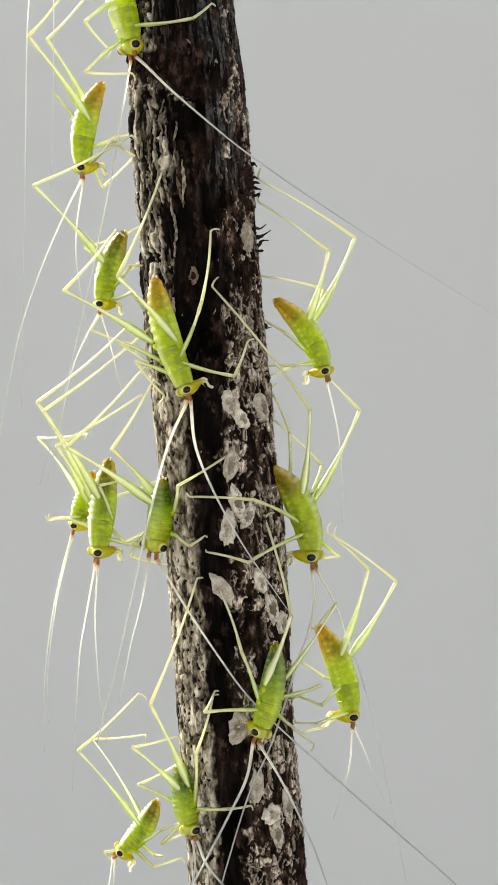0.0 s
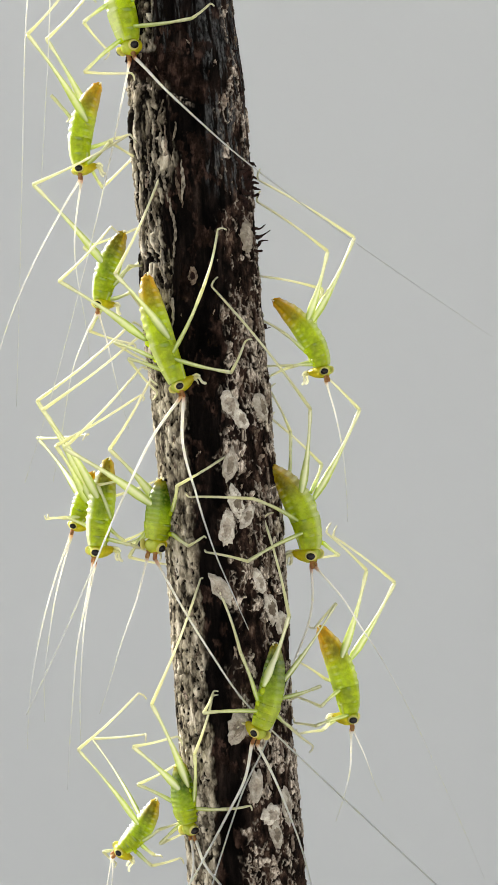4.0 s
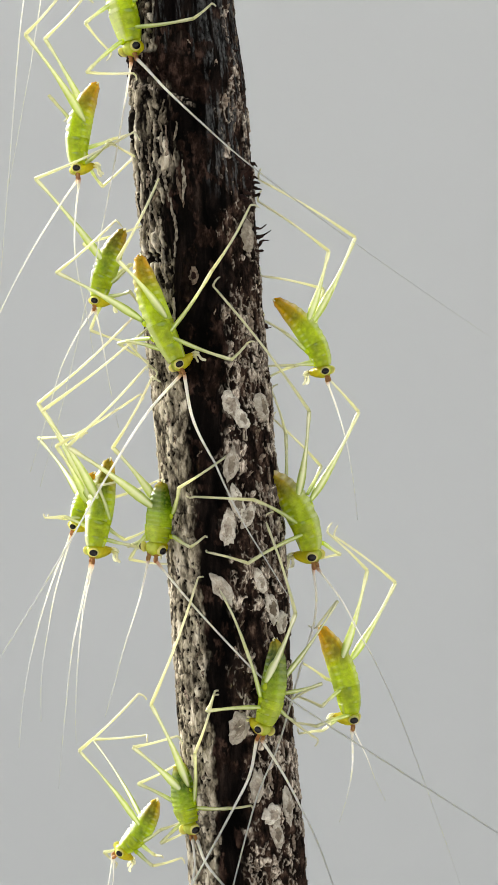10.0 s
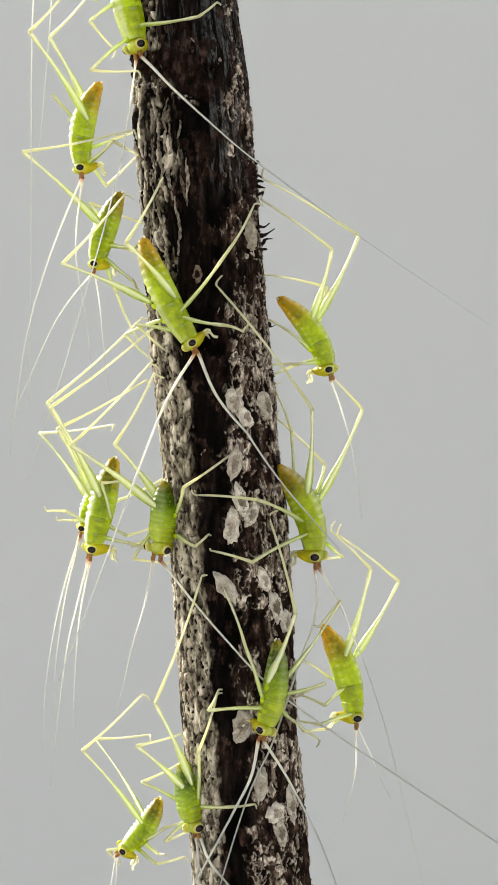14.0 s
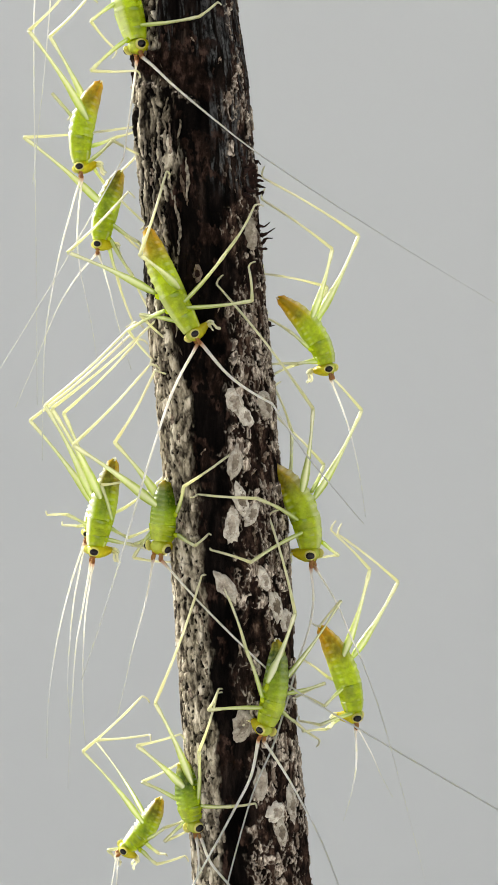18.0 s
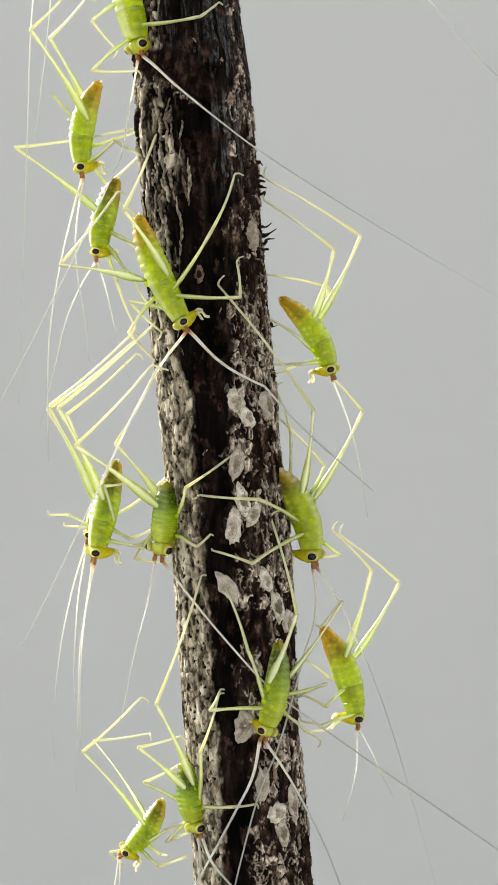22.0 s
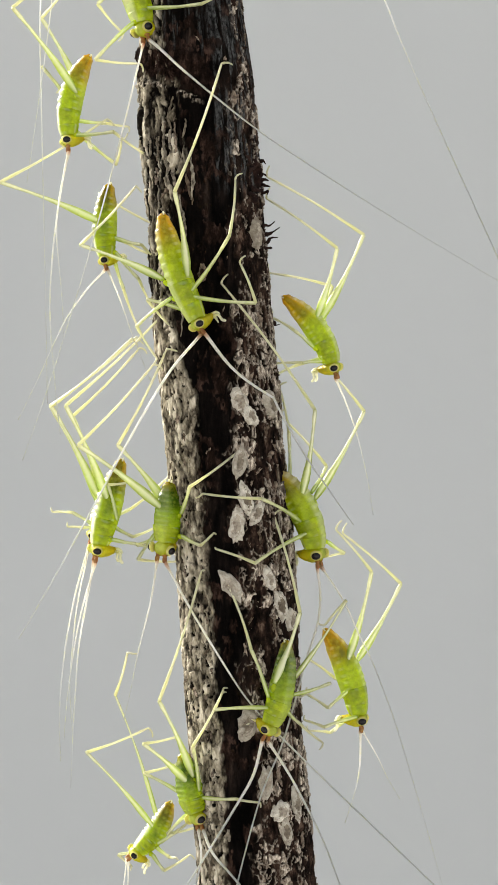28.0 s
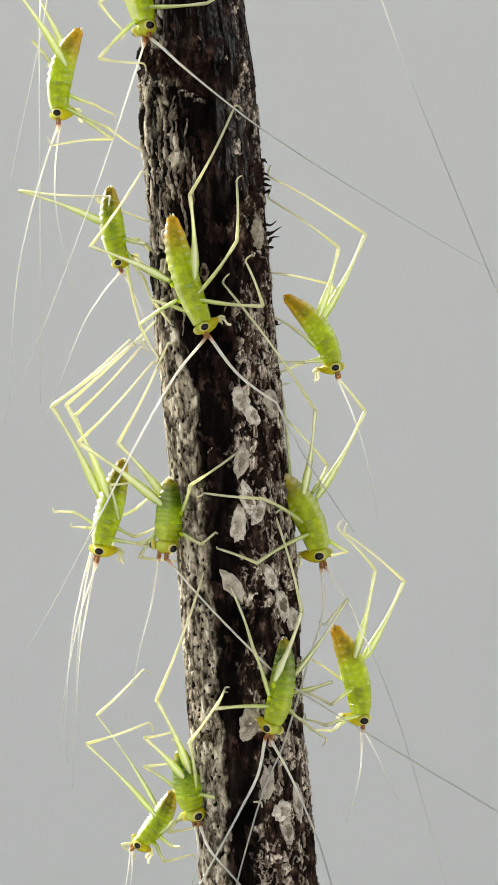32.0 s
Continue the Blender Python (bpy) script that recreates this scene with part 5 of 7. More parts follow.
    carry("B", [(0, 0.00, 0.00, -0.0), (3, -0.07, -0.03, -0.6), (6, -0.23, -0.07, -1.3), (8, -0.37, -0.03, -0.7), (10, -0.34, -0.04, -1.1), (11.5, -0.35, -0.04, -1.2), (13, -0.33, -0.10, -1.2), (17, -0.38, -0.11, -0.6), (19, -0.40, -0.05, -0.8), (22, -0.44, -0.06, -1.8), (23.3, -0.51, 0.05, -1.5), (24, -0.83, 0.50, -0.4), (25, -0.93, 0.92, -0.4), (25.5, -0.94, 1.07, -0.4), (27.5, -1.37, 1.61, 1.0), (28, -1.61, 1.76, 0.8), (29, -2.18, 2.16, 1.3), (30, -2.43, 2.71, 1.4), (31, -2.49, 3.27, 0.8), (32, -2.40, 3.60, 0.7)])
    stride("B", 0, [
        (0, (-3.22, -5.17, 7.67), (-1.06, -3.15, 11.05)),
        (6, (-2.95, -5.02, 8.01), (-0.67, -2.89, 11.26)),
        (9, (-2.94, -5.19, 7.86), (-0.70, -3.05, 11.13)),
        (13, (-2.95, -4.89, 8.12), (-0.69, -2.67, 11.32)),
        (19, (-3.00, -4.88, 8.09), (-0.70, -2.59, 11.21)),
        (23, (-2.78, -4.82, 8.28), (-0.45, -2.41, 11.28)),
        (25.5, (-3.07, -5.09, 7.86), (-0.48, -2.99, 10.88)),
        (28, (-3.42, -5.00, 7.67), (-0.39, -3.93, 10.83)),
        (29, (-3.07, -5.54, 7.42), (-0.08, -4.50, 10.62)),
        (30, (-3.09, -5.46, 7.48), (-0.19, -4.02, 10.62)),
        (32, (-3.20, -4.92, 7.91), (-0.33, -3.42, 11.03))])
    stride("B", 1, [
        (0, (-2.62, 0.69, 8.87), (0.33, -1.40, 11.32)),
        (6, (-2.33, 0.82, 9.03), (0.78, -0.92, 11.55)),
        (9, (-2.33, 0.85, 9.03), (0.75, -1.11, 11.42)),
        (13, (-2.23, 0.77, 9.08), (0.79, -1.37, 11.39)),
        (19, (-2.23, 0.86, 9.08), (0.79, -1.39, 11.27)),
        (23, (-2.14, 1.31, 9.08), (0.82, -0.91, 11.41)),
        (25.5, (-2.25, 1.78, 8.94), (0.65, -0.65, 11.11)),
        (28, (-2.34, 2.22, 8.77), (0.47, 0.67, 11.73)),
        (29, (-2.05, 2.75, 8.74), (0.55, 2.75, 12.25)),
        (30, (-2.13, 2.20, 8.89), (0.74, 0.63, 11.78)),
        (32, (-2.31, 1.36, 8.99), (0.74, -0.83, 11.22))])
    stride("B", 2, [
        (0, (2.22, 1.20, 1.98), (3.74, 0.80, 2.32)),
        (3, (2.30, 1.07, 1.92), (3.84, 0.80, 2.30)),
        (6, (2.43, 0.74, 1.78), (3.96, 0.79, 2.27)),
        (8, (2.43, 0.73, 1.78), (3.97, 0.79, 2.24)),
        (10, (2.44, 0.73, 1.77), (3.97, 0.79, 2.23)),
        (11.5, (2.44, 0.73, 1.76), (3.98, 0.79, 2.22)),
        (13, (2.43, 0.73, 1.79), (3.96, 0.79, 2.28)),
        (17, (2.42, 0.73, 1.81), (3.95, 0.78, 2.31)),
        (19, (2.43, 0.73, 1.77), (3.97, 0.78, 2.24)),
        (22, (2.45, 0.72, 1.73), (4.00, 0.78, 2.16)),
        (23.3, (2.46, 0.72, 1.68), (4.02, 0.78, 2.07)),
        (24, (2.51, 0.70, 1.50), (4.10, 0.76, 1.71)),
        (25, (2.54, 0.69, 1.29), (4.15, 0.76, 1.33)),
        (25.5, (2.55, 0.69, 1.22), (4.15, 0.76, 1.20)),
        (27.5, (2.55, 0.67, 1.03), (4.15, 0.74, 0.85)),
        (28, (2.55, 0.66, 0.97), (4.14, 0.72, 0.75)),
        (29, (2.54, 0.64, 0.86), (4.12, 0.70, 0.56)),
        (30, (2.52, 0.63, 0.69), (4.07, 0.68, 0.26)),
        (31, (2.47, 0.63, 0.49), (3.97, 0.68, -0.09)),
        (32, (2.43, 0.62, 0.38), (3.89, 0.67, -0.29))])
    stride("B", 3, [
        (0, (1.05, 4.18, -1.13), (3.82, 0.60, 0.76)),
        (3, (1.11, 4.17, -1.12), (3.90, 0.60, 0.75)),
        (6, (1.24, 4.15, -1.10), (4.08, 0.60, 0.73)),
        (8, (1.35, 4.14, -1.08), (4.21, 0.60, 0.74)),
        (10, (1.32, 4.14, -1.09), (4.18, 0.60, 0.72)),
        (11.5, (1.32, 4.14, -1.09), (4.19, 0.60, 0.71)),
        (13, (1.34, 4.14, -1.08), (4.18, 0.60, 0.77)),
        (17, (1.39, 4.13, -1.06), (4.22, 0.60, 0.82)),
        (19, (1.37, 4.13, -1.07), (4.24, 0.60, 0.75)),
        (22, (1.39, 4.13, -1.08), (4.30, 0.60, 0.68)),
        (23.3, (1.39, 4.12, -1.09), (4.36, 0.60, 0.59)),
        (24, (1.48, 4.08, -1.13), (4.65, 0.60, 0.23)),
        (25, (1.44, 4.07, -1.19), (4.75, 0.60, -0.19)),
        (25.5, (1.41, 4.07, -1.20), (4.76, 0.60, -0.34)),
        (27.5, (1.67, 3.96, -1.27), (5.20, 0.60, -0.77)),
        (28.3, (3.63, 2.11, -1.58), (2.75, -2.70, -1.50)),
        (29, (3.55, 2.34, -1.50), (0.07, -1.10, -1.73)),
        (30, (4.31, 0.40, -1.02), (-0.07, -1.47, -2.16)),
        (31, (3.22, 0.40, -2.67), (-0.17, -3.02, -3.57)),
        (32, (3.75, 0.40, -2.08), (-0.22, -2.29, -3.07))])
    reach("B", 4, [(0, (3.99, -0.60, 0.15)), (3, (4.06, -0.60, 0.13)), (6, (4.23, -0.60, 0.12)), (8, (4.37, -0.60, 0.13)), (10, (4.34, -0.60, 0.10)), (11.5, (4.34, -0.60, 0.10)), (13, (4.33, -0.60, 0.16)), (17, (4.38, -0.60, 0.21)), (19, (4.40, -0.60, 0.14)), (22, (4.44, -0.60, 0.07)), (23.3, (4.50, -0.60, -0.02)), (24, (4.82, -0.60, -0.38)), (25, (4.92, -0.60, -0.80)), (25.5, (4.93, -0.60, -0.95)), (27.5, (5.39, -0.60, -1.38)), (28, (5.63, -0.60, -1.53)), (29, (6.22, -0.60, -1.87)), (30, (6.49, -0.60, -2.40)), (31, (6.53, -0.60, -3.03)), (32, (6.43, -0.60, -3.37))])
    sway("B", 0, [(0, 0.0, 0.0), (3, 2.6, 0.0), (6, 9.3, 0.0), (9, 9.9, 0.0), (11.5, 4.2, 0.0), (13, 0.2, 0.0), (17, -6.4, 0.0), (20, -11.9, 0.0), (23, -7.4, 0.0), (25, -10.6, 0.0), (28, -16.3, 0.0), (29, -20.0, 0.0), (30, -14.0, 0.0), (31, -13.0, 0.0), (32, -8.0, 0.0)])
    sway("B", 1, [(0, 0.0, 0.0), (6, 0.3, 0.0), (9, -2.1, 0.0), (13, 1.2, 0.0), (17, -2.4, 0.0), (20, 0.1, 0.0), (23, 2.6, 0.0), (28, 3.2, 0.0), (29, 3.7, 0.0), (31, 1.0, 0.0), (32, -3.0, 0.0)])
    carry("C", [(0, 0.00, 0.00, -0.0), (3, -0.06, 0.05, 0.4), (7, -0.17, -0.13, 2.5), (9, -0.27, -0.13, 2.3), (10, -0.35, 0.23, 3.5), (11.5, -0.43, 0.73, -0.7), (13, -0.15, 1.36, -4.7), (14, -0.66, 2.75, 2.4), (16.5, -0.52, 3.99, -1.9), (18, -0.44, 4.13, -0.9), (19, -0.29, 3.84, -4.5), (20, -0.46, 3.33, -3.1), (21.5, -0.67, 3.57, -2.5), (24.5, -0.70, 3.73, -2.6), (25.5, -0.46, 4.29, -6.1), (27.5, -0.54, 3.21, -12.6), (28, -0.40, 2.96, -14.6), (29, -0.15, 2.65, -17.2), (30, -0.01, 2.48, -18.8), (32, 0.40, 2.74, -24.3)])
    stride("C", 0, [
        (0, (-4.91, -0.44, 8.04), (2.34, -4.56, 10.85)),
        (6, (-4.96, -0.44, 7.98), (2.12, -4.73, 10.96)),
        (9, (-5.00, -0.44, 7.95), (2.10, -4.63, 11.02)),
        (13, (-4.61, -0.44, 8.29), (3.08, -4.54, 9.52)),
        (14, (-5.59, -0.44, 7.34), (2.44, -3.79, 8.64)),
        (16.5, (-5.29, 2.04, 7.08), (2.83, -1.28, 7.67)),
        (19, (-5.43, -0.44, 7.52), (3.12, -2.53, 7.62)),
        (22, (-5.67, -0.44, 7.25), (3.04, -1.37, 8.08)),
        (24.5, (-6.01, -0.44, 6.81), (2.71, -0.44, 8.01)),
        (25.5, (-6.04, -0.44, 6.76), (2.74, -0.44, 7.22)),
        (27.5, (-5.67, -0.44, 7.24), (3.01, -0.44, 8.70)),
        (28, (-6.00, -0.44, 6.83), (2.46, -0.44, 9.25)),
        (29, (-6.27, 1.66, 5.90), (1.16, 1.66, 10.61)),
        (30, (-6.24, 1.62, 5.97), (0.82, 1.62, 11.22)),
        (31, (-6.31, 1.76, 5.77), (1.26, -2.51, 7.14)),
        (32, (-4.64, 2.23, 7.67), (1.26, -2.97, 3.72))])
    stride("C", 1, [
        (0, (-1.42, 1.08, 3.73), (2.76, 0.60, 5.29)),
        (3, (-1.41, 1.08, 3.74), (2.78, 0.60, 5.27)),
        (7, (-1.41, 1.06, 3.75), (2.69, 0.60, 5.54)),
        (9, (-1.33, 1.07, 3.85), (2.80, 0.60, 5.55)),
        (10, (-1.41, 1.06, 3.75), (2.80, 0.60, 5.25)),
        (11.5, (-1.19, 1.10, 3.98), (3.24, 0.60, 4.53)),
        (13, (-1.23, 1.12, 3.93), (3.22, 0.60, 3.68)),
        (14, (-0.88, 1.27, 4.19), (3.30, 0.60, 2.69)),
        (16.5, (0.40, 2.04, 4.29), (3.32, 0.60, 1.19)),
        (18, (0.33, 2.19, 4.17), (3.21, 0.60, 1.11)),
        (19, (0.23, 1.90, 4.36), (3.15, 0.60, 1.21)),
        (20, (-0.18, 1.54, 4.45), (3.32, 0.60, 1.79)),
        (21.5, (0.26, 1.73, 4.47), (3.50, 0.60, 1.57)),
        (24.5, (0.44, 1.84, 4.43), (3.52, 0.60, 1.41)),
        (25.5, (0.91, 2.34, 4.04), (3.30, 0.60, 0.66)),
        (27.5, (0.75, 1.61, 4.56), (3.67, 0.60, 1.31)),
        (28, (0.57, 1.51, 4.61), (3.64, 0.60, 1.46)),
        (29, (0.27, 1.40, 4.62), (3.56, 0.60, 1.67)),
        (30, (0.13, 1.35, 4.62), (3.52, 0.60, 1.77)),
        (32, (0.24, 1.33, 4.64), (3.20, 0.60, 1.35))])
    stride("C", 2, [
        (0, (1.66, 0.68, 2.06), (2.93, -0.20, 2.86)),
        (3, (1.65, 0.65, 2.07), (2.97, -0.20, 2.83)),
        (7, (1.65, 0.31, 2.09), (2.96, -0.20, 3.11)),
        (9, (1.68, 0.23, 2.05), (3.02, -0.19, 3.07)),
        (10, (1.68, 0.41, 2.07), (3.12, -0.20, 2.82)),
        (11.5, (1.79, 0.49, 1.91), (3.38, -0.20, 2.09)),
        (13, (1.80, 0.64, 1.86), (3.19, -0.20, 1.24)),
        (14, (1.91, 0.19, 0.88), (3.50, -0.18, 0.28)),
        (16.5, (1.67, 0.23, 0.40), (2.90, -0.08, -0.79)),
        (18, (1.65, 0.23, 0.38), (2.84, -0.08, -0.85)),
        (19, (1.63, 0.22, 0.36), (2.79, -0.11, -0.89)),
        (20, (1.76, 0.20, 0.54), (3.12, -0.14, -0.49)),
        (21.5, (1.75, 0.22, 0.52), (3.10, -0.10, -0.54)),
        (24.5, (1.73, 0.23, 0.48), (3.04, -0.08, -0.62)),
        (25.5, (1.56, 0.24, 0.27), (2.61, -0.05, -1.08)),
        (27.5, (1.68, 0.22, 0.41), (2.92, -0.11, -0.76)),
        (28, (1.69, 0.21, 0.43), (2.94, -0.14, -0.73)),
        (29, (1.70, 0.19, 0.45), (2.96, -0.19, -0.68)),
        (30, (1.87, 0.32, 0.72), (2.90, -0.20, -0.59)),
        (32, (1.83, 0.37, 0.62), (2.35, -0.20, -0.94))])
    reach("C", 3, [(0, (3.52, -1.40, 2.25)), (3, (3.57, -1.40, 2.23)), (7, (3.58, -1.40, 2.53)), (9, (3.69, -1.40, 2.53)), (10, (3.75, -1.40, 2.25)), (11.5, (3.97, -1.40, 1.47)), (13, (3.73, -1.40, 0.58)), (14, (4.19, -1.40, -0.32)), (16.5, (3.98, -1.40, -1.88)), (18, (3.93, -1.40, -1.95)), (19, (3.68, -1.40, -1.88)), (20, (3.92, -1.40, -1.29)), (21.5, (4.13, -1.40, -1.51)), (24.5, (4.15, -1.40, -1.67)), (25.5, (3.74, -1.40, -2.45)), (27.5, (3.76, -1.40, -1.83)), (28, (3.61, -1.40, -1.68)), (29, (3.39, -1.40, -1.47)), (30, (3.26, -1.40, -1.36)), (32, (2.64, -1.40, -1.74))])
    reach("C", 4, [(0, (3.26, -1.00, -1.31)), (3, (3.33, -1.00, -1.33)), (7, (3.47, -1.00, -1.04)), (9, (3.57, -1.00, -1.03)), (10, (3.70, -1.00, -1.32)), (11.5, (3.66, -1.00, -2.08)), (13, (3.18, -1.00, -2.94)), (14, (4.08, -1.00, -3.89)), (16.5, (3.59, -1.00, -5.42)), (18, (3.61, -1.00, -5.50)), (19, (3.14, -1.00, -5.41)), (20, (3.46, -1.00, -4.83)), (21.5, (3.71, -1.00, -5.05)), (24.5, (3.72, -1.00, -5.21)), (25.5, (3.10, -1.00, -5.96)), (27.5, (2.72, -1.00, -5.24)), (28, (2.46, -1.00, -5.06)), (29, (2.08, -1.00, -4.79)), (30, (1.87, -1.00, -4.64)), (32, (0.94, -1.00, -4.87))])
    stride("C", 5, [
        (0, (-1.00, 0.88, -2.19), (2.30, 0.20, -3.24)),
        (3, (-0.92, 0.87, -2.24), (2.38, 0.20, -3.27)),
        (7, (-0.80, 0.86, -2.31), (2.60, 0.20, -3.01)),
        (9, (-0.71, 0.85, -2.36), (2.69, 0.20, -3.00)),
        (10, (-0.51, 0.82, -2.45), (2.86, 0.20, -3.30)),
        (11.5, (-0.45, 0.78, -2.48), (2.68, 0.20, -4.00)),
        (13, (-0.52, 0.74, -2.46), (2.06, 0.20, -4.79)),
        (14, (1.47, 0.37, -2.46), (3.08, 0.21, -5.60)),
        (16.5, (1.07, 0.39, -2.59), (2.17, 0.25, -5.94)),
        (18, (1.08, 0.39, -2.59), (2.18, 0.25, -5.93)),
        (19, (0.89, 0.39, -2.63), (1.77, 0.24, -6.04)),
        (20, (1.07, 0.38, -2.59), (2.18, 0.23, -5.94)),
        (21.5, (1.14, 0.38, -2.57), (2.33, 0.24, -5.89)),
        (24.5, (1.13, 0.38, -2.58), (2.30, 0.24, -5.90)),
        (25.5, (0.83, 0.39, -2.64), (1.62, 0.25, -6.07)),
        (27.5, (0.67, 0.38, -2.65), (1.26, 0.23, -6.13)),
        (28, (0.56, 0.38, -2.66), (0.99, 0.22, -6.16)),
        (29, (0.38, 0.37, -2.66), (0.59, 0.21, -6.18)),
        (30, (0.14, 0.40, -2.64), (0.33, 0.20, -6.16)),
        (32, (-0.17, 0.37, -2.59), (-0.70, 0.21, -6.07))])
    sway("C", 0, [(0, 0.0, 0.0), (6, -4.0, 0.0), (9, -1.3, 0.0), (13, 7.7, 0.0), (17, 12.6, 0.0), (19, 9.5, 0.0), (23, 3.5, 0.0), (28, 27.6, 0.0), (32, 34.3, 0.0)])
    sway("C", 1, [(0, 0.0, 0.0), (9, -0.3, 0.0), (13, 6.7, 0.0), (17, -0.4, 0.0), (20, 3.1, 0.0), (23, 2.5, 0.0), (28, 8.6, 0.0), (32, 14.3, 0.0)])
    carry("D", [(0, 0.00, 0.00, -0.0), (3, -0.22, 0.12, -0.7), (4.5, -0.56, 0.37, -1.1), (5.5, -0.76, 0.72, -2.4), (7, -0.48, 1.14, -5.0), (8, -0.80, 1.26, -3.8), (9, -0.64, 1.48, -4.2), (10, -0.54, 1.71, -4.5), (11.5, -0.19, 2.47, -7.6), (13, 0.08, 2.97, -10.5), (14, 0.03, 3.01, -9.3), (16.5, 0.22, 3.64, -9.1), (17, 0.11, 3.89, -9.2), (18, 0.22, 3.59, -8.2), (19, -0.17, 4.17, -11.2), (20, -0.52, 4.54, -8.9), (21.5, -0.68, 4.43, -8.0), (23, -0.61, 4.55, -4.2), (24.5, -0.46, 4.41, -1.2), (25.5, -0.16, 4.54, -3.6), (27.5, 0.22, 4.34, -4.0), (28, 0.23, 4.25, -2.9), (30, 0.41, 4.25, -1.2), (32, 0.49, 3.99, -0.6)])
    stride("D", 0, [
        (0, (-4.38, -2.34, 7.02), (-1.57, 1.48, 14.67)),
        (3, (-4.07, -3.13, 6.88), (-1.43, 1.46, 14.16)),
        (7, (-3.24, -3.95, 6.93), (-0.17, 1.62, 13.30)),
        (10, (-3.18, -4.47, 6.48), (-0.28, 1.49, 12.57)),
        (11.5, (-3.38, -4.54, 6.24), (0.04, 1.59, 11.88)),
        (13, (-3.30, -4.52, 6.33), (0.36, 1.74, 11.66)),
        (14, (-2.94, -4.64, 6.46), (0.24, 1.94, 11.71)),
        (17, (-3.10, -4.98, 5.91), (-0.02, 1.97, 10.73)),
        (18, (-2.49, -5.88, 4.74), (-0.20, 0.33, 10.84)),
        (19, (-2.39, -3.63, 7.60), (0.57, 2.41, 13.58)),
        (20, (-2.83, -3.79, 7.29), (0.36, 2.37, 13.03)),
        (21.5, (-2.83, -3.89, 7.21), (0.19, 2.26, 13.04)),
        (23, (-2.13, -4.96, 6.54), (-1.05, 1.30, 12.91)),
        (24.5, (-1.70, -4.90, 6.77), (-1.68, 1.03, 13.54)),
        (25.5, (-1.44, -6.29, 4.32), (-0.89, -2.08, 12.25)),
        (27.5, (-1.53, -5.44, 6.14), (2.12, 0.93, 11.34)),
        (28, (-0.97, -3.26, 8.15), (2.56, -3.26, 16.43)),
        (29, (-0.78, -3.25, 8.17), (2.78, 1.70, 14.90)),
        (30, (-0.62, -3.35, 8.13), (2.78, 1.73, 14.74)),
        (32, (-0.64, -3.35, 8.12), (2.36, 1.69, 14.95))])
    stride("D", 1, [
        (0, (-8.35, 1.38, 6.42), (-4.49, -2.31, 10.11)),
        (3, (-8.14, 0.93, 6.82), (-4.32, -3.23, 10.04)),
        (7, (-7.77, 2.33, 6.97), (-3.29, -1.38, 9.87)),
        (10, (-7.93, 2.41, 6.70), (-3.31, -1.17, 9.51)),
        (11.5, (-7.94, 2.37, 6.71), (-3.07, -1.18, 9.14)),
        (13, (-7.69, 2.35, 7.06), (-2.76, -1.46, 8.89)),
        (14, (-7.91, 2.57, 6.65), (-2.81, 1.31, 10.48)),
        (17, (-7.74, 2.86, 6.74), (-2.65, -0.04, 9.55)),
        (18, (-7.84, 2.75, 6.66), (-2.96, -0.21, 9.76)),
        (19, (-7.85, 2.30, 6.87), (-2.44, -0.26, 9.40)),
        (20, (-8.11, 2.27, 6.50), (-2.48, 0.29, 9.08)),
        (21.5, (-8.26, 3.55, 5.20), (-3.18, 3.55, 9.24)),
        (23, (-7.91, 4.45, 4.73), (-3.90, 4.45, 9.84)),
        (24.5, (-7.47, 3.86, 6.39), (-4.39, -0.92, 9.54)),
        (25.5, (-7.85, 3.57, 6.04), (-3.88, -0.67, 8.96)),
        (27.5, (-8.00, 3.28, 6.04), (-3.74, -0.39, 9.29)),
        (28, (-8.00, 3.56, 5.78), (-3.69, 0.05, 9.15)),
        (30, (-7.97, 3.64, 5.74), (-3.88, 0.68, 9.82)),
        (32, (-7.90, 3.89, 5.60), (-4.14, 1.82, 10.46))])
    stride("D", 2, [
        (0, (1.28, -4.37, 5.16), (1.83, -2.49, 10.01)),
        (3, (1.57, -3.84, 5.56), (2.08, -1.19, 10.03)),
        (4.5, (2.09, -3.13, 5.82), (3.63, -0.73, 10.20)),
        (5.5, (2.49, -3.05, 5.61), (5.02, -2.20, 10.10)),
        (7, (2.64, -2.97, 5.54), (5.24, -0.94, 9.60)),
        (10, (2.92, -2.64, 5.52), (5.77, -1.48, 9.74)),
        (11.5, (2.78, -3.87, 4.63), (5.79, -2.43, 8.66)),
        (13, (2.89, -4.11, 4.18), (5.76, -1.91, 7.94)),
        (14, (3.32, -3.12, 4.78), (5.85, -0.08, 8.20)),
        (17, (2.95, -4.11, 4.10), (5.58, -0.77, 7.14)),
        (18, (3.22, -3.48, 4.55), (5.40, 0.13, 7.64)),
        (19, (3.67, -3.24, 4.17), (6.11, 0.50, 6.88)),
        (20, (3.22, -3.97, 3.91), (5.60, 0.16, 6.05)),
        (21.5, (2.87, -3.46, 4.97), (5.15, -0.82, 8.86)),
        (23, (3.12, -1.88, 5.70), (4.28, 1.79, 9.23)),
        (24.5, (2.76, -3.48, 5.05), (3.63, -0.54, 9.28)),
        (25.5, (2.64, -3.89, 4.76), (3.68, -0.93, 8.94)),
        (27.5, (2.48, -4.13, 4.62), (3.24, -1.58, 9.11)),
        (28, (2.50, -3.78, 5.00), (3.08, -0.67, 9.16)),
        (30, (2.37, -4.06, 4.81), (2.58, -1.38, 9.29)),
        (32, (2.42, -3.91, 4.93), (2.43, -0.94, 9.23))])
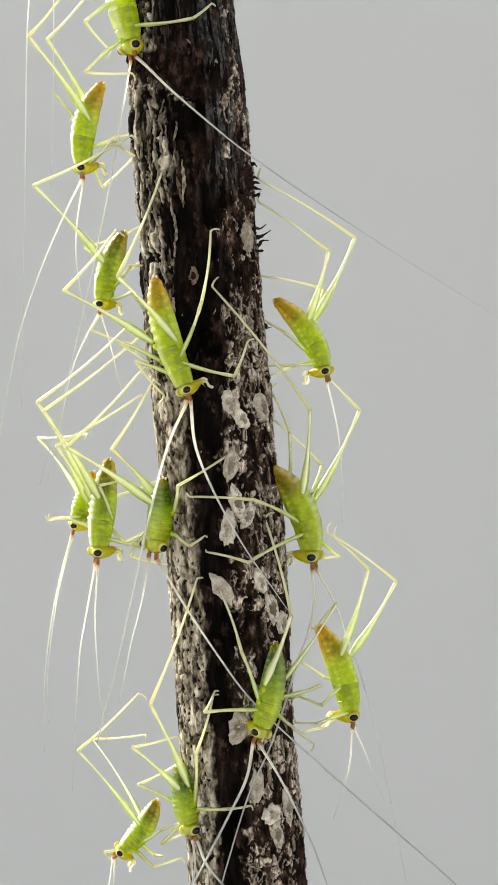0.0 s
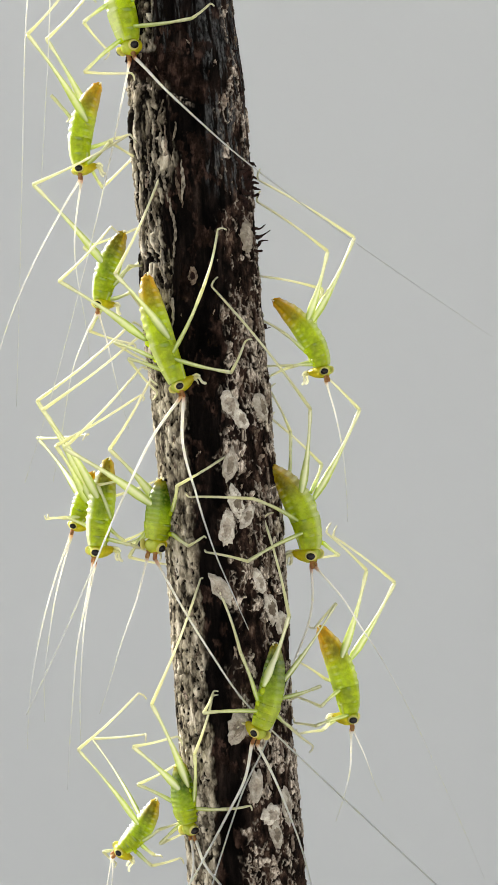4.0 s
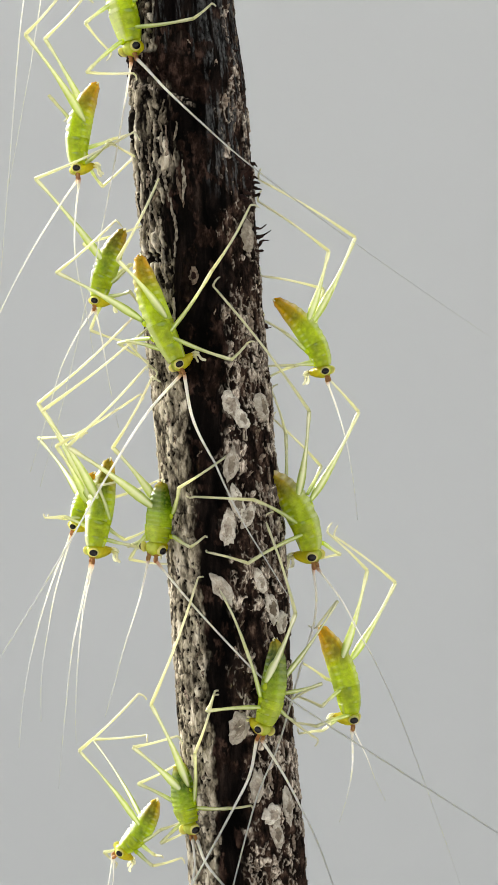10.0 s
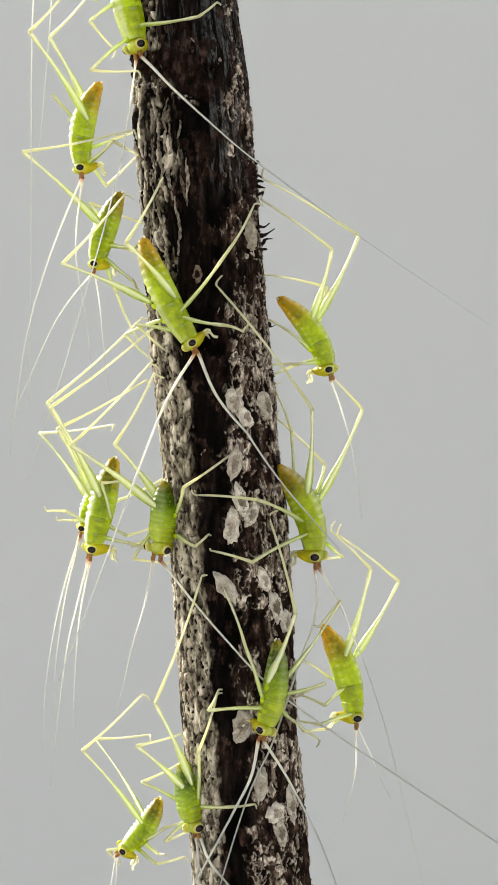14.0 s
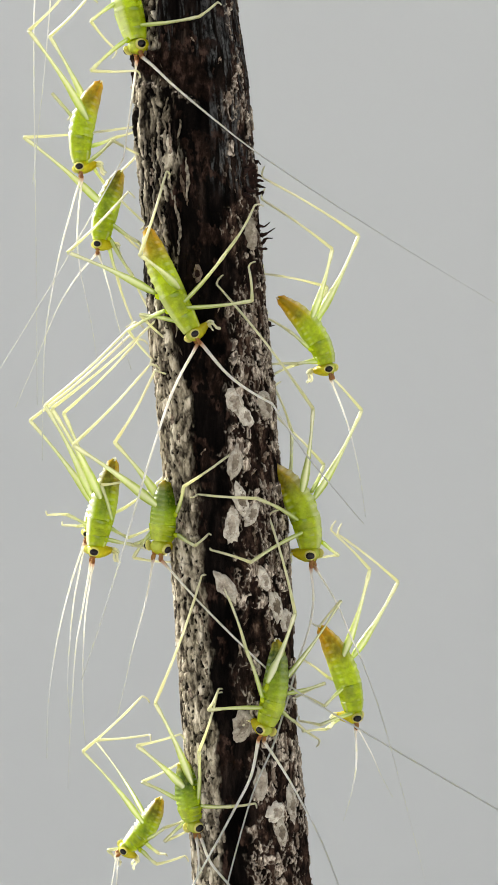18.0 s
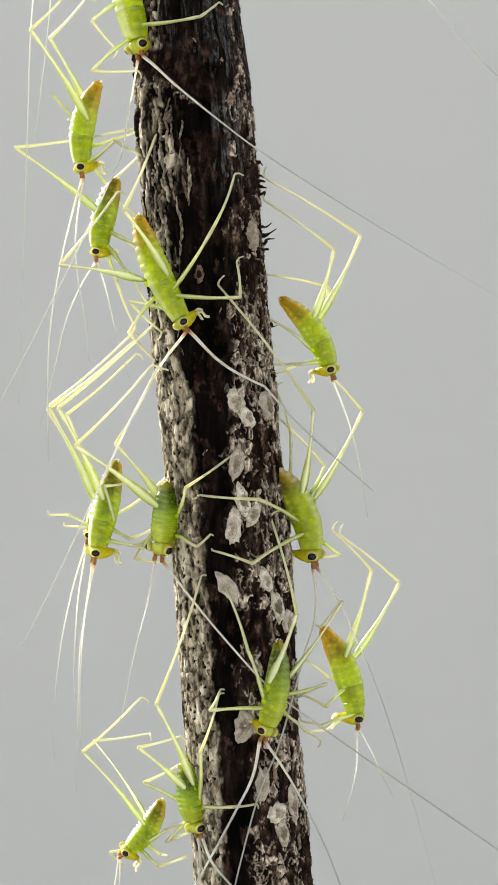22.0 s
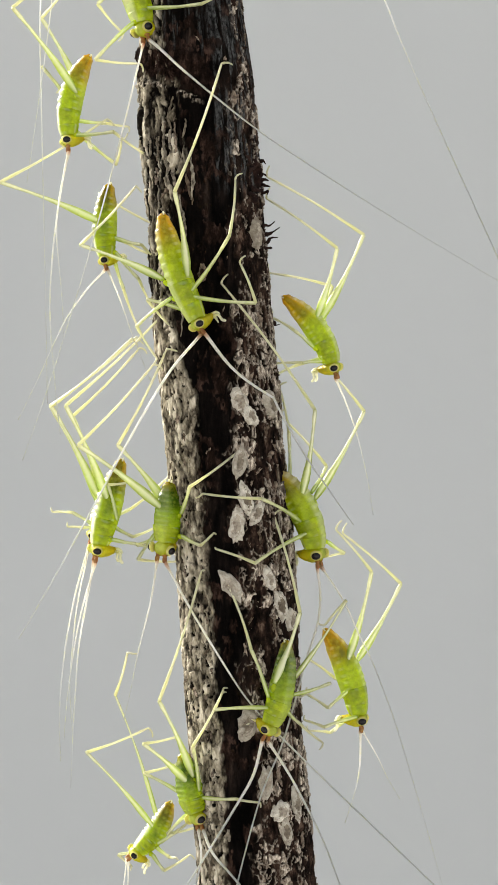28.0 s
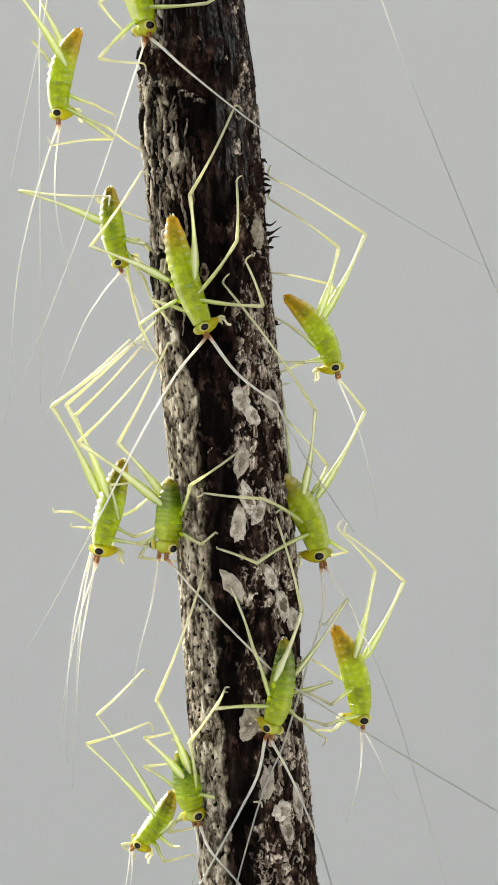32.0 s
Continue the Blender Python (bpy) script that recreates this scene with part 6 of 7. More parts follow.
    stride("D", 3, [
        (0, (3.42, -3.50, 0.36), (4.23, -1.27, 2.61)),
        (3, (3.62, -3.26, 0.40), (4.46, -0.97, 2.58)),
        (7, (3.79, -2.66, -0.21), (4.73, 0.12, 1.23)),
        (10, (3.72, -2.53, -0.52), (4.78, 0.37, 0.58)),
        (11.5, (3.27, -3.36, -0.30), (4.41, -0.30, -0.50)),
        (13, (2.76, -3.75, -0.55), (4.09, -0.81, -1.11)),
        (14, (2.47, -4.30, 0.15), (3.69, -1.29, -0.30)),
        (16, (4.07, -2.59, 0.63), (5.20, -0.08, 2.40)),
        (17, (4.40, -1.64, 0.55), (5.35, 0.96, 2.29)),
        (18, (4.30, -2.20, 1.09), (4.42, -0.03, 3.54)),
        (19, (4.34, -1.14, -0.05), (5.21, 1.79, 1.13)),
        (20, (4.30, -2.03, 0.62), (4.33, 0.30, 2.92)),
        (21.5, (4.20, -2.29, 0.60), (4.29, -0.13, 3.06)),
        (24.5, (4.03, -2.55, 0.37), (3.78, -1.40, 3.43)),
        (25.5, (4.14, -2.28, 0.30), (3.59, -0.86, 3.19)),
        (28, (4.02, -2.67, 0.59), (3.10, -1.35, 3.44)),
        (30, (4.06, -2.60, 0.59), (2.91, -1.61, 3.50)),
        (32, (4.12, -2.52, 0.76), (2.99, -2.02, 3.79))])
    stride("D", 4, [
        (0, (-4.83, 2.10, 3.08), (-2.64, 2.56, 1.62)),
        (3, (-4.66, 2.50, 2.96), (-2.40, 2.56, 1.53)),
        (4.5, (-4.31, 3.13, 2.61), (-2.05, 2.56, 1.29)),
        (5.5, (-3.98, 3.54, 2.25), (-1.84, 2.56, 0.98)),
        (7, (-4.14, 3.43, 2.19), (-2.11, 2.56, 0.66)),
        (8, (-3.87, 3.70, 1.75), (-1.81, 2.56, 0.48)),
        (9, (-4.03, 3.58, 1.66), (-1.98, 2.56, 0.28)),
        (10, (-4.12, 3.51, 1.54), (-2.09, 2.56, 0.07)),
        (11.5, (-4.32, 3.34, 1.33), (-2.54, 2.56, -0.51)),
        (13, (-4.42, 3.23, 1.28), (-2.91, 2.56, -0.83)),
        (14, (-4.41, 3.22, 1.13), (-2.85, 2.56, -0.94)),
        (16.5, (-4.48, 3.06, 0.73), (-3.14, 2.56, -1.54)),
        (17, (-4.40, 3.06, 0.48), (-3.07, 2.56, -1.80)),
        (18, (-4.48, 3.05, 0.71), (-3.11, 2.56, -1.54)),
        (19, (-4.22, 3.13, 0.25), (-2.91, 2.56, -2.02)),
        (20, (-3.94, 3.06, -0.32), (-2.54, 2.56, -2.55)),
        (21.5, (-3.84, 3.11, -0.37), (-2.33, 2.56, -2.51)),
        (23, (-3.79, 2.96, -0.62), (-2.24, 2.56, -2.77)),
        (24.5, (-3.84, 2.89, -0.64), (-2.23, 2.56, -2.75)),
        (25.5, (-4.03, 2.85, -0.48), (-2.66, 2.56, -2.76)),
        (27.5, (-4.30, 2.82, -0.15), (-3.04, 2.56, -2.51)),
        (28, (-4.30, 2.81, -0.15), (-3.00, 2.56, -2.48)),
        (30, (-4.35, 2.73, -0.19), (-3.10, 2.56, -2.56)),
        (32, (-4.45, 2.74, 0.01), (-3.16, 2.56, -2.33))])
    sway("D", 0, [(0, 0.0, 0.0), (3, 4.7, 0.0), (6, 12.2, 0.0), (7.5, 9.4, 0.0), (9, -0.8, 0.0), (11, -0.4, 0.0), (13, -3.5, 0.0), (17, -25.0, 0.0), (19, -29.0, 0.0), (23, -33.0, 0.0), (25, -33.0, 0.0), (28, -30.0, 0.0), (32, -31.0, 0.0)])
    bend("D", [(0, 0.0), (6, 5.0), (7, 3.0), (8, 1.5), (9, 4.0), (11, 11.0), (13, 10.0), (17, 26.0), (19, 33.0), (22, 26.0), (25, 28.0), (28, 33.0), (32, 33.0)])
    sway("D", 1, [(0, 1.5, 0.0), (1, 2.2, 0.0), (3, 9.1, 0.0), (5.5, 20.0, 0.0), (6, 21.5, 0.0), (7, 17.5, 0.0), (8, 19.9, 0.0), (10, 23.8, 0.0), (11, 22.4, 0.0), (12, 23.0, 0.0), (13, 20.0, 0.0), (17, 16.8, 0.0), (19, 12.2, 0.0), (20, 14.5, 0.0), (21, 22.0, 0.0), (23, 20.8, 0.0), (25, 21.8, 0.0), (28, 20.5, 0.0), (31, 17.5, 0.0), (32, 17.0, 0.0)])
    sway("E", 0, [(0, 0.0, 0.0), (6, -4.0, 0.0), (9, -6.0, 0.0), (13, -6.0, 0.0), (19, -8.0, 0.0), (23, -8.0, 0.0), (28, -9.0, 0.0), (32, -10.0, 0.0)])
    carry("F", [(0, 0.00, 0.00, -0.0), (3, 0.01, 0.09, -0.4), (6, -0.01, 0.05, -0.6), (9, -0.02, -0.01, -5.0), (11.5, -0.01, -0.04, -2.5), (13, 0.08, -0.15, 0.4), (14, -0.01, -0.10, 1.2), (17, -0.36, -0.07, 1.0), (19, -0.33, -0.01, 0.2), (23, -0.37, -0.08, -1.6), (25, -0.38, -0.12, -1.7), (28, -0.34, -0.12, -4.5), (30, -0.33, -0.13, -4.4), (32, -0.23, -0.17, -6.8)])
    stride("F", 0, [
        (0, (-0.13, -2.67, 9.70), (-6.83, -3.14, 18.11)),
        (3, (0.02, -2.69, 9.68), (-6.70, -3.14, 18.08)),
        (6, (0.02, -2.68, 9.68), (-6.62, -3.14, 18.14)),
        (9, (0.62, -2.62, 9.61), (-5.21, -3.14, 18.64)),
        (11.5, (0.21, -2.64, 9.68), (-6.03, -3.14, 18.43)),
        (13, (-0.42, -2.61, 9.74), (-7.04, -3.14, 18.21)),
        (14, (-0.42, -2.65, 9.72), (-7.20, -3.14, 18.07)),
        (17, (-0.05, -2.74, 9.67), (-6.77, -3.14, 18.07)),
        (19, (0.10, -2.74, 9.65), (-6.56, -3.14, 18.10)),
        (23, (0.33, -2.71, 9.63), (-5.95, -3.14, 18.36)),
        (25, (0.31, -2.70, 9.64), (-5.89, -3.14, 18.42)),
        (28, (0.69, -2.66, 9.58), (-5.02, -3.14, 18.69)),
        (30, (0.65, -2.66, 9.59), (-5.08, -3.14, 18.69)),
        (32, (0.88, -2.60, 9.56), (-4.38, -3.14, 18.93))])
    stride("F", 1, [
        (0, (3.58, 1.86, 9.75), (-0.00, 2.00, 13.26)),
        (3, (3.69, 1.86, 9.69), (0.09, 2.00, 13.17)),
        (6, (3.71, 1.86, 9.68), (0.15, 2.00, 13.21)),
        (9, (4.32, 1.84, 9.31), (1.17, 2.00, 13.22)),
        (11.5, (3.93, 1.85, 9.56), (0.58, 2.00, 13.29)),
        (13, (3.36, 1.85, 9.86), (-0.18, 2.00, 13.41)),
        (14, (3.33, 1.86, 9.87), (-0.27, 2.00, 13.36)),
        (17, (3.62, 1.87, 9.72), (0.14, 2.00, 13.33)),
        (19, (3.75, 1.86, 9.65), (0.28, 2.00, 13.27)),
        (23, (4.00, 1.86, 9.51), (0.74, 2.00, 13.33)),
        (25, (4.00, 1.86, 9.51), (0.78, 2.00, 13.36)),
        (28, (4.37, 1.84, 9.28), (1.40, 2.00, 13.32)),
        (30, (4.34, 1.84, 9.30), (1.35, 2.00, 13.33)),
        (32, (4.59, 1.83, 9.13), (1.82, 2.00, 13.31))])
    stride("F", 2, [
        (0, (-3.97, -5.24, 3.60), (-8.12, -2.77, 3.73)),
        (3, (-3.95, -5.24, 3.63), (-8.10, -2.77, 3.71)),
        (6, (-3.93, -5.26, 3.64), (-8.06, -2.77, 3.77)),
        (9, (-3.66, -5.30, 3.95), (-7.74, -2.77, 4.43)),
        (11.5, (-3.82, -5.27, 3.78), (-7.94, -2.77, 4.12)),
        (13, (-4.06, -5.19, 3.57), (-8.23, -2.77, 3.82)),
        (14, (-4.03, -5.23, 3.51), (-8.18, -2.77, 3.67)),
        (17, (-3.77, -5.40, 3.52), (-7.82, -2.77, 3.67)),
        (19, (-3.74, -5.40, 3.58), (-7.79, -2.77, 3.72)),
        (23, (-3.61, -5.43, 3.69), (-7.63, -2.77, 4.03)),
        (25, (-3.60, -5.44, 3.70), (-7.61, -2.77, 4.09)),
        (28, (-3.46, -5.44, 3.89), (-7.44, -2.77, 4.46)),
        (30, (-3.48, -5.43, 3.88), (-7.47, -2.77, 4.45)),
        (32, (-3.39, -5.41, 4.04), (-7.36, -2.77, 4.81))])
    stride("F", 3, [
        (0, (0.88, 1.96, 5.84), (-2.66, 2.20, 9.15)),
        (3, (0.97, 1.96, 5.80), (-2.60, 2.20, 9.08)),
        (6, (0.97, 1.96, 5.80), (-2.55, 2.20, 9.13)),
        (9, (1.31, 1.89, 5.67), (-1.84, 2.20, 9.35)),
        (11.5, (1.08, 1.92, 5.78), (-2.26, 2.20, 9.30)),
        (13, (0.69, 1.93, 5.92), (-2.81, 2.20, 9.28)),
        (14, (0.71, 1.96, 5.90), (-2.84, 2.20, 9.19)),
        (17, (0.99, 2.00, 5.76), (-2.45, 2.20, 9.18)),
        (19, (1.07, 1.99, 5.73), (-2.36, 2.20, 9.15)),
        (23, (1.21, 1.97, 5.68), (-2.03, 2.20, 9.29)),
        (25, (1.20, 1.96, 5.69), (-2.00, 2.20, 9.34)),
        (28, (1.39, 1.91, 5.60), (-1.58, 2.20, 9.43)),
        (30, (1.37, 1.91, 5.61), (-1.62, 2.20, 9.43)),
        (32, (1.47, 1.87, 5.57), (-1.31, 2.20, 9.54))])
    stride("F", 4, [
        (0, (-4.36, -4.28, -0.67), (-7.22, -3.00, -0.05)),
        (3, (-4.36, -4.29, -0.64), (-7.23, -3.00, -0.08)),
        (6, (-4.36, -4.30, -0.64), (-7.21, -3.00, -0.02)),
        (9, (-4.43, -4.35, -0.32), (-7.18, -3.00, 0.59)),
        (11.5, (-4.40, -4.31, -0.50), (-7.20, -3.00, 0.30)),
        (13, (-4.43, -4.21, -0.66), (-7.30, -3.00, 0.05)),
        (14, (-4.34, -4.26, -0.75), (-7.21, -3.00, -0.10)),
        (17, (-4.11, -4.45, -0.84), (-6.86, -3.00, -0.10)),
        (19, (-4.13, -4.46, -0.78), (-6.88, -3.00, -0.06)),
        (23, (-4.16, -4.49, -0.67), (-6.84, -3.00, 0.22)),
        (25, (-4.16, -4.48, -0.66), (-6.83, -3.00, 0.28)),
        (28, (-4.24, -4.50, -0.46), (-6.85, -3.00, 0.62)),
        (30, (-4.25, -4.49, -0.46), (-6.87, -3.00, 0.61)),
        (32, (-4.35, -4.46, -0.26), (-6.92, -3.00, 0.95))])
    stride("F", 6, [
        (0, (-1.42, 1.76, 8.18), (-2.79, 1.80, 11.24)),
        (3, (-1.24, 1.80, 8.16), (-2.71, 1.80, 11.17)),
        (6, (-1.27, 1.78, 8.17), (-2.66, 1.80, 11.22)),
        (9, (-1.02, 1.61, 8.18), (-1.78, 1.80, 11.44)),
        (11.5, (-1.29, 1.65, 8.19), (-2.29, 1.80, 11.39)),
        (13, (-1.84, 1.60, 8.21), (-2.95, 1.80, 11.36)),
        (14, (-1.72, 1.70, 8.19), (-3.01, 1.80, 11.28)),
        (17, (-1.38, 1.87, 8.15), (-2.62, 1.80, 11.26)),
        (19, (-1.23, 1.88, 8.14), (-2.50, 1.80, 11.24)),
        (23, (-1.17, 1.76, 8.16), (-2.10, 1.80, 11.38)),
        (25, (-1.23, 1.71, 8.18), (-2.06, 1.80, 11.43)),
        (28, (-1.12, 1.55, 8.20), (-1.54, 1.80, 11.52)),
        (30, (-1.17, 1.54, 8.21), (-1.58, 1.80, 11.53)),
        (32, (-1.17, 1.39, 8.23), (-1.19, 1.79, 11.56))])
    sway("F", 0, [(0, 0.0, 0.0), (9, 3.0, 0.0), (17, -2.0, 0.0), (32, 5.8, 0.0)])
    sway("F", 1, [(0, 4.0, 0.0), (0.7, -6.0, 0.0), (1.5, -13.0, 0.0), (3, -10.0, 0.0), (6, -8.0, 0.0), (7.5, -7.0, 0.0), (9, -1.0, 0.0), (13, 0.6, 0.0), (19, -0.2, 0.0), (23, 1.1, 0.0), (28, 3.5, 0.0), (32, 5.8, 0.0)])
    carry("G", [(0, 0.00, 0.00, -0.0), (3, 0.03, -0.15, 1.1), (9, 0.02, -0.19, 1.4), (13, 0.01, -0.18, 1.0), (19, -0.03, -0.22, -1.1), (25, -0.05, -0.28, -0.2), (28, -0.03, -0.49, -0.9), (32, 0.04, -0.46, 3.3)])
    stride("G", 0, [
        (0, (1.29, -1.12, 10.02), (-1.59, -0.60, 12.53)),
        (3, (0.99, -1.11, 10.11), (-1.86, -0.60, 12.64)),
        (9, (0.92, -1.10, 10.13), (-1.91, -0.60, 12.68)),
        (13, (0.99, -1.10, 10.11), (-1.82, -0.60, 12.68)),
        (19, (1.32, -1.09, 10.01), (-1.31, -0.60, 12.78)),
        (25, (1.15, -1.09, 10.07), (-1.50, -0.60, 12.82)),
        (28, (1.08, -1.05, 10.09), (-1.35, -0.60, 13.04)),
        (32, (0.40, -1.07, 10.24), (-2.36, -0.60, 12.88))])
    stride("G", 1, [
        (0, (3.43, 1.12, 8.96), (-1.05, 0.60, 12.23)),
        (3, (3.18, 1.12, 9.11), (-1.32, 0.60, 12.35)),
        (9, (3.12, 1.12, 9.15), (-1.37, 0.60, 12.39)),
        (13, (3.19, 1.12, 9.11), (-1.28, 0.60, 12.39)),
        (19, (3.48, 1.11, 8.93), (-0.78, 0.60, 12.46)),
        (25, (3.34, 1.11, 9.02), (-0.96, 0.60, 12.51)),
        (28, (3.31, 1.09, 9.04), (-0.82, 0.60, 12.73)),
        (32, (2.69, 1.10, 9.37), (-1.80, 0.60, 12.61))])
    stride("G", 2, [
        (0, (-2.01, -1.22, 0.43), (-3.75, -0.80, 1.00)),
        (3, (-2.06, -1.18, 0.47), (-3.80, -0.80, 1.07)),
        (9, (-2.07, -1.18, 0.47), (-3.79, -0.80, 1.10)),
        (13, (-2.06, -1.18, 0.47), (-3.78, -0.80, 1.12)),
        (19, (-2.06, -1.22, 0.48), (-3.69, -0.80, 1.29)),
        (25, (-2.06, -1.20, 0.47), (-3.70, -0.80, 1.29)),
        (28, (-2.14, -1.18, 0.57), (-3.70, -0.80, 1.55)),
        (32, (-2.15, -1.12, 0.54), (-3.86, -0.80, 1.25))])
    stride("G", 3, [
        (0, (-1.71, 1.12, 2.09), (-3.54, 0.60, 3.29)),
        (3, (-1.75, 0.90, 2.17), (-3.64, 0.60, 3.36)),
        (9, (-1.75, 0.86, 2.20), (-3.64, 0.60, 3.39)),
        (13, (-1.74, 0.90, 2.19), (-3.62, 0.60, 3.41)),
        (19, (-1.70, 1.02, 2.20), (-3.45, 0.60, 3.57)),
        (25, (-1.72, 0.94, 2.23), (-3.49, 0.60, 3.58)),
        (28, (-1.63, 0.63, 2.48), (-3.45, 0.60, 3.82)),
        (32, (-1.72, 0.63, 2.33), (-3.66, 0.60, 3.47))])
    stride("G", 4, [
        (0, (-2.41, -1.32, -0.86), (-3.83, -1.00, -0.84)),
        (3, (-2.42, -1.28, -0.88), (-3.85, -1.00, -0.77)),
        (9, (-2.41, -1.29, -0.90), (-3.83, -1.00, -0.74)),
        (13, (-2.42, -1.30, -0.88), (-3.83, -1.00, -0.72)),
        (19, (-2.42, -1.33, -0.82), (-3.81, -1.00, -0.55)),
        (25, (-2.41, -1.34, -0.87), (-3.79, -1.00, -0.54)),
        (28, (-2.46, -1.27, -0.76), (-3.81, -1.00, -0.29)),
        (32, (-2.44, -1.23, -0.89), (-3.84, -1.00, -0.59))])
    stride("G", 5, [
        (0, (-1.91, 1.12, -1.55), (-3.54, 0.60, -1.87)),
        (3, (-1.89, 1.12, -1.59), (-3.54, 0.60, -1.79)),
        (9, (-1.87, 1.13, -1.61), (-3.52, 0.60, -1.76)),
        (13, (-1.87, 1.14, -1.59), (-3.53, 0.60, -1.75)),
        (19, (-1.90, 1.17, -1.55), (-3.54, 0.60, -1.58)),
        (25, (-1.86, 1.18, -1.59), (-3.50, 0.60, -1.57)),
        (28, (-1.90, 1.15, -1.55), (-3.54, 0.60, -1.32)),
        (32, (-1.83, 1.12, -1.65), (-3.50, 0.60, -1.60))])
    sway("G", 0, [(0, 0.0, 0.0), (9, -5.4, 0.0), (19, -2.9, 0.0), (28, -1.1, 0.0), (32, -5.3, 0.0)])
    sway("G", 1, [(0, 0.0, 0.0), (13, -3.0, 0.0), (23, -3.5, 0.0), (32, -7.3, 0.0)])
    carry("H", [(0, 0.00, 0.00, -0.0), (3, -0.02, -0.07, 0.5), (5.5, 0.06, -0.00, 0.2), (7, 0.20, 0.17, -1.2), (9, 0.21, 0.21, -2.1), (13, 0.06, 0.07, -2.3), (19, 0.04, 0.01, -2.1), (25, 0.01, 0.02, -2.5), (28, 0.03, -0.05, 0.9), (32, 0.06, 0.02, -2.1)])
    stride("H", 0, [
        (0, (2.04, -0.31, 7.50), (0.26, 1.90, 13.98)),
        (3, (1.89, -0.27, 7.55), (0.15, 1.90, 14.06)),
        (5.5, (1.99, -0.30, 7.52), (0.15, 1.90, 13.99)),
        (7, (2.30, -0.37, 7.39), (0.35, 1.90, 13.81)),
        (9, (2.42, -0.38, 7.34), (0.54, 1.90, 13.76)),
        (13, (2.34, -0.33, 7.37), (0.75, 1.90, 13.90)),
        (19, (2.26, -0.30, 7.41), (0.74, 1.90, 13.96)),
        (25, (2.32, -0.31, 7.38), (0.85, 1.90, 13.94)),
        (28, (1.87, -0.28, 7.56), (0.02, 1.90, 14.03)),
        (32, (2.26, -0.30, 7.41), (0.70, 1.90, 13.95))])
    stride("H", 1, [
        (0, (5.28, 2.46, 8.08), (3.86, 3.28, 6.27)),
        (3, (5.23, 2.37, 8.15), (3.82, 3.28, 6.37)),
        (5.5, (5.24, 2.53, 8.09), (3.78, 3.28, 6.28)),
        (7, (5.33, 2.89, 7.87), (3.79, 3.28, 6.02)),
        (9, (5.43, 2.95, 7.76), (3.87, 3.28, 5.92)),
        (13, (5.56, 2.57, 7.82), (4.05, 3.28, 6.04)),
        (19, (5.56, 2.47, 7.86), (4.05, 3.28, 6.11)),
        (25, (5.61, 2.46, 7.83), (4.11, 3.28, 6.07)),
        (28, (5.17, 2.45, 8.17), (3.74, 3.28, 6.37)),
        (32, (5.54, 2.51, 7.86), (4.03, 3.28, 6.11))])
    stride("H", 2, [
        (0, (-1.33, -0.48, 5.03), (-2.88, 0.70, 9.25)),
        (3, (-1.37, -0.19, 5.00), (-2.94, 0.69, 9.28)),
        (5.5, (-1.36, -0.36, 5.02), (-2.97, 0.70, 9.24)),
        (7, (-1.14, -0.74, 5.09), (-2.89, 0.70, 9.14)),
        (9, (-1.03, -0.81, 5.11), (-2.77, 0.70, 9.15)),
        (13, (-1.10, -0.67, 5.10), (-2.57, 0.70, 9.29)),
        (19, (-1.14, -0.50, 5.09), (-2.57, 0.70, 9.35)),
        (25, (-1.10, -0.59, 5.11), (-2.49, 0.70, 9.35)),
        (28, (-1.41, -0.18, 4.99), (-3.04, 0.69, 9.24)),
        (32, (-1.15, -0.51, 5.09), (-2.61, 0.70, 9.33))])
    stride("H", 3, [
        (0, (4.19, 2.66, 2.33), (2.14, 3.68, 1.15)),
        (3, (4.20, 2.63, 2.39), (2.14, 3.68, 1.25)),
        (5.5, (4.16, 2.71, 2.32), (2.07, 3.68, 1.16)),
        (7, (4.09, 2.83, 2.12), (1.96, 3.68, 0.94)),
        (9, (4.09, 2.83, 2.04), (1.96, 3.68, 0.87)),
        (13, (4.21, 2.68, 2.13), (2.12, 3.68, 1.00)),
        (19, (4.23, 2.65, 2.16), (2.14, 3.68, 1.07)),
        (25, (4.25, 2.63, 2.14), (2.17, 3.68, 1.04)),
        (28, (4.16, 2.69, 2.39), (2.09, 3.68, 1.23)),
        (32, (4.22, 2.66, 2.16), (2.12, 3.68, 1.06))])
    stride("H", 4, [
        (0, (-3.86, -0.36, 0.93), (-3.19, 0.93, 2.15)),
        (3, (-3.85, -0.32, 0.93), (-3.20, 0.93, 2.20)),
        (5.5, (-3.86, -0.38, 0.90), (-3.26, 0.93, 2.14)),
        (7, (-3.86, -0.49, 0.90), (-3.35, 0.93, 2.05)),
        (9, (-3.86, -0.51, 0.95), (-3.33, 0.93, 2.06)),
        (13, (-3.86, -0.40, 1.04), (-3.17, 0.93, 2.21)),
        (19, (-3.86, -0.36, 1.06), (-3.15, 0.93, 2.26)),
        (25, (-3.86, -0.36, 1.09), (-3.11, 0.93, 2.27)),
        (28, (-3.85, -0.35, 0.88), (-3.26, 0.93, 2.15)),
        (32, (-3.86, -0.37, 1.05), (-3.17, 0.93, 2.25))])
    sway("H", 0, [(0, 0.0, 0.0), (6, 1.3, 0.0), (9, 3.1, 0.0), (13, 3.3, 0.0), (23, 3.3, 0.0), (32, 3.1, 0.0)])
    sway("H", 1, [(0, 0.0, 0.0), (6, 5.3, 0.0), (9, 2.1, 0.0), (13, 1.3, 0.0), (19, 0.1, 0.0), (23, 0.3, 0.0), (28, -1.9, 0.0), (32, 5.1, 0.0)])
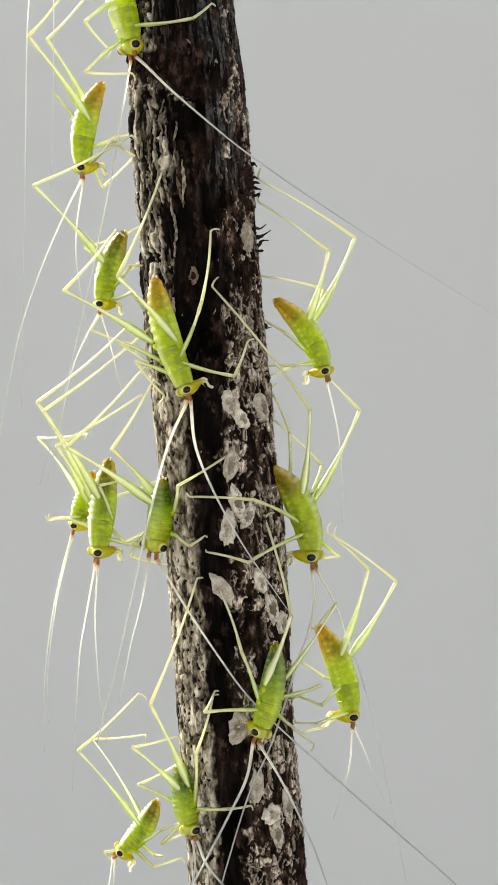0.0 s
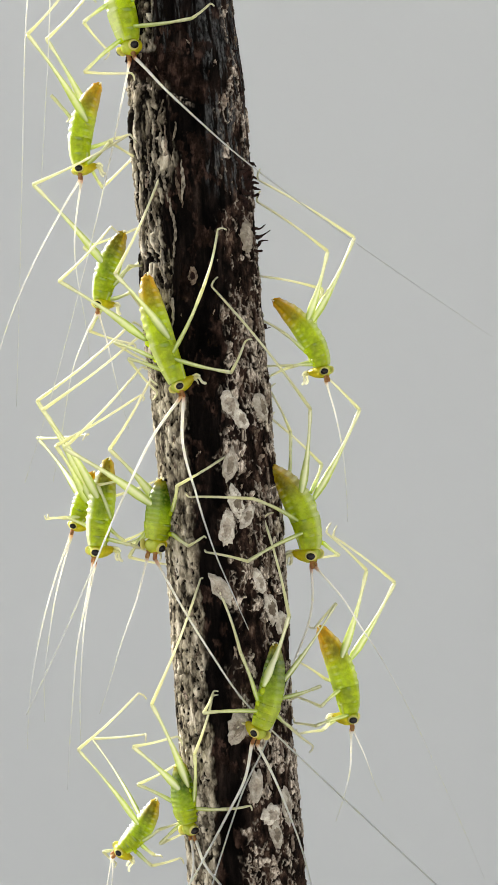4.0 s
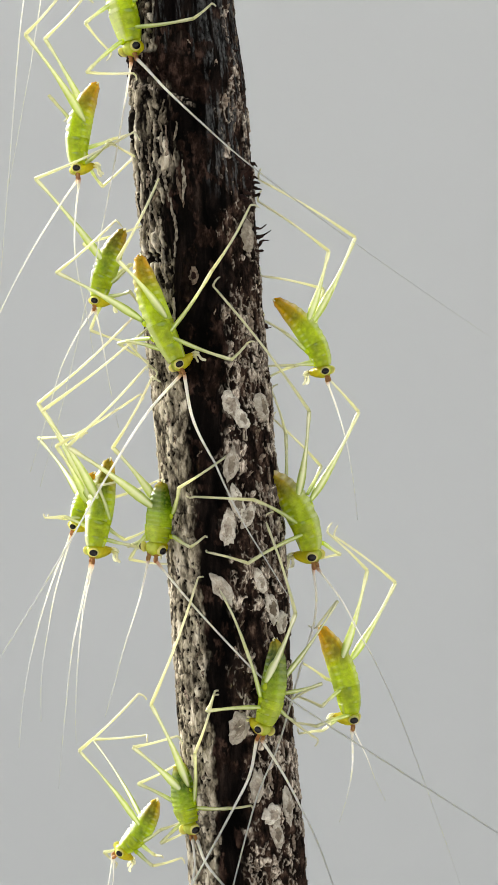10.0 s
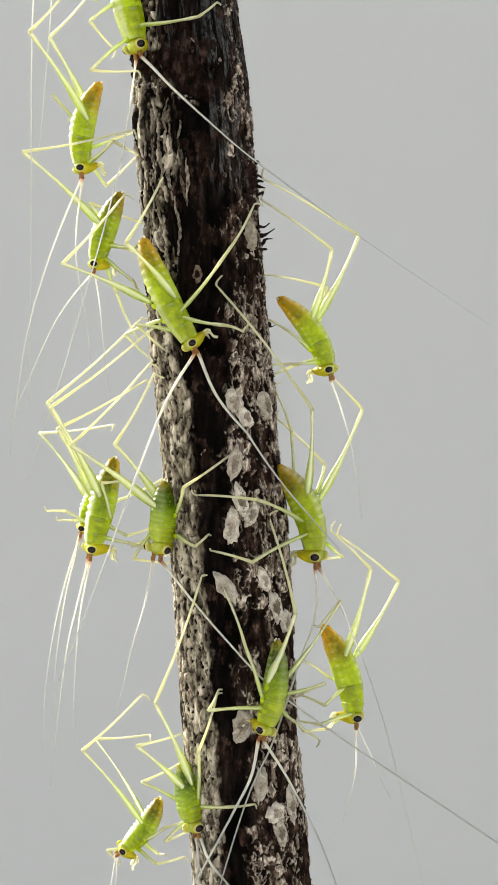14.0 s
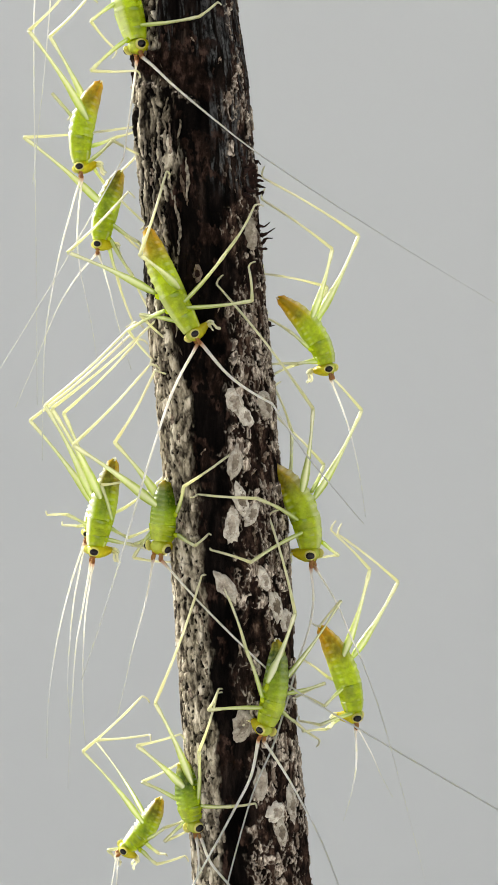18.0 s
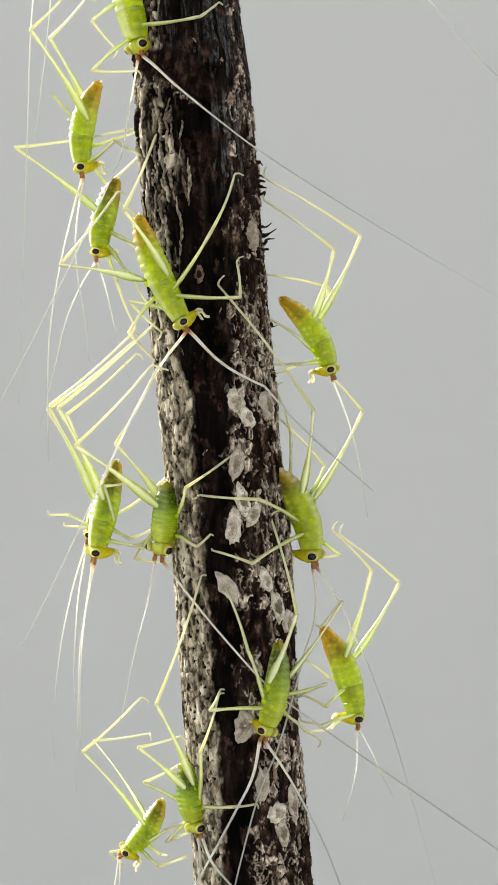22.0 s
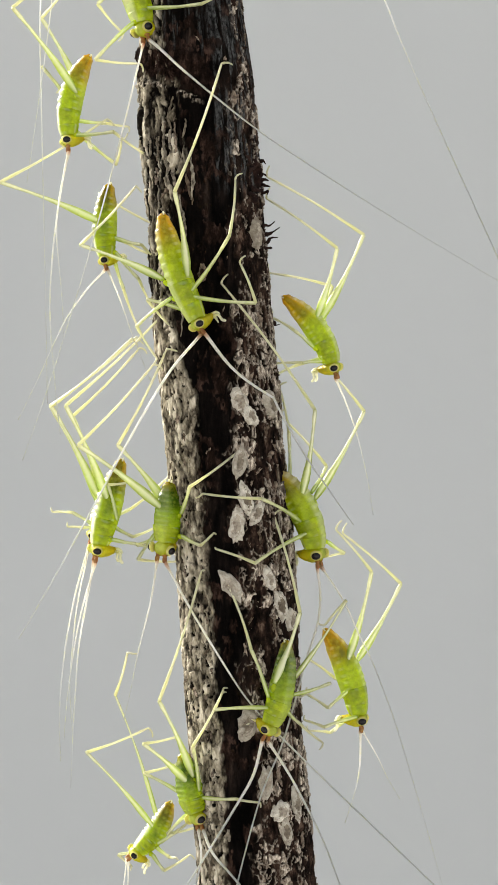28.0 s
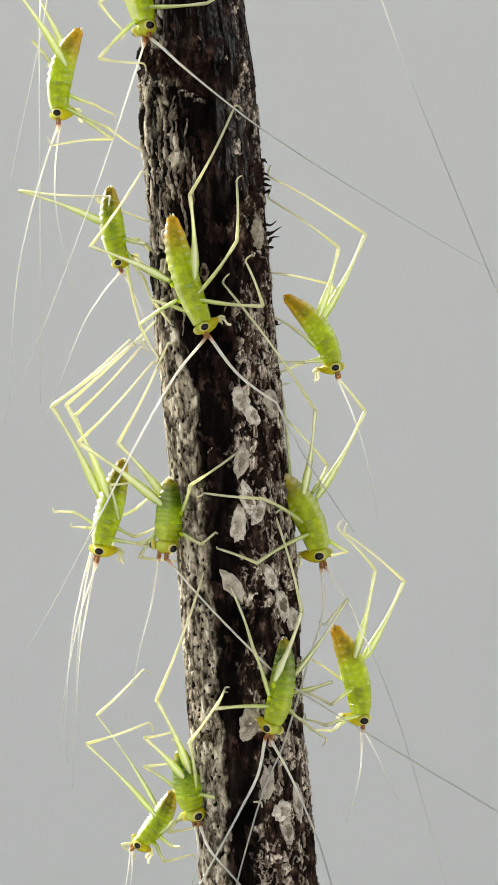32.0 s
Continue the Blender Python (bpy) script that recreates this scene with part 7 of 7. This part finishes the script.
    carry("I", [(0, 0.00, 0.00, -0.0), (3, -0.01, 0.01, 0.9), (9, -0.04, 0.04, -0.1), (13, -0.04, 0.05, -0.1), (19, -0.02, 0.03, -0.2), (23, -0.05, 0.03, -0.7), (24, 0.00, -0.03, -1.2), (24.5, 0.40, -0.33, -3.3), (25, 0.31, -0.18, -3.2), (25.5, 0.26, -0.11, -3.2), (27.5, -0.16, 0.43, -2.1), (28, -0.27, 0.54, -1.6), (29, -0.32, 0.54, -1.3), (32, -0.57, 0.73, -1.7)])
    stride("I", 0, [
        (0, (-4.04, -0.97, 5.31), (-1.04, -0.11, 5.90)),
        (9, (-3.92, -1.39, 5.36), (-0.93, -0.51, 5.97)),
        (19, (-3.90, -1.50, 5.35), (-1.01, -0.32, 5.90)),
        (23, (-3.88, -1.62, 5.32), (-1.12, -0.14, 5.81)),
        (25, (-3.81, -1.18, 5.51), (-1.36, 0.82, 5.76)),
        (29, (-3.22, -3.06, 5.15), (-1.12, -0.69, 5.10)),
        (32, (-3.06, -2.85, 5.43), (-1.33, -0.20, 5.30))])
    stride("I", 1, [
        (0, (-2.79, -0.98, 8.27), (0.45, -1.33, 16.97)),
        (9, (-2.68, -1.31, 8.29), (0.57, -1.35, 16.99)),
        (19, (-2.65, -1.45, 8.28), (0.56, -1.31, 16.99)),
        (23, (-2.58, -1.48, 8.30), (0.62, -1.25, 17.02)),
        (25, (-2.19, -1.57, 8.44), (1.00, -1.24, 17.16)),
        (29, (-2.20, -2.97, 8.01), (0.98, -1.07, 16.53)),
        (32, (-2.17, -3.03, 8.00), (1.25, -0.95, 16.38))])
    stride("I", 2, [
        (0, (0.38, -1.59, 5.00), (1.57, -1.51, 8.97)),
        (3, (0.29, -1.60, 5.00), (1.45, -1.51, 8.98)),
        (9, (0.34, -1.63, 4.99), (1.63, -1.51, 8.93)),
        (13, (0.33, -1.65, 4.98), (1.63, -1.51, 8.92)),
        (19, (0.36, -1.62, 4.99), (1.63, -1.51, 8.94)),
        (23, (0.40, -1.63, 4.99), (1.72, -1.51, 8.91)),
        (24, (0.53, -1.54, 5.00), (1.76, -1.51, 8.96)),
        (24.5, (0.86, -1.15, 5.05), (1.69, -1.49, 9.10)),
        (25, (0.81, -1.30, 5.03), (1.76, -1.51, 9.06)),
        (25.5, (0.70, -1.51, 5.00), (1.81, -1.51, 8.99)),
        (27.5, (0.08, -1.99, 4.85), (2.05, -1.51, 8.47)),
        (28, (-0.04, -1.99, 4.84), (2.07, -1.51, 8.38)),
        (29, (-0.05, -1.97, 4.85), (2.09, -1.51, 8.38)),
        (32, (-0.08, -1.93, 4.86), (2.39, -1.51, 8.17))])
    stride("I", 3, [
        (0, (-3.81, 2.03, 2.14), (-0.83, 2.40, 3.67)),
        (3, (-3.83, 2.03, 2.08), (-0.87, 2.40, 3.64)),
        (9, (-3.79, 2.05, 2.16), (-0.78, 2.40, 3.63)),
        (13, (-3.79, 2.04, 2.16), (-0.78, 2.40, 3.62)),
        (19, (-3.79, 2.04, 2.16), (-0.79, 2.40, 3.64)),
        (23, (-3.77, 2.05, 2.21), (-0.74, 2.40, 3.64)),
        (24, (-3.76, 2.05, 2.24), (-0.75, 2.40, 3.71)),
        (24.5, (-3.79, 1.99, 2.23), (-1.00, 2.40, 4.06)),
        (25, (-3.81, 1.98, 2.21), (-0.93, 2.40, 3.90)),
        (25.5, (-3.80, 1.98, 2.22), (-0.88, 2.40, 3.83)),
        (27.5, (-3.75, 2.04, 2.28), (-0.55, 2.40, 3.26)),
        (28, (-3.72, 2.08, 2.30), (-0.48, 2.40, 3.14)),
        (29, (-3.69, 2.11, 2.32), (-0.44, 2.40, 3.13)),
        (32, (-3.50, 2.26, 2.50), (-0.17, 2.40, 2.94))])
    stride("I", 4, [
        (0, (2.62, -2.34, 1.36), (4.13, -1.81, 1.49)),
        (3, (2.61, -2.34, 1.40), (4.12, -1.81, 1.54)),
        (9, (2.65, -2.31, 1.35), (4.17, -1.81, 1.44)),
        (13, (2.65, -2.31, 1.35), (4.17, -1.81, 1.43)),
        (19, (2.64, -2.32, 1.35), (4.15, -1.81, 1.45)),
        (23, (2.66, -2.29, 1.33), (4.19, -1.81, 1.41)),
        (24, (2.64, -2.32, 1.30), (4.16, -1.81, 1.43)),
        (24.5, (2.48, -2.53, 1.11), (3.83, -1.81, 1.60)),
        (25, (2.49, -2.51, 1.16), (3.90, -1.81, 1.45)),
        (25.5, (2.51, -2.49, 1.18), (3.95, -1.81, 1.39)),
        (27.5, (2.78, -2.15, 1.19), (4.32, -1.81, 0.90)),
        (28, (2.86, -2.03, 1.15), (4.42, -1.81, 0.83)),
        (29, (2.90, -1.97, 1.13), (4.47, -1.81, 0.84)),
        (32, (3.14, -1.43, 0.80), (4.68, -1.80, 0.62))])
    stride("I", 5, [
        (0, (-2.20, 1.84, -2.00), (-0.22, 2.00, -1.04)),
        (3, (-2.16, 1.84, -2.03), (-0.19, 2.00, -1.06)),
        (9, (-2.18, 1.86, -2.00), (-0.18, 2.00, -1.08)),
        (13, (-2.19, 1.85, -2.00), (-0.18, 2.00, -1.09)),
        (19, (-2.20, 1.85, -1.99), (-0.20, 2.00, -1.07)),
        (23, (-2.19, 1.87, -1.98), (-0.18, 2.00, -1.08)),
        (24, (-2.23, 1.86, -1.96), (-0.24, 2.00, -1.01)),
        (24.5, (-2.44, 1.57, -1.91), (-0.65, 2.00, -0.68)),
        (25, (-2.47, 1.56, -1.87), (-0.58, 2.00, -0.83)),
        (25.5, (-2.48, 1.58, -1.86), (-0.53, 2.00, -0.90)),
        (27.5, (-2.27, 1.84, -1.92), (-0.11, 2.00, -1.47)),
        (28, (-2.16, 1.90, -1.99), (0.01, 2.00, -1.58)),
        (29, (-2.10, 1.94, -2.03), (0.07, 2.00, -1.59)),
        (32, (-1.88, 2.04, -2.13), (0.30, 2.00, -1.79))])
    carry("J", [(0, 0.00, 0.00, -0.0), (6, -0.04, 0.05, 0.4), (9, -0.04, -0.00, 0.1), (13, -0.08, 0.01, 0.3), (19, -0.02, -0.01, 0.1), (22, 0.00, -0.10, -0.5), (24, 0.21, -0.42, -0.5), (25, 0.32, -0.56, 0.3), (25.5, 0.34, -0.57, -0.1), (28, 0.38, -0.36, -0.4), (29, 0.41, -0.23, -0.4), (32, 0.51, 0.33, -1.5)])
    stride("J", 0, [
        (0, (-3.14, -2.34, 7.31), (0.88, 0.02, 10.90)),
        (9, (-3.02, -2.52, 7.34), (0.93, -0.03, 10.91)),
        (19, (-3.02, -2.85, 7.21), (0.85, -0.00, 10.58)),
        (23, (-3.22, -2.25, 7.28), (0.66, 0.73, 10.52)),
        (25, (-3.50, -1.82, 7.17), (0.26, 1.26, 10.46)),
        (28, (-3.58, -1.37, 7.20), (0.48, 2.77, 8.17)),
        (29, (-3.57, -1.52, 7.19), (0.61, 2.60, 7.63)),
        (32, (-3.74, -1.13, 7.10), (0.38, 3.00, 7.81))])
    stride("J", 1, [
        (0, (-3.09, 8.24, 6.25), (1.07, 5.92, 6.99)),
        (9, (-3.07, 8.26, 6.24), (1.17, 6.08, 6.96)),
        (19, (-3.20, 8.32, 6.01), (1.12, 6.31, 6.80)),
        (23, (-3.43, 8.08, 6.18), (0.97, 6.28, 7.05)),
        (25, (-3.83, 7.81, 6.19), (0.65, 6.42, 7.34)),
        (27.5, (-2.22, 4.69, 10.01), (-0.88, 1.65, 13.51)),
        (29, (-1.85, 3.34, 10.70), (-0.60, 0.14, 14.08)),
        (30, (-2.39, 5.40, 9.54), (-0.46, 2.65, 13.00)),
        (32, (-3.66, 6.55, 7.88), (-0.12, 6.55, 11.15))])
    stride("J", 2, [
        (0, (2.57, -1.08, 1.53), (4.14, -0.60, 2.01)),
        (6, (2.58, -1.05, 1.53), (4.17, -0.60, 2.00)),
        (9, (2.60, -1.04, 1.52), (4.18, -0.60, 2.02)),
        (13, (2.62, -0.99, 1.51), (4.21, -0.60, 2.02)),
        (19, (2.59, -1.05, 1.52), (4.16, -0.60, 2.04)),
        (22, (2.61, -1.05, 1.50), (4.16, -0.60, 2.07)),
        (24, (2.58, -1.10, 1.50), (3.95, -0.60, 2.40)),
        (25, (2.56, -1.09, 1.53), (3.81, -0.60, 2.59)),
        (25.5, (2.57, -1.11, 1.51), (3.81, -0.60, 2.58)),
        (28, (2.49, -1.30, 1.45), (3.78, -0.60, 2.34)),
        (29, (2.43, -1.37, 1.45), (3.75, -0.60, 2.22)),
        (32, (2.22, -1.49, 1.55), (3.68, -0.60, 1.59))])
    stride("J", 5, [
        (0, (1.97, -0.88, -1.11), (3.93, -0.20, -0.68)),
        (6, (2.00, -0.86, -1.08), (3.97, -0.20, -0.69)),
        (9, (2.00, -0.86, -1.08), (3.97, -0.20, -0.67)),
        (13, (2.02, -0.84, -1.05), (4.01, -0.20, -0.67)),
        (19, (1.98, -0.87, -1.09), (3.95, -0.20, -0.65)),
        (22, (1.97, -0.87, -1.11), (3.92, -0.20, -0.61)),
        (24, (1.91, -0.90, -1.16), (3.71, -0.20, -0.29)),
        (25, (1.91, -0.91, -1.15), (3.61, -0.20, -0.10)),
        (25.5, (1.89, -0.92, -1.17), (3.58, -0.20, -0.11)),
        (28, (1.78, -0.97, -1.24), (3.54, -0.20, -0.34)),
        (29, (1.73, -1.01, -1.26), (3.52, -0.20, -0.47)),
        (32, (1.52, -1.18, -1.29), (3.39, -0.20, -1.10))])
    carry("K", [(0, 0.00, 0.00, -0.0), (3, -0.03, 0.00, -0.5), (6, -0.09, -0.08, -0.9), (9, -0.08, -0.16, -0.4), (13, -0.03, -0.28, -2.2), (19, -0.00, -0.26, -1.7), (25, -0.06, -0.37, -1.6), (28, -0.08, -0.41, -1.7), (32, -0.07, -0.29, -2.1)])
    stride("K", 0, [
        (0, (-6.01, -2.84, 6.34), (-0.86, -0.57, 11.88)),
        (9, (-5.88, -2.79, 6.55), (-0.60, -0.73, 12.04)),
        (13, (-5.77, -2.43, 6.86), (-0.33, -0.59, 12.27)),
        (19, (-5.62, -3.04, 6.76), (-0.35, -0.74, 12.18)),
        (29, (-5.54, -3.01, 6.86), (-0.44, -0.39, 12.29)),
        (32, (-5.64, -2.67, 6.92), (-0.54, 0.04, 12.31))])
    stride("K", 1, [
        (0, (-3.39, 2.63, 6.20), (-0.10, -2.90, 10.94)),
        (9, (-3.21, 2.51, 6.43), (-0.01, -3.00, 11.25)),
        (13, (-3.07, 1.74, 6.82), (0.15, -3.97, 11.38)),
        (25, (-3.21, 1.14, 6.83), (0.34, -3.36, 12.39)),
        (29, (-3.20, 1.51, 6.78), (0.59, -0.80, 13.41)),
        (32, (-3.24, 1.28, 6.79), (0.58, -0.71, 13.51))])
    stride("K", 2, [
        (0, (1.53, -2.77, 3.71), (5.09, -1.90, 5.91)),
        (3, (1.58, -2.76, 3.71), (5.17, -1.90, 5.87)),
        (6, (1.70, -2.71, 3.73), (5.28, -1.90, 5.91)),
        (9, (1.69, -2.69, 3.75), (5.22, -1.90, 6.03)),
        (13, (1.82, -2.69, 3.72), (5.35, -1.90, 6.00)),
        (19, (1.77, -2.70, 3.72), (5.28, -1.90, 6.02)),
        (25, (1.86, -2.64, 3.76), (5.34, -1.90, 6.13)),
        (28, (1.89, -2.62, 3.77), (5.36, -1.90, 6.16)),
        (32, (1.85, -2.67, 3.73), (5.38, -1.90, 6.01))])
    stride("K", 3, [
        (0, (-2.03, 1.56, -1.35), (0.76, 1.40, -1.94)),
        (3, (-2.01, 1.56, -1.36), (0.78, 1.40, -1.95)),
        (6, (-1.98, 1.57, -1.38), (0.83, 1.40, -1.87)),
        (9, (-1.99, 1.57, -1.38), (0.84, 1.40, -1.78)),
        (13, (-2.10, 1.57, -1.29), (0.73, 1.40, -1.68)),
        (19, (-2.11, 1.56, -1.29), (0.72, 1.40, -1.70)),
        (25, (-2.06, 1.57, -1.32), (0.78, 1.40, -1.59)),
        (28, (-2.05, 1.57, -1.33), (0.80, 1.40, -1.55)),
        (32, (-2.06, 1.57, -1.32), (0.77, 1.40, -1.67))])
    stride("K", 4, [
        (0, (2.31, -1.99, -0.43), (3.31, -1.78, 0.23)),
        (3, (2.32, -1.98, -0.44), (3.34, -1.78, 0.20)),
        (6, (2.38, -1.94, -0.39), (3.41, -1.78, 0.25)),
        (9, (2.41, -1.94, -0.34), (3.40, -1.78, 0.36)),
        (13, (2.41, -1.93, -0.38), (3.36, -1.78, 0.38)),
        (19, (2.39, -1.94, -0.38), (3.33, -1.78, 0.39)),
        (25, (2.47, -1.91, -0.29), (3.39, -1.78, 0.50)),
        (28, (2.49, -1.91, -0.27), (3.41, -1.78, 0.53)),
        (32, (2.44, -1.92, -0.35), (3.39, -1.78, 0.39))])
    stride("K", 5, [
        (0, (-2.26, 1.96, -0.58), (0.33, 2.20, 0.41)),
        (3, (-2.24, 2.00, -0.56), (0.36, 2.20, 0.40)),
        (6, (-2.16, 2.13, -0.51), (0.43, 2.20, 0.48)),
        (9, (-2.14, 2.15, -0.51), (0.42, 2.20, 0.56)),
        (13, (-2.17, 2.16, -0.43), (0.38, 2.20, 0.67)),
        (19, (-2.19, 2.12, -0.46), (0.35, 2.20, 0.66)),
        (25, (-2.10, 2.25, -0.40), (0.41, 2.20, 0.76)),
        (28, (-2.08, 2.28, -0.38), (0.43, 2.20, 0.80)),
        (32, (-2.13, 2.21, -0.41), (0.42, 2.20, 0.68))])
    sway("K", 0, [(0, 0.0, 0.0), (6, 6.9, 0.0), (9, 4.4, 0.0), (13, 4.2, 0.0), (19, 2.7, 0.0), (28, 1.7, 0.0), (32, 2.1, 0.0)])
    sway("K", 1, [(0, 2.8, 0.0), (1.5, 6.0, 0.0), (3, 6.2, 0.0), (5.5, 0.3, 0.0), (6, -1.1, 0.0), (7, 3.5, 0.0), (7.6, 0.0, 0.0), (9, -6.1, 0.0), (13, -2.5, 0.0), (17, -4.6, 0.0), (19, -7.8, 0.0), (23, 0.0, 0.0), (25, 2.7, 0.0), (27.5, 6.5, 0.0), (28, 7.0, 0.0), (30, -3.5, 0.0), (32, -5.5, 0.0)])
    carry("L", [(0, 0.00, 0.00, -0.0), (6, -0.11, 0.05, 1.2), (9, -0.18, -0.00, 2.0), (12, -0.55, 0.06, 4.7), (14, -0.63, 0.11, 7.2), (17, -0.49, -0.12, 4.7), (19, -0.48, -0.07, 5.7), (23, -0.49, -0.14, 6.2), (28, -0.57, -0.10, 7.9), (32, -0.56, -0.14, 8.1)])
    stride("L", 0, [
        (0, (-4.53, 1.19, 10.10), (2.12, -2.50, 15.14)),
        (9, (-4.69, 1.79, 9.92), (2.00, 1.03, 16.07)),
        (13, (-4.90, 3.28, 9.33), (1.07, 3.28, 16.23)),
        (19, (-4.85, 3.10, 9.44), (1.20, 0.29, 15.66)),
        (29, (-5.16, 3.44, 9.07), (0.24, -1.54, 14.48)),
        (32, (-5.24, 3.31, 9.07), (0.09, -1.84, 14.39))])
    stride("L", 1, [
        (0, (-3.69, -2.36, 9.39), (3.92, -1.64, 15.42)),
        (9, (-3.80, -2.43, 9.31), (3.60, -1.71, 15.59)),
        (13, (-3.88, -3.15, 8.99), (2.76, -1.26, 15.86)),
        (19, (-3.58, -3.00, 9.24), (2.97, -1.24, 16.22)),
        (29, (-3.39, -3.21, 9.27), (2.27, -0.52, 16.71)),
        (32, (-3.53, -2.89, 9.31), (2.04, -0.06, 16.77))])
    stride("L", 3, [
        (0, (1.72, 1.42, 0.13), (3.58, 1.20, 1.15)),
        (6, (1.79, 1.42, 0.20), (3.67, 1.20, 1.18)),
        (9, (1.85, 1.41, 0.27), (3.72, 1.20, 1.28)),
        (12, (2.09, 1.33, 0.55), (4.03, 1.20, 1.42)),
        (14, (2.12, 1.34, 0.64), (4.05, 1.20, 1.55)),
        (17, (2.09, 1.35, 0.57), (3.95, 1.20, 1.59)),
        (19, (2.07, 1.37, 0.56), (3.92, 1.20, 1.61)),
        (23, (2.10, 1.36, 0.61), (3.91, 1.20, 1.72)),
        (28, (2.14, 1.36, 0.69), (3.94, 1.20, 1.81)),
        (32, (2.13, 1.37, 0.69), (3.91, 1.20, 1.86))])
    stride("L", 4, [
        (0, (2.41, -1.02, 0.08), (4.35, -0.40, -0.55)),
        (6, (2.46, -0.81, 0.07), (4.47, -0.40, -0.51)),
        (9, (2.48, -0.66, 0.09), (4.54, -0.40, -0.39)),
        (12, (2.50, -0.56, 0.19), (4.60, -0.41, -0.16)),
        (14, (2.51, -0.56, 0.26), (4.62, -0.41, 0.00)),
        (17, (2.51, -0.56, 0.24), (4.62, -0.41, -0.01)),
        (19, (2.51, -0.56, 0.26), (4.62, -0.41, 0.02)),
        (23, (2.52, -0.56, 0.31), (4.63, -0.41, 0.13)),
        (28, (2.52, -0.56, 0.36), (4.64, -0.41, 0.24)),
        (32, (2.52, -0.56, 0.38), (4.64, -0.41, 0.30))])
    sway("L", 0, [(0, 0.0, 0.0), (6, -0.2, 0.0), (9, -0.0, 0.0), (13, -2.9, 0.0), (19, -5.7, 0.0), (23, -8.2, 0.0), (28, -7.9, 0.0), (32, -8.1, 0.0)])
    sway("L", 1, [(0, 0.0, 0.0), (6, 7.8, 0.0), (9, 7.0, 0.0), (13, 1.1, 0.0), (19, 0.3, 0.0), (23, 1.8, 0.0), (28, 5.1, 0.0), (32, 6.9, 0.0)])
    carry("M", [(0, 0.00, 0.00, -0.0), (6, 0.00, 0.00, 0.8), (9, -0.07, -0.05, 1.3), (12, 0.00, -0.06, 1.3), (13.5, 0.22, -0.21, 0.9), (16.5, 0.56, -0.72, 2.3), (19, 0.69, -0.76, 2.4), (25, 0.63, -0.87, 3.1), (32, 0.83, -0.99, 3.1)])
    stride("M", 0, [
        (0, (-3.67, 6.69, 5.96), (1.06, -1.77, 6.26)),
        (9, (-3.74, 6.68, 5.93), (0.80, -1.89, 6.33)),
        (13, (-3.85, 6.42, 6.16), (0.75, -2.12, 6.49)),
        (17, (-5.33, 3.27, 7.35), (1.90, 3.27, 13.83)),
        (20, (-4.22, 3.01, 8.34), (2.48, -1.43, 13.79)),
        (25, (-3.95, 2.31, 8.73), (2.44, -2.93, 13.82)),
        (32, (-4.06, 1.17, 8.86), (2.34, -4.26, 13.74))])
    stride("M", 2, [
        (0, (2.43, 1.07, 1.69), (5.82, 0.60, 2.93)),
        (6, (2.41, 1.09, 1.73), (5.77, 0.60, 3.01)),
        (9, (2.47, 0.87, 1.72), (5.82, 0.60, 3.11)),
        (12, (2.41, 1.05, 1.75), (5.74, 0.60, 3.12)),
        (13.5, (2.33, 1.31, 1.71), (5.55, 0.60, 3.23)),
        (16.5, (2.32, 1.38, 1.65), (5.10, 0.60, 3.85)),
        (19, (2.31, 1.47, 1.58), (4.97, 0.60, 3.90)),
        (25, (2.33, 1.32, 1.69), (4.97, 0.60, 4.08)),
        (32, (2.34, 1.39, 1.59), (4.76, 0.60, 4.19))])
    stride("M", 3, [
        (0, (-0.78, -6.69, 5.39), (4.70, -2.33, 8.97)),
        (9, (-0.84, -6.66, 5.42), (4.56, -2.30, 9.12)),
        (13, (-1.22, -6.08, 6.04), (4.13, -1.52, 9.56)),
        (17, (-2.10, -1.97, 8.24), (2.90, -0.30, 14.06)),
        (20, (-2.09, -2.17, 8.19), (2.34, 2.36, 12.85)),
        (25, (-1.91, -2.44, 8.19), (2.38, 1.84, 13.19)),
        (29, (-1.81, -2.82, 8.10), (2.30, 1.28, 13.40)),
        (32, (-1.99, -2.48, 8.15), (2.14, 1.59, 13.46))])
    sway("M", 0, [(0, -2.0, 0.0), (6, 3.2, 0.0), (9, 3.7, 0.0), (13, -0.0, 0.0), (17, -1.3, 0.0), (20, -2.5, 0.0), (23, -3.9, 0.0), (28, -4.6, 0.0), (32, -5.6, 0.0)])
    sway("M", 1, [(0, 0.0, 0.0), (9, 0.7, 0.0), (13, -0.0, 0.0), (19, -6.4, 0.0), (23, -7.9, 0.0), (28, -5.1, 0.0), (32, -6.1, 0.0)])
    sway("N", 0, [(0, 0.0, 0.0), (3, 1.0, 0.0), (6, -1.0, 0.0), (9, 4.0, 0.0), (11.5, 2.0, 0.0), (13, 0.0, 0.0), (17, -1.0, 0.0), (20, -2.0, 0.0), (23, 2.0, 0.0), (25, -2.0, 0.0), (28, -2.0, 0.0), (32, -1.0, 0.0)])
    sway("N", 1, [(0, 0.0, 0.0), (6, 5.0, 0.0), (9, 10.0, 0.0), (13, 4.0, 0.0), (19, 5.0, 0.0), (23, 6.0, 0.0), (28, 7.0, 0.0), (32, 11.0, 0.0)])
    sway("O", 0, [(0, -39.0, 0.0), (20, -35.0, 0.0), (22, -17.0, 0.0), (23, -13.0, 0.0), (24.5, -9.0, 0.0), (25.5, -7.0, 0.0), (28, 0.0, 0.0), (30, 5.0, 0.0), (32, 2.0, 0.0)])


motions()
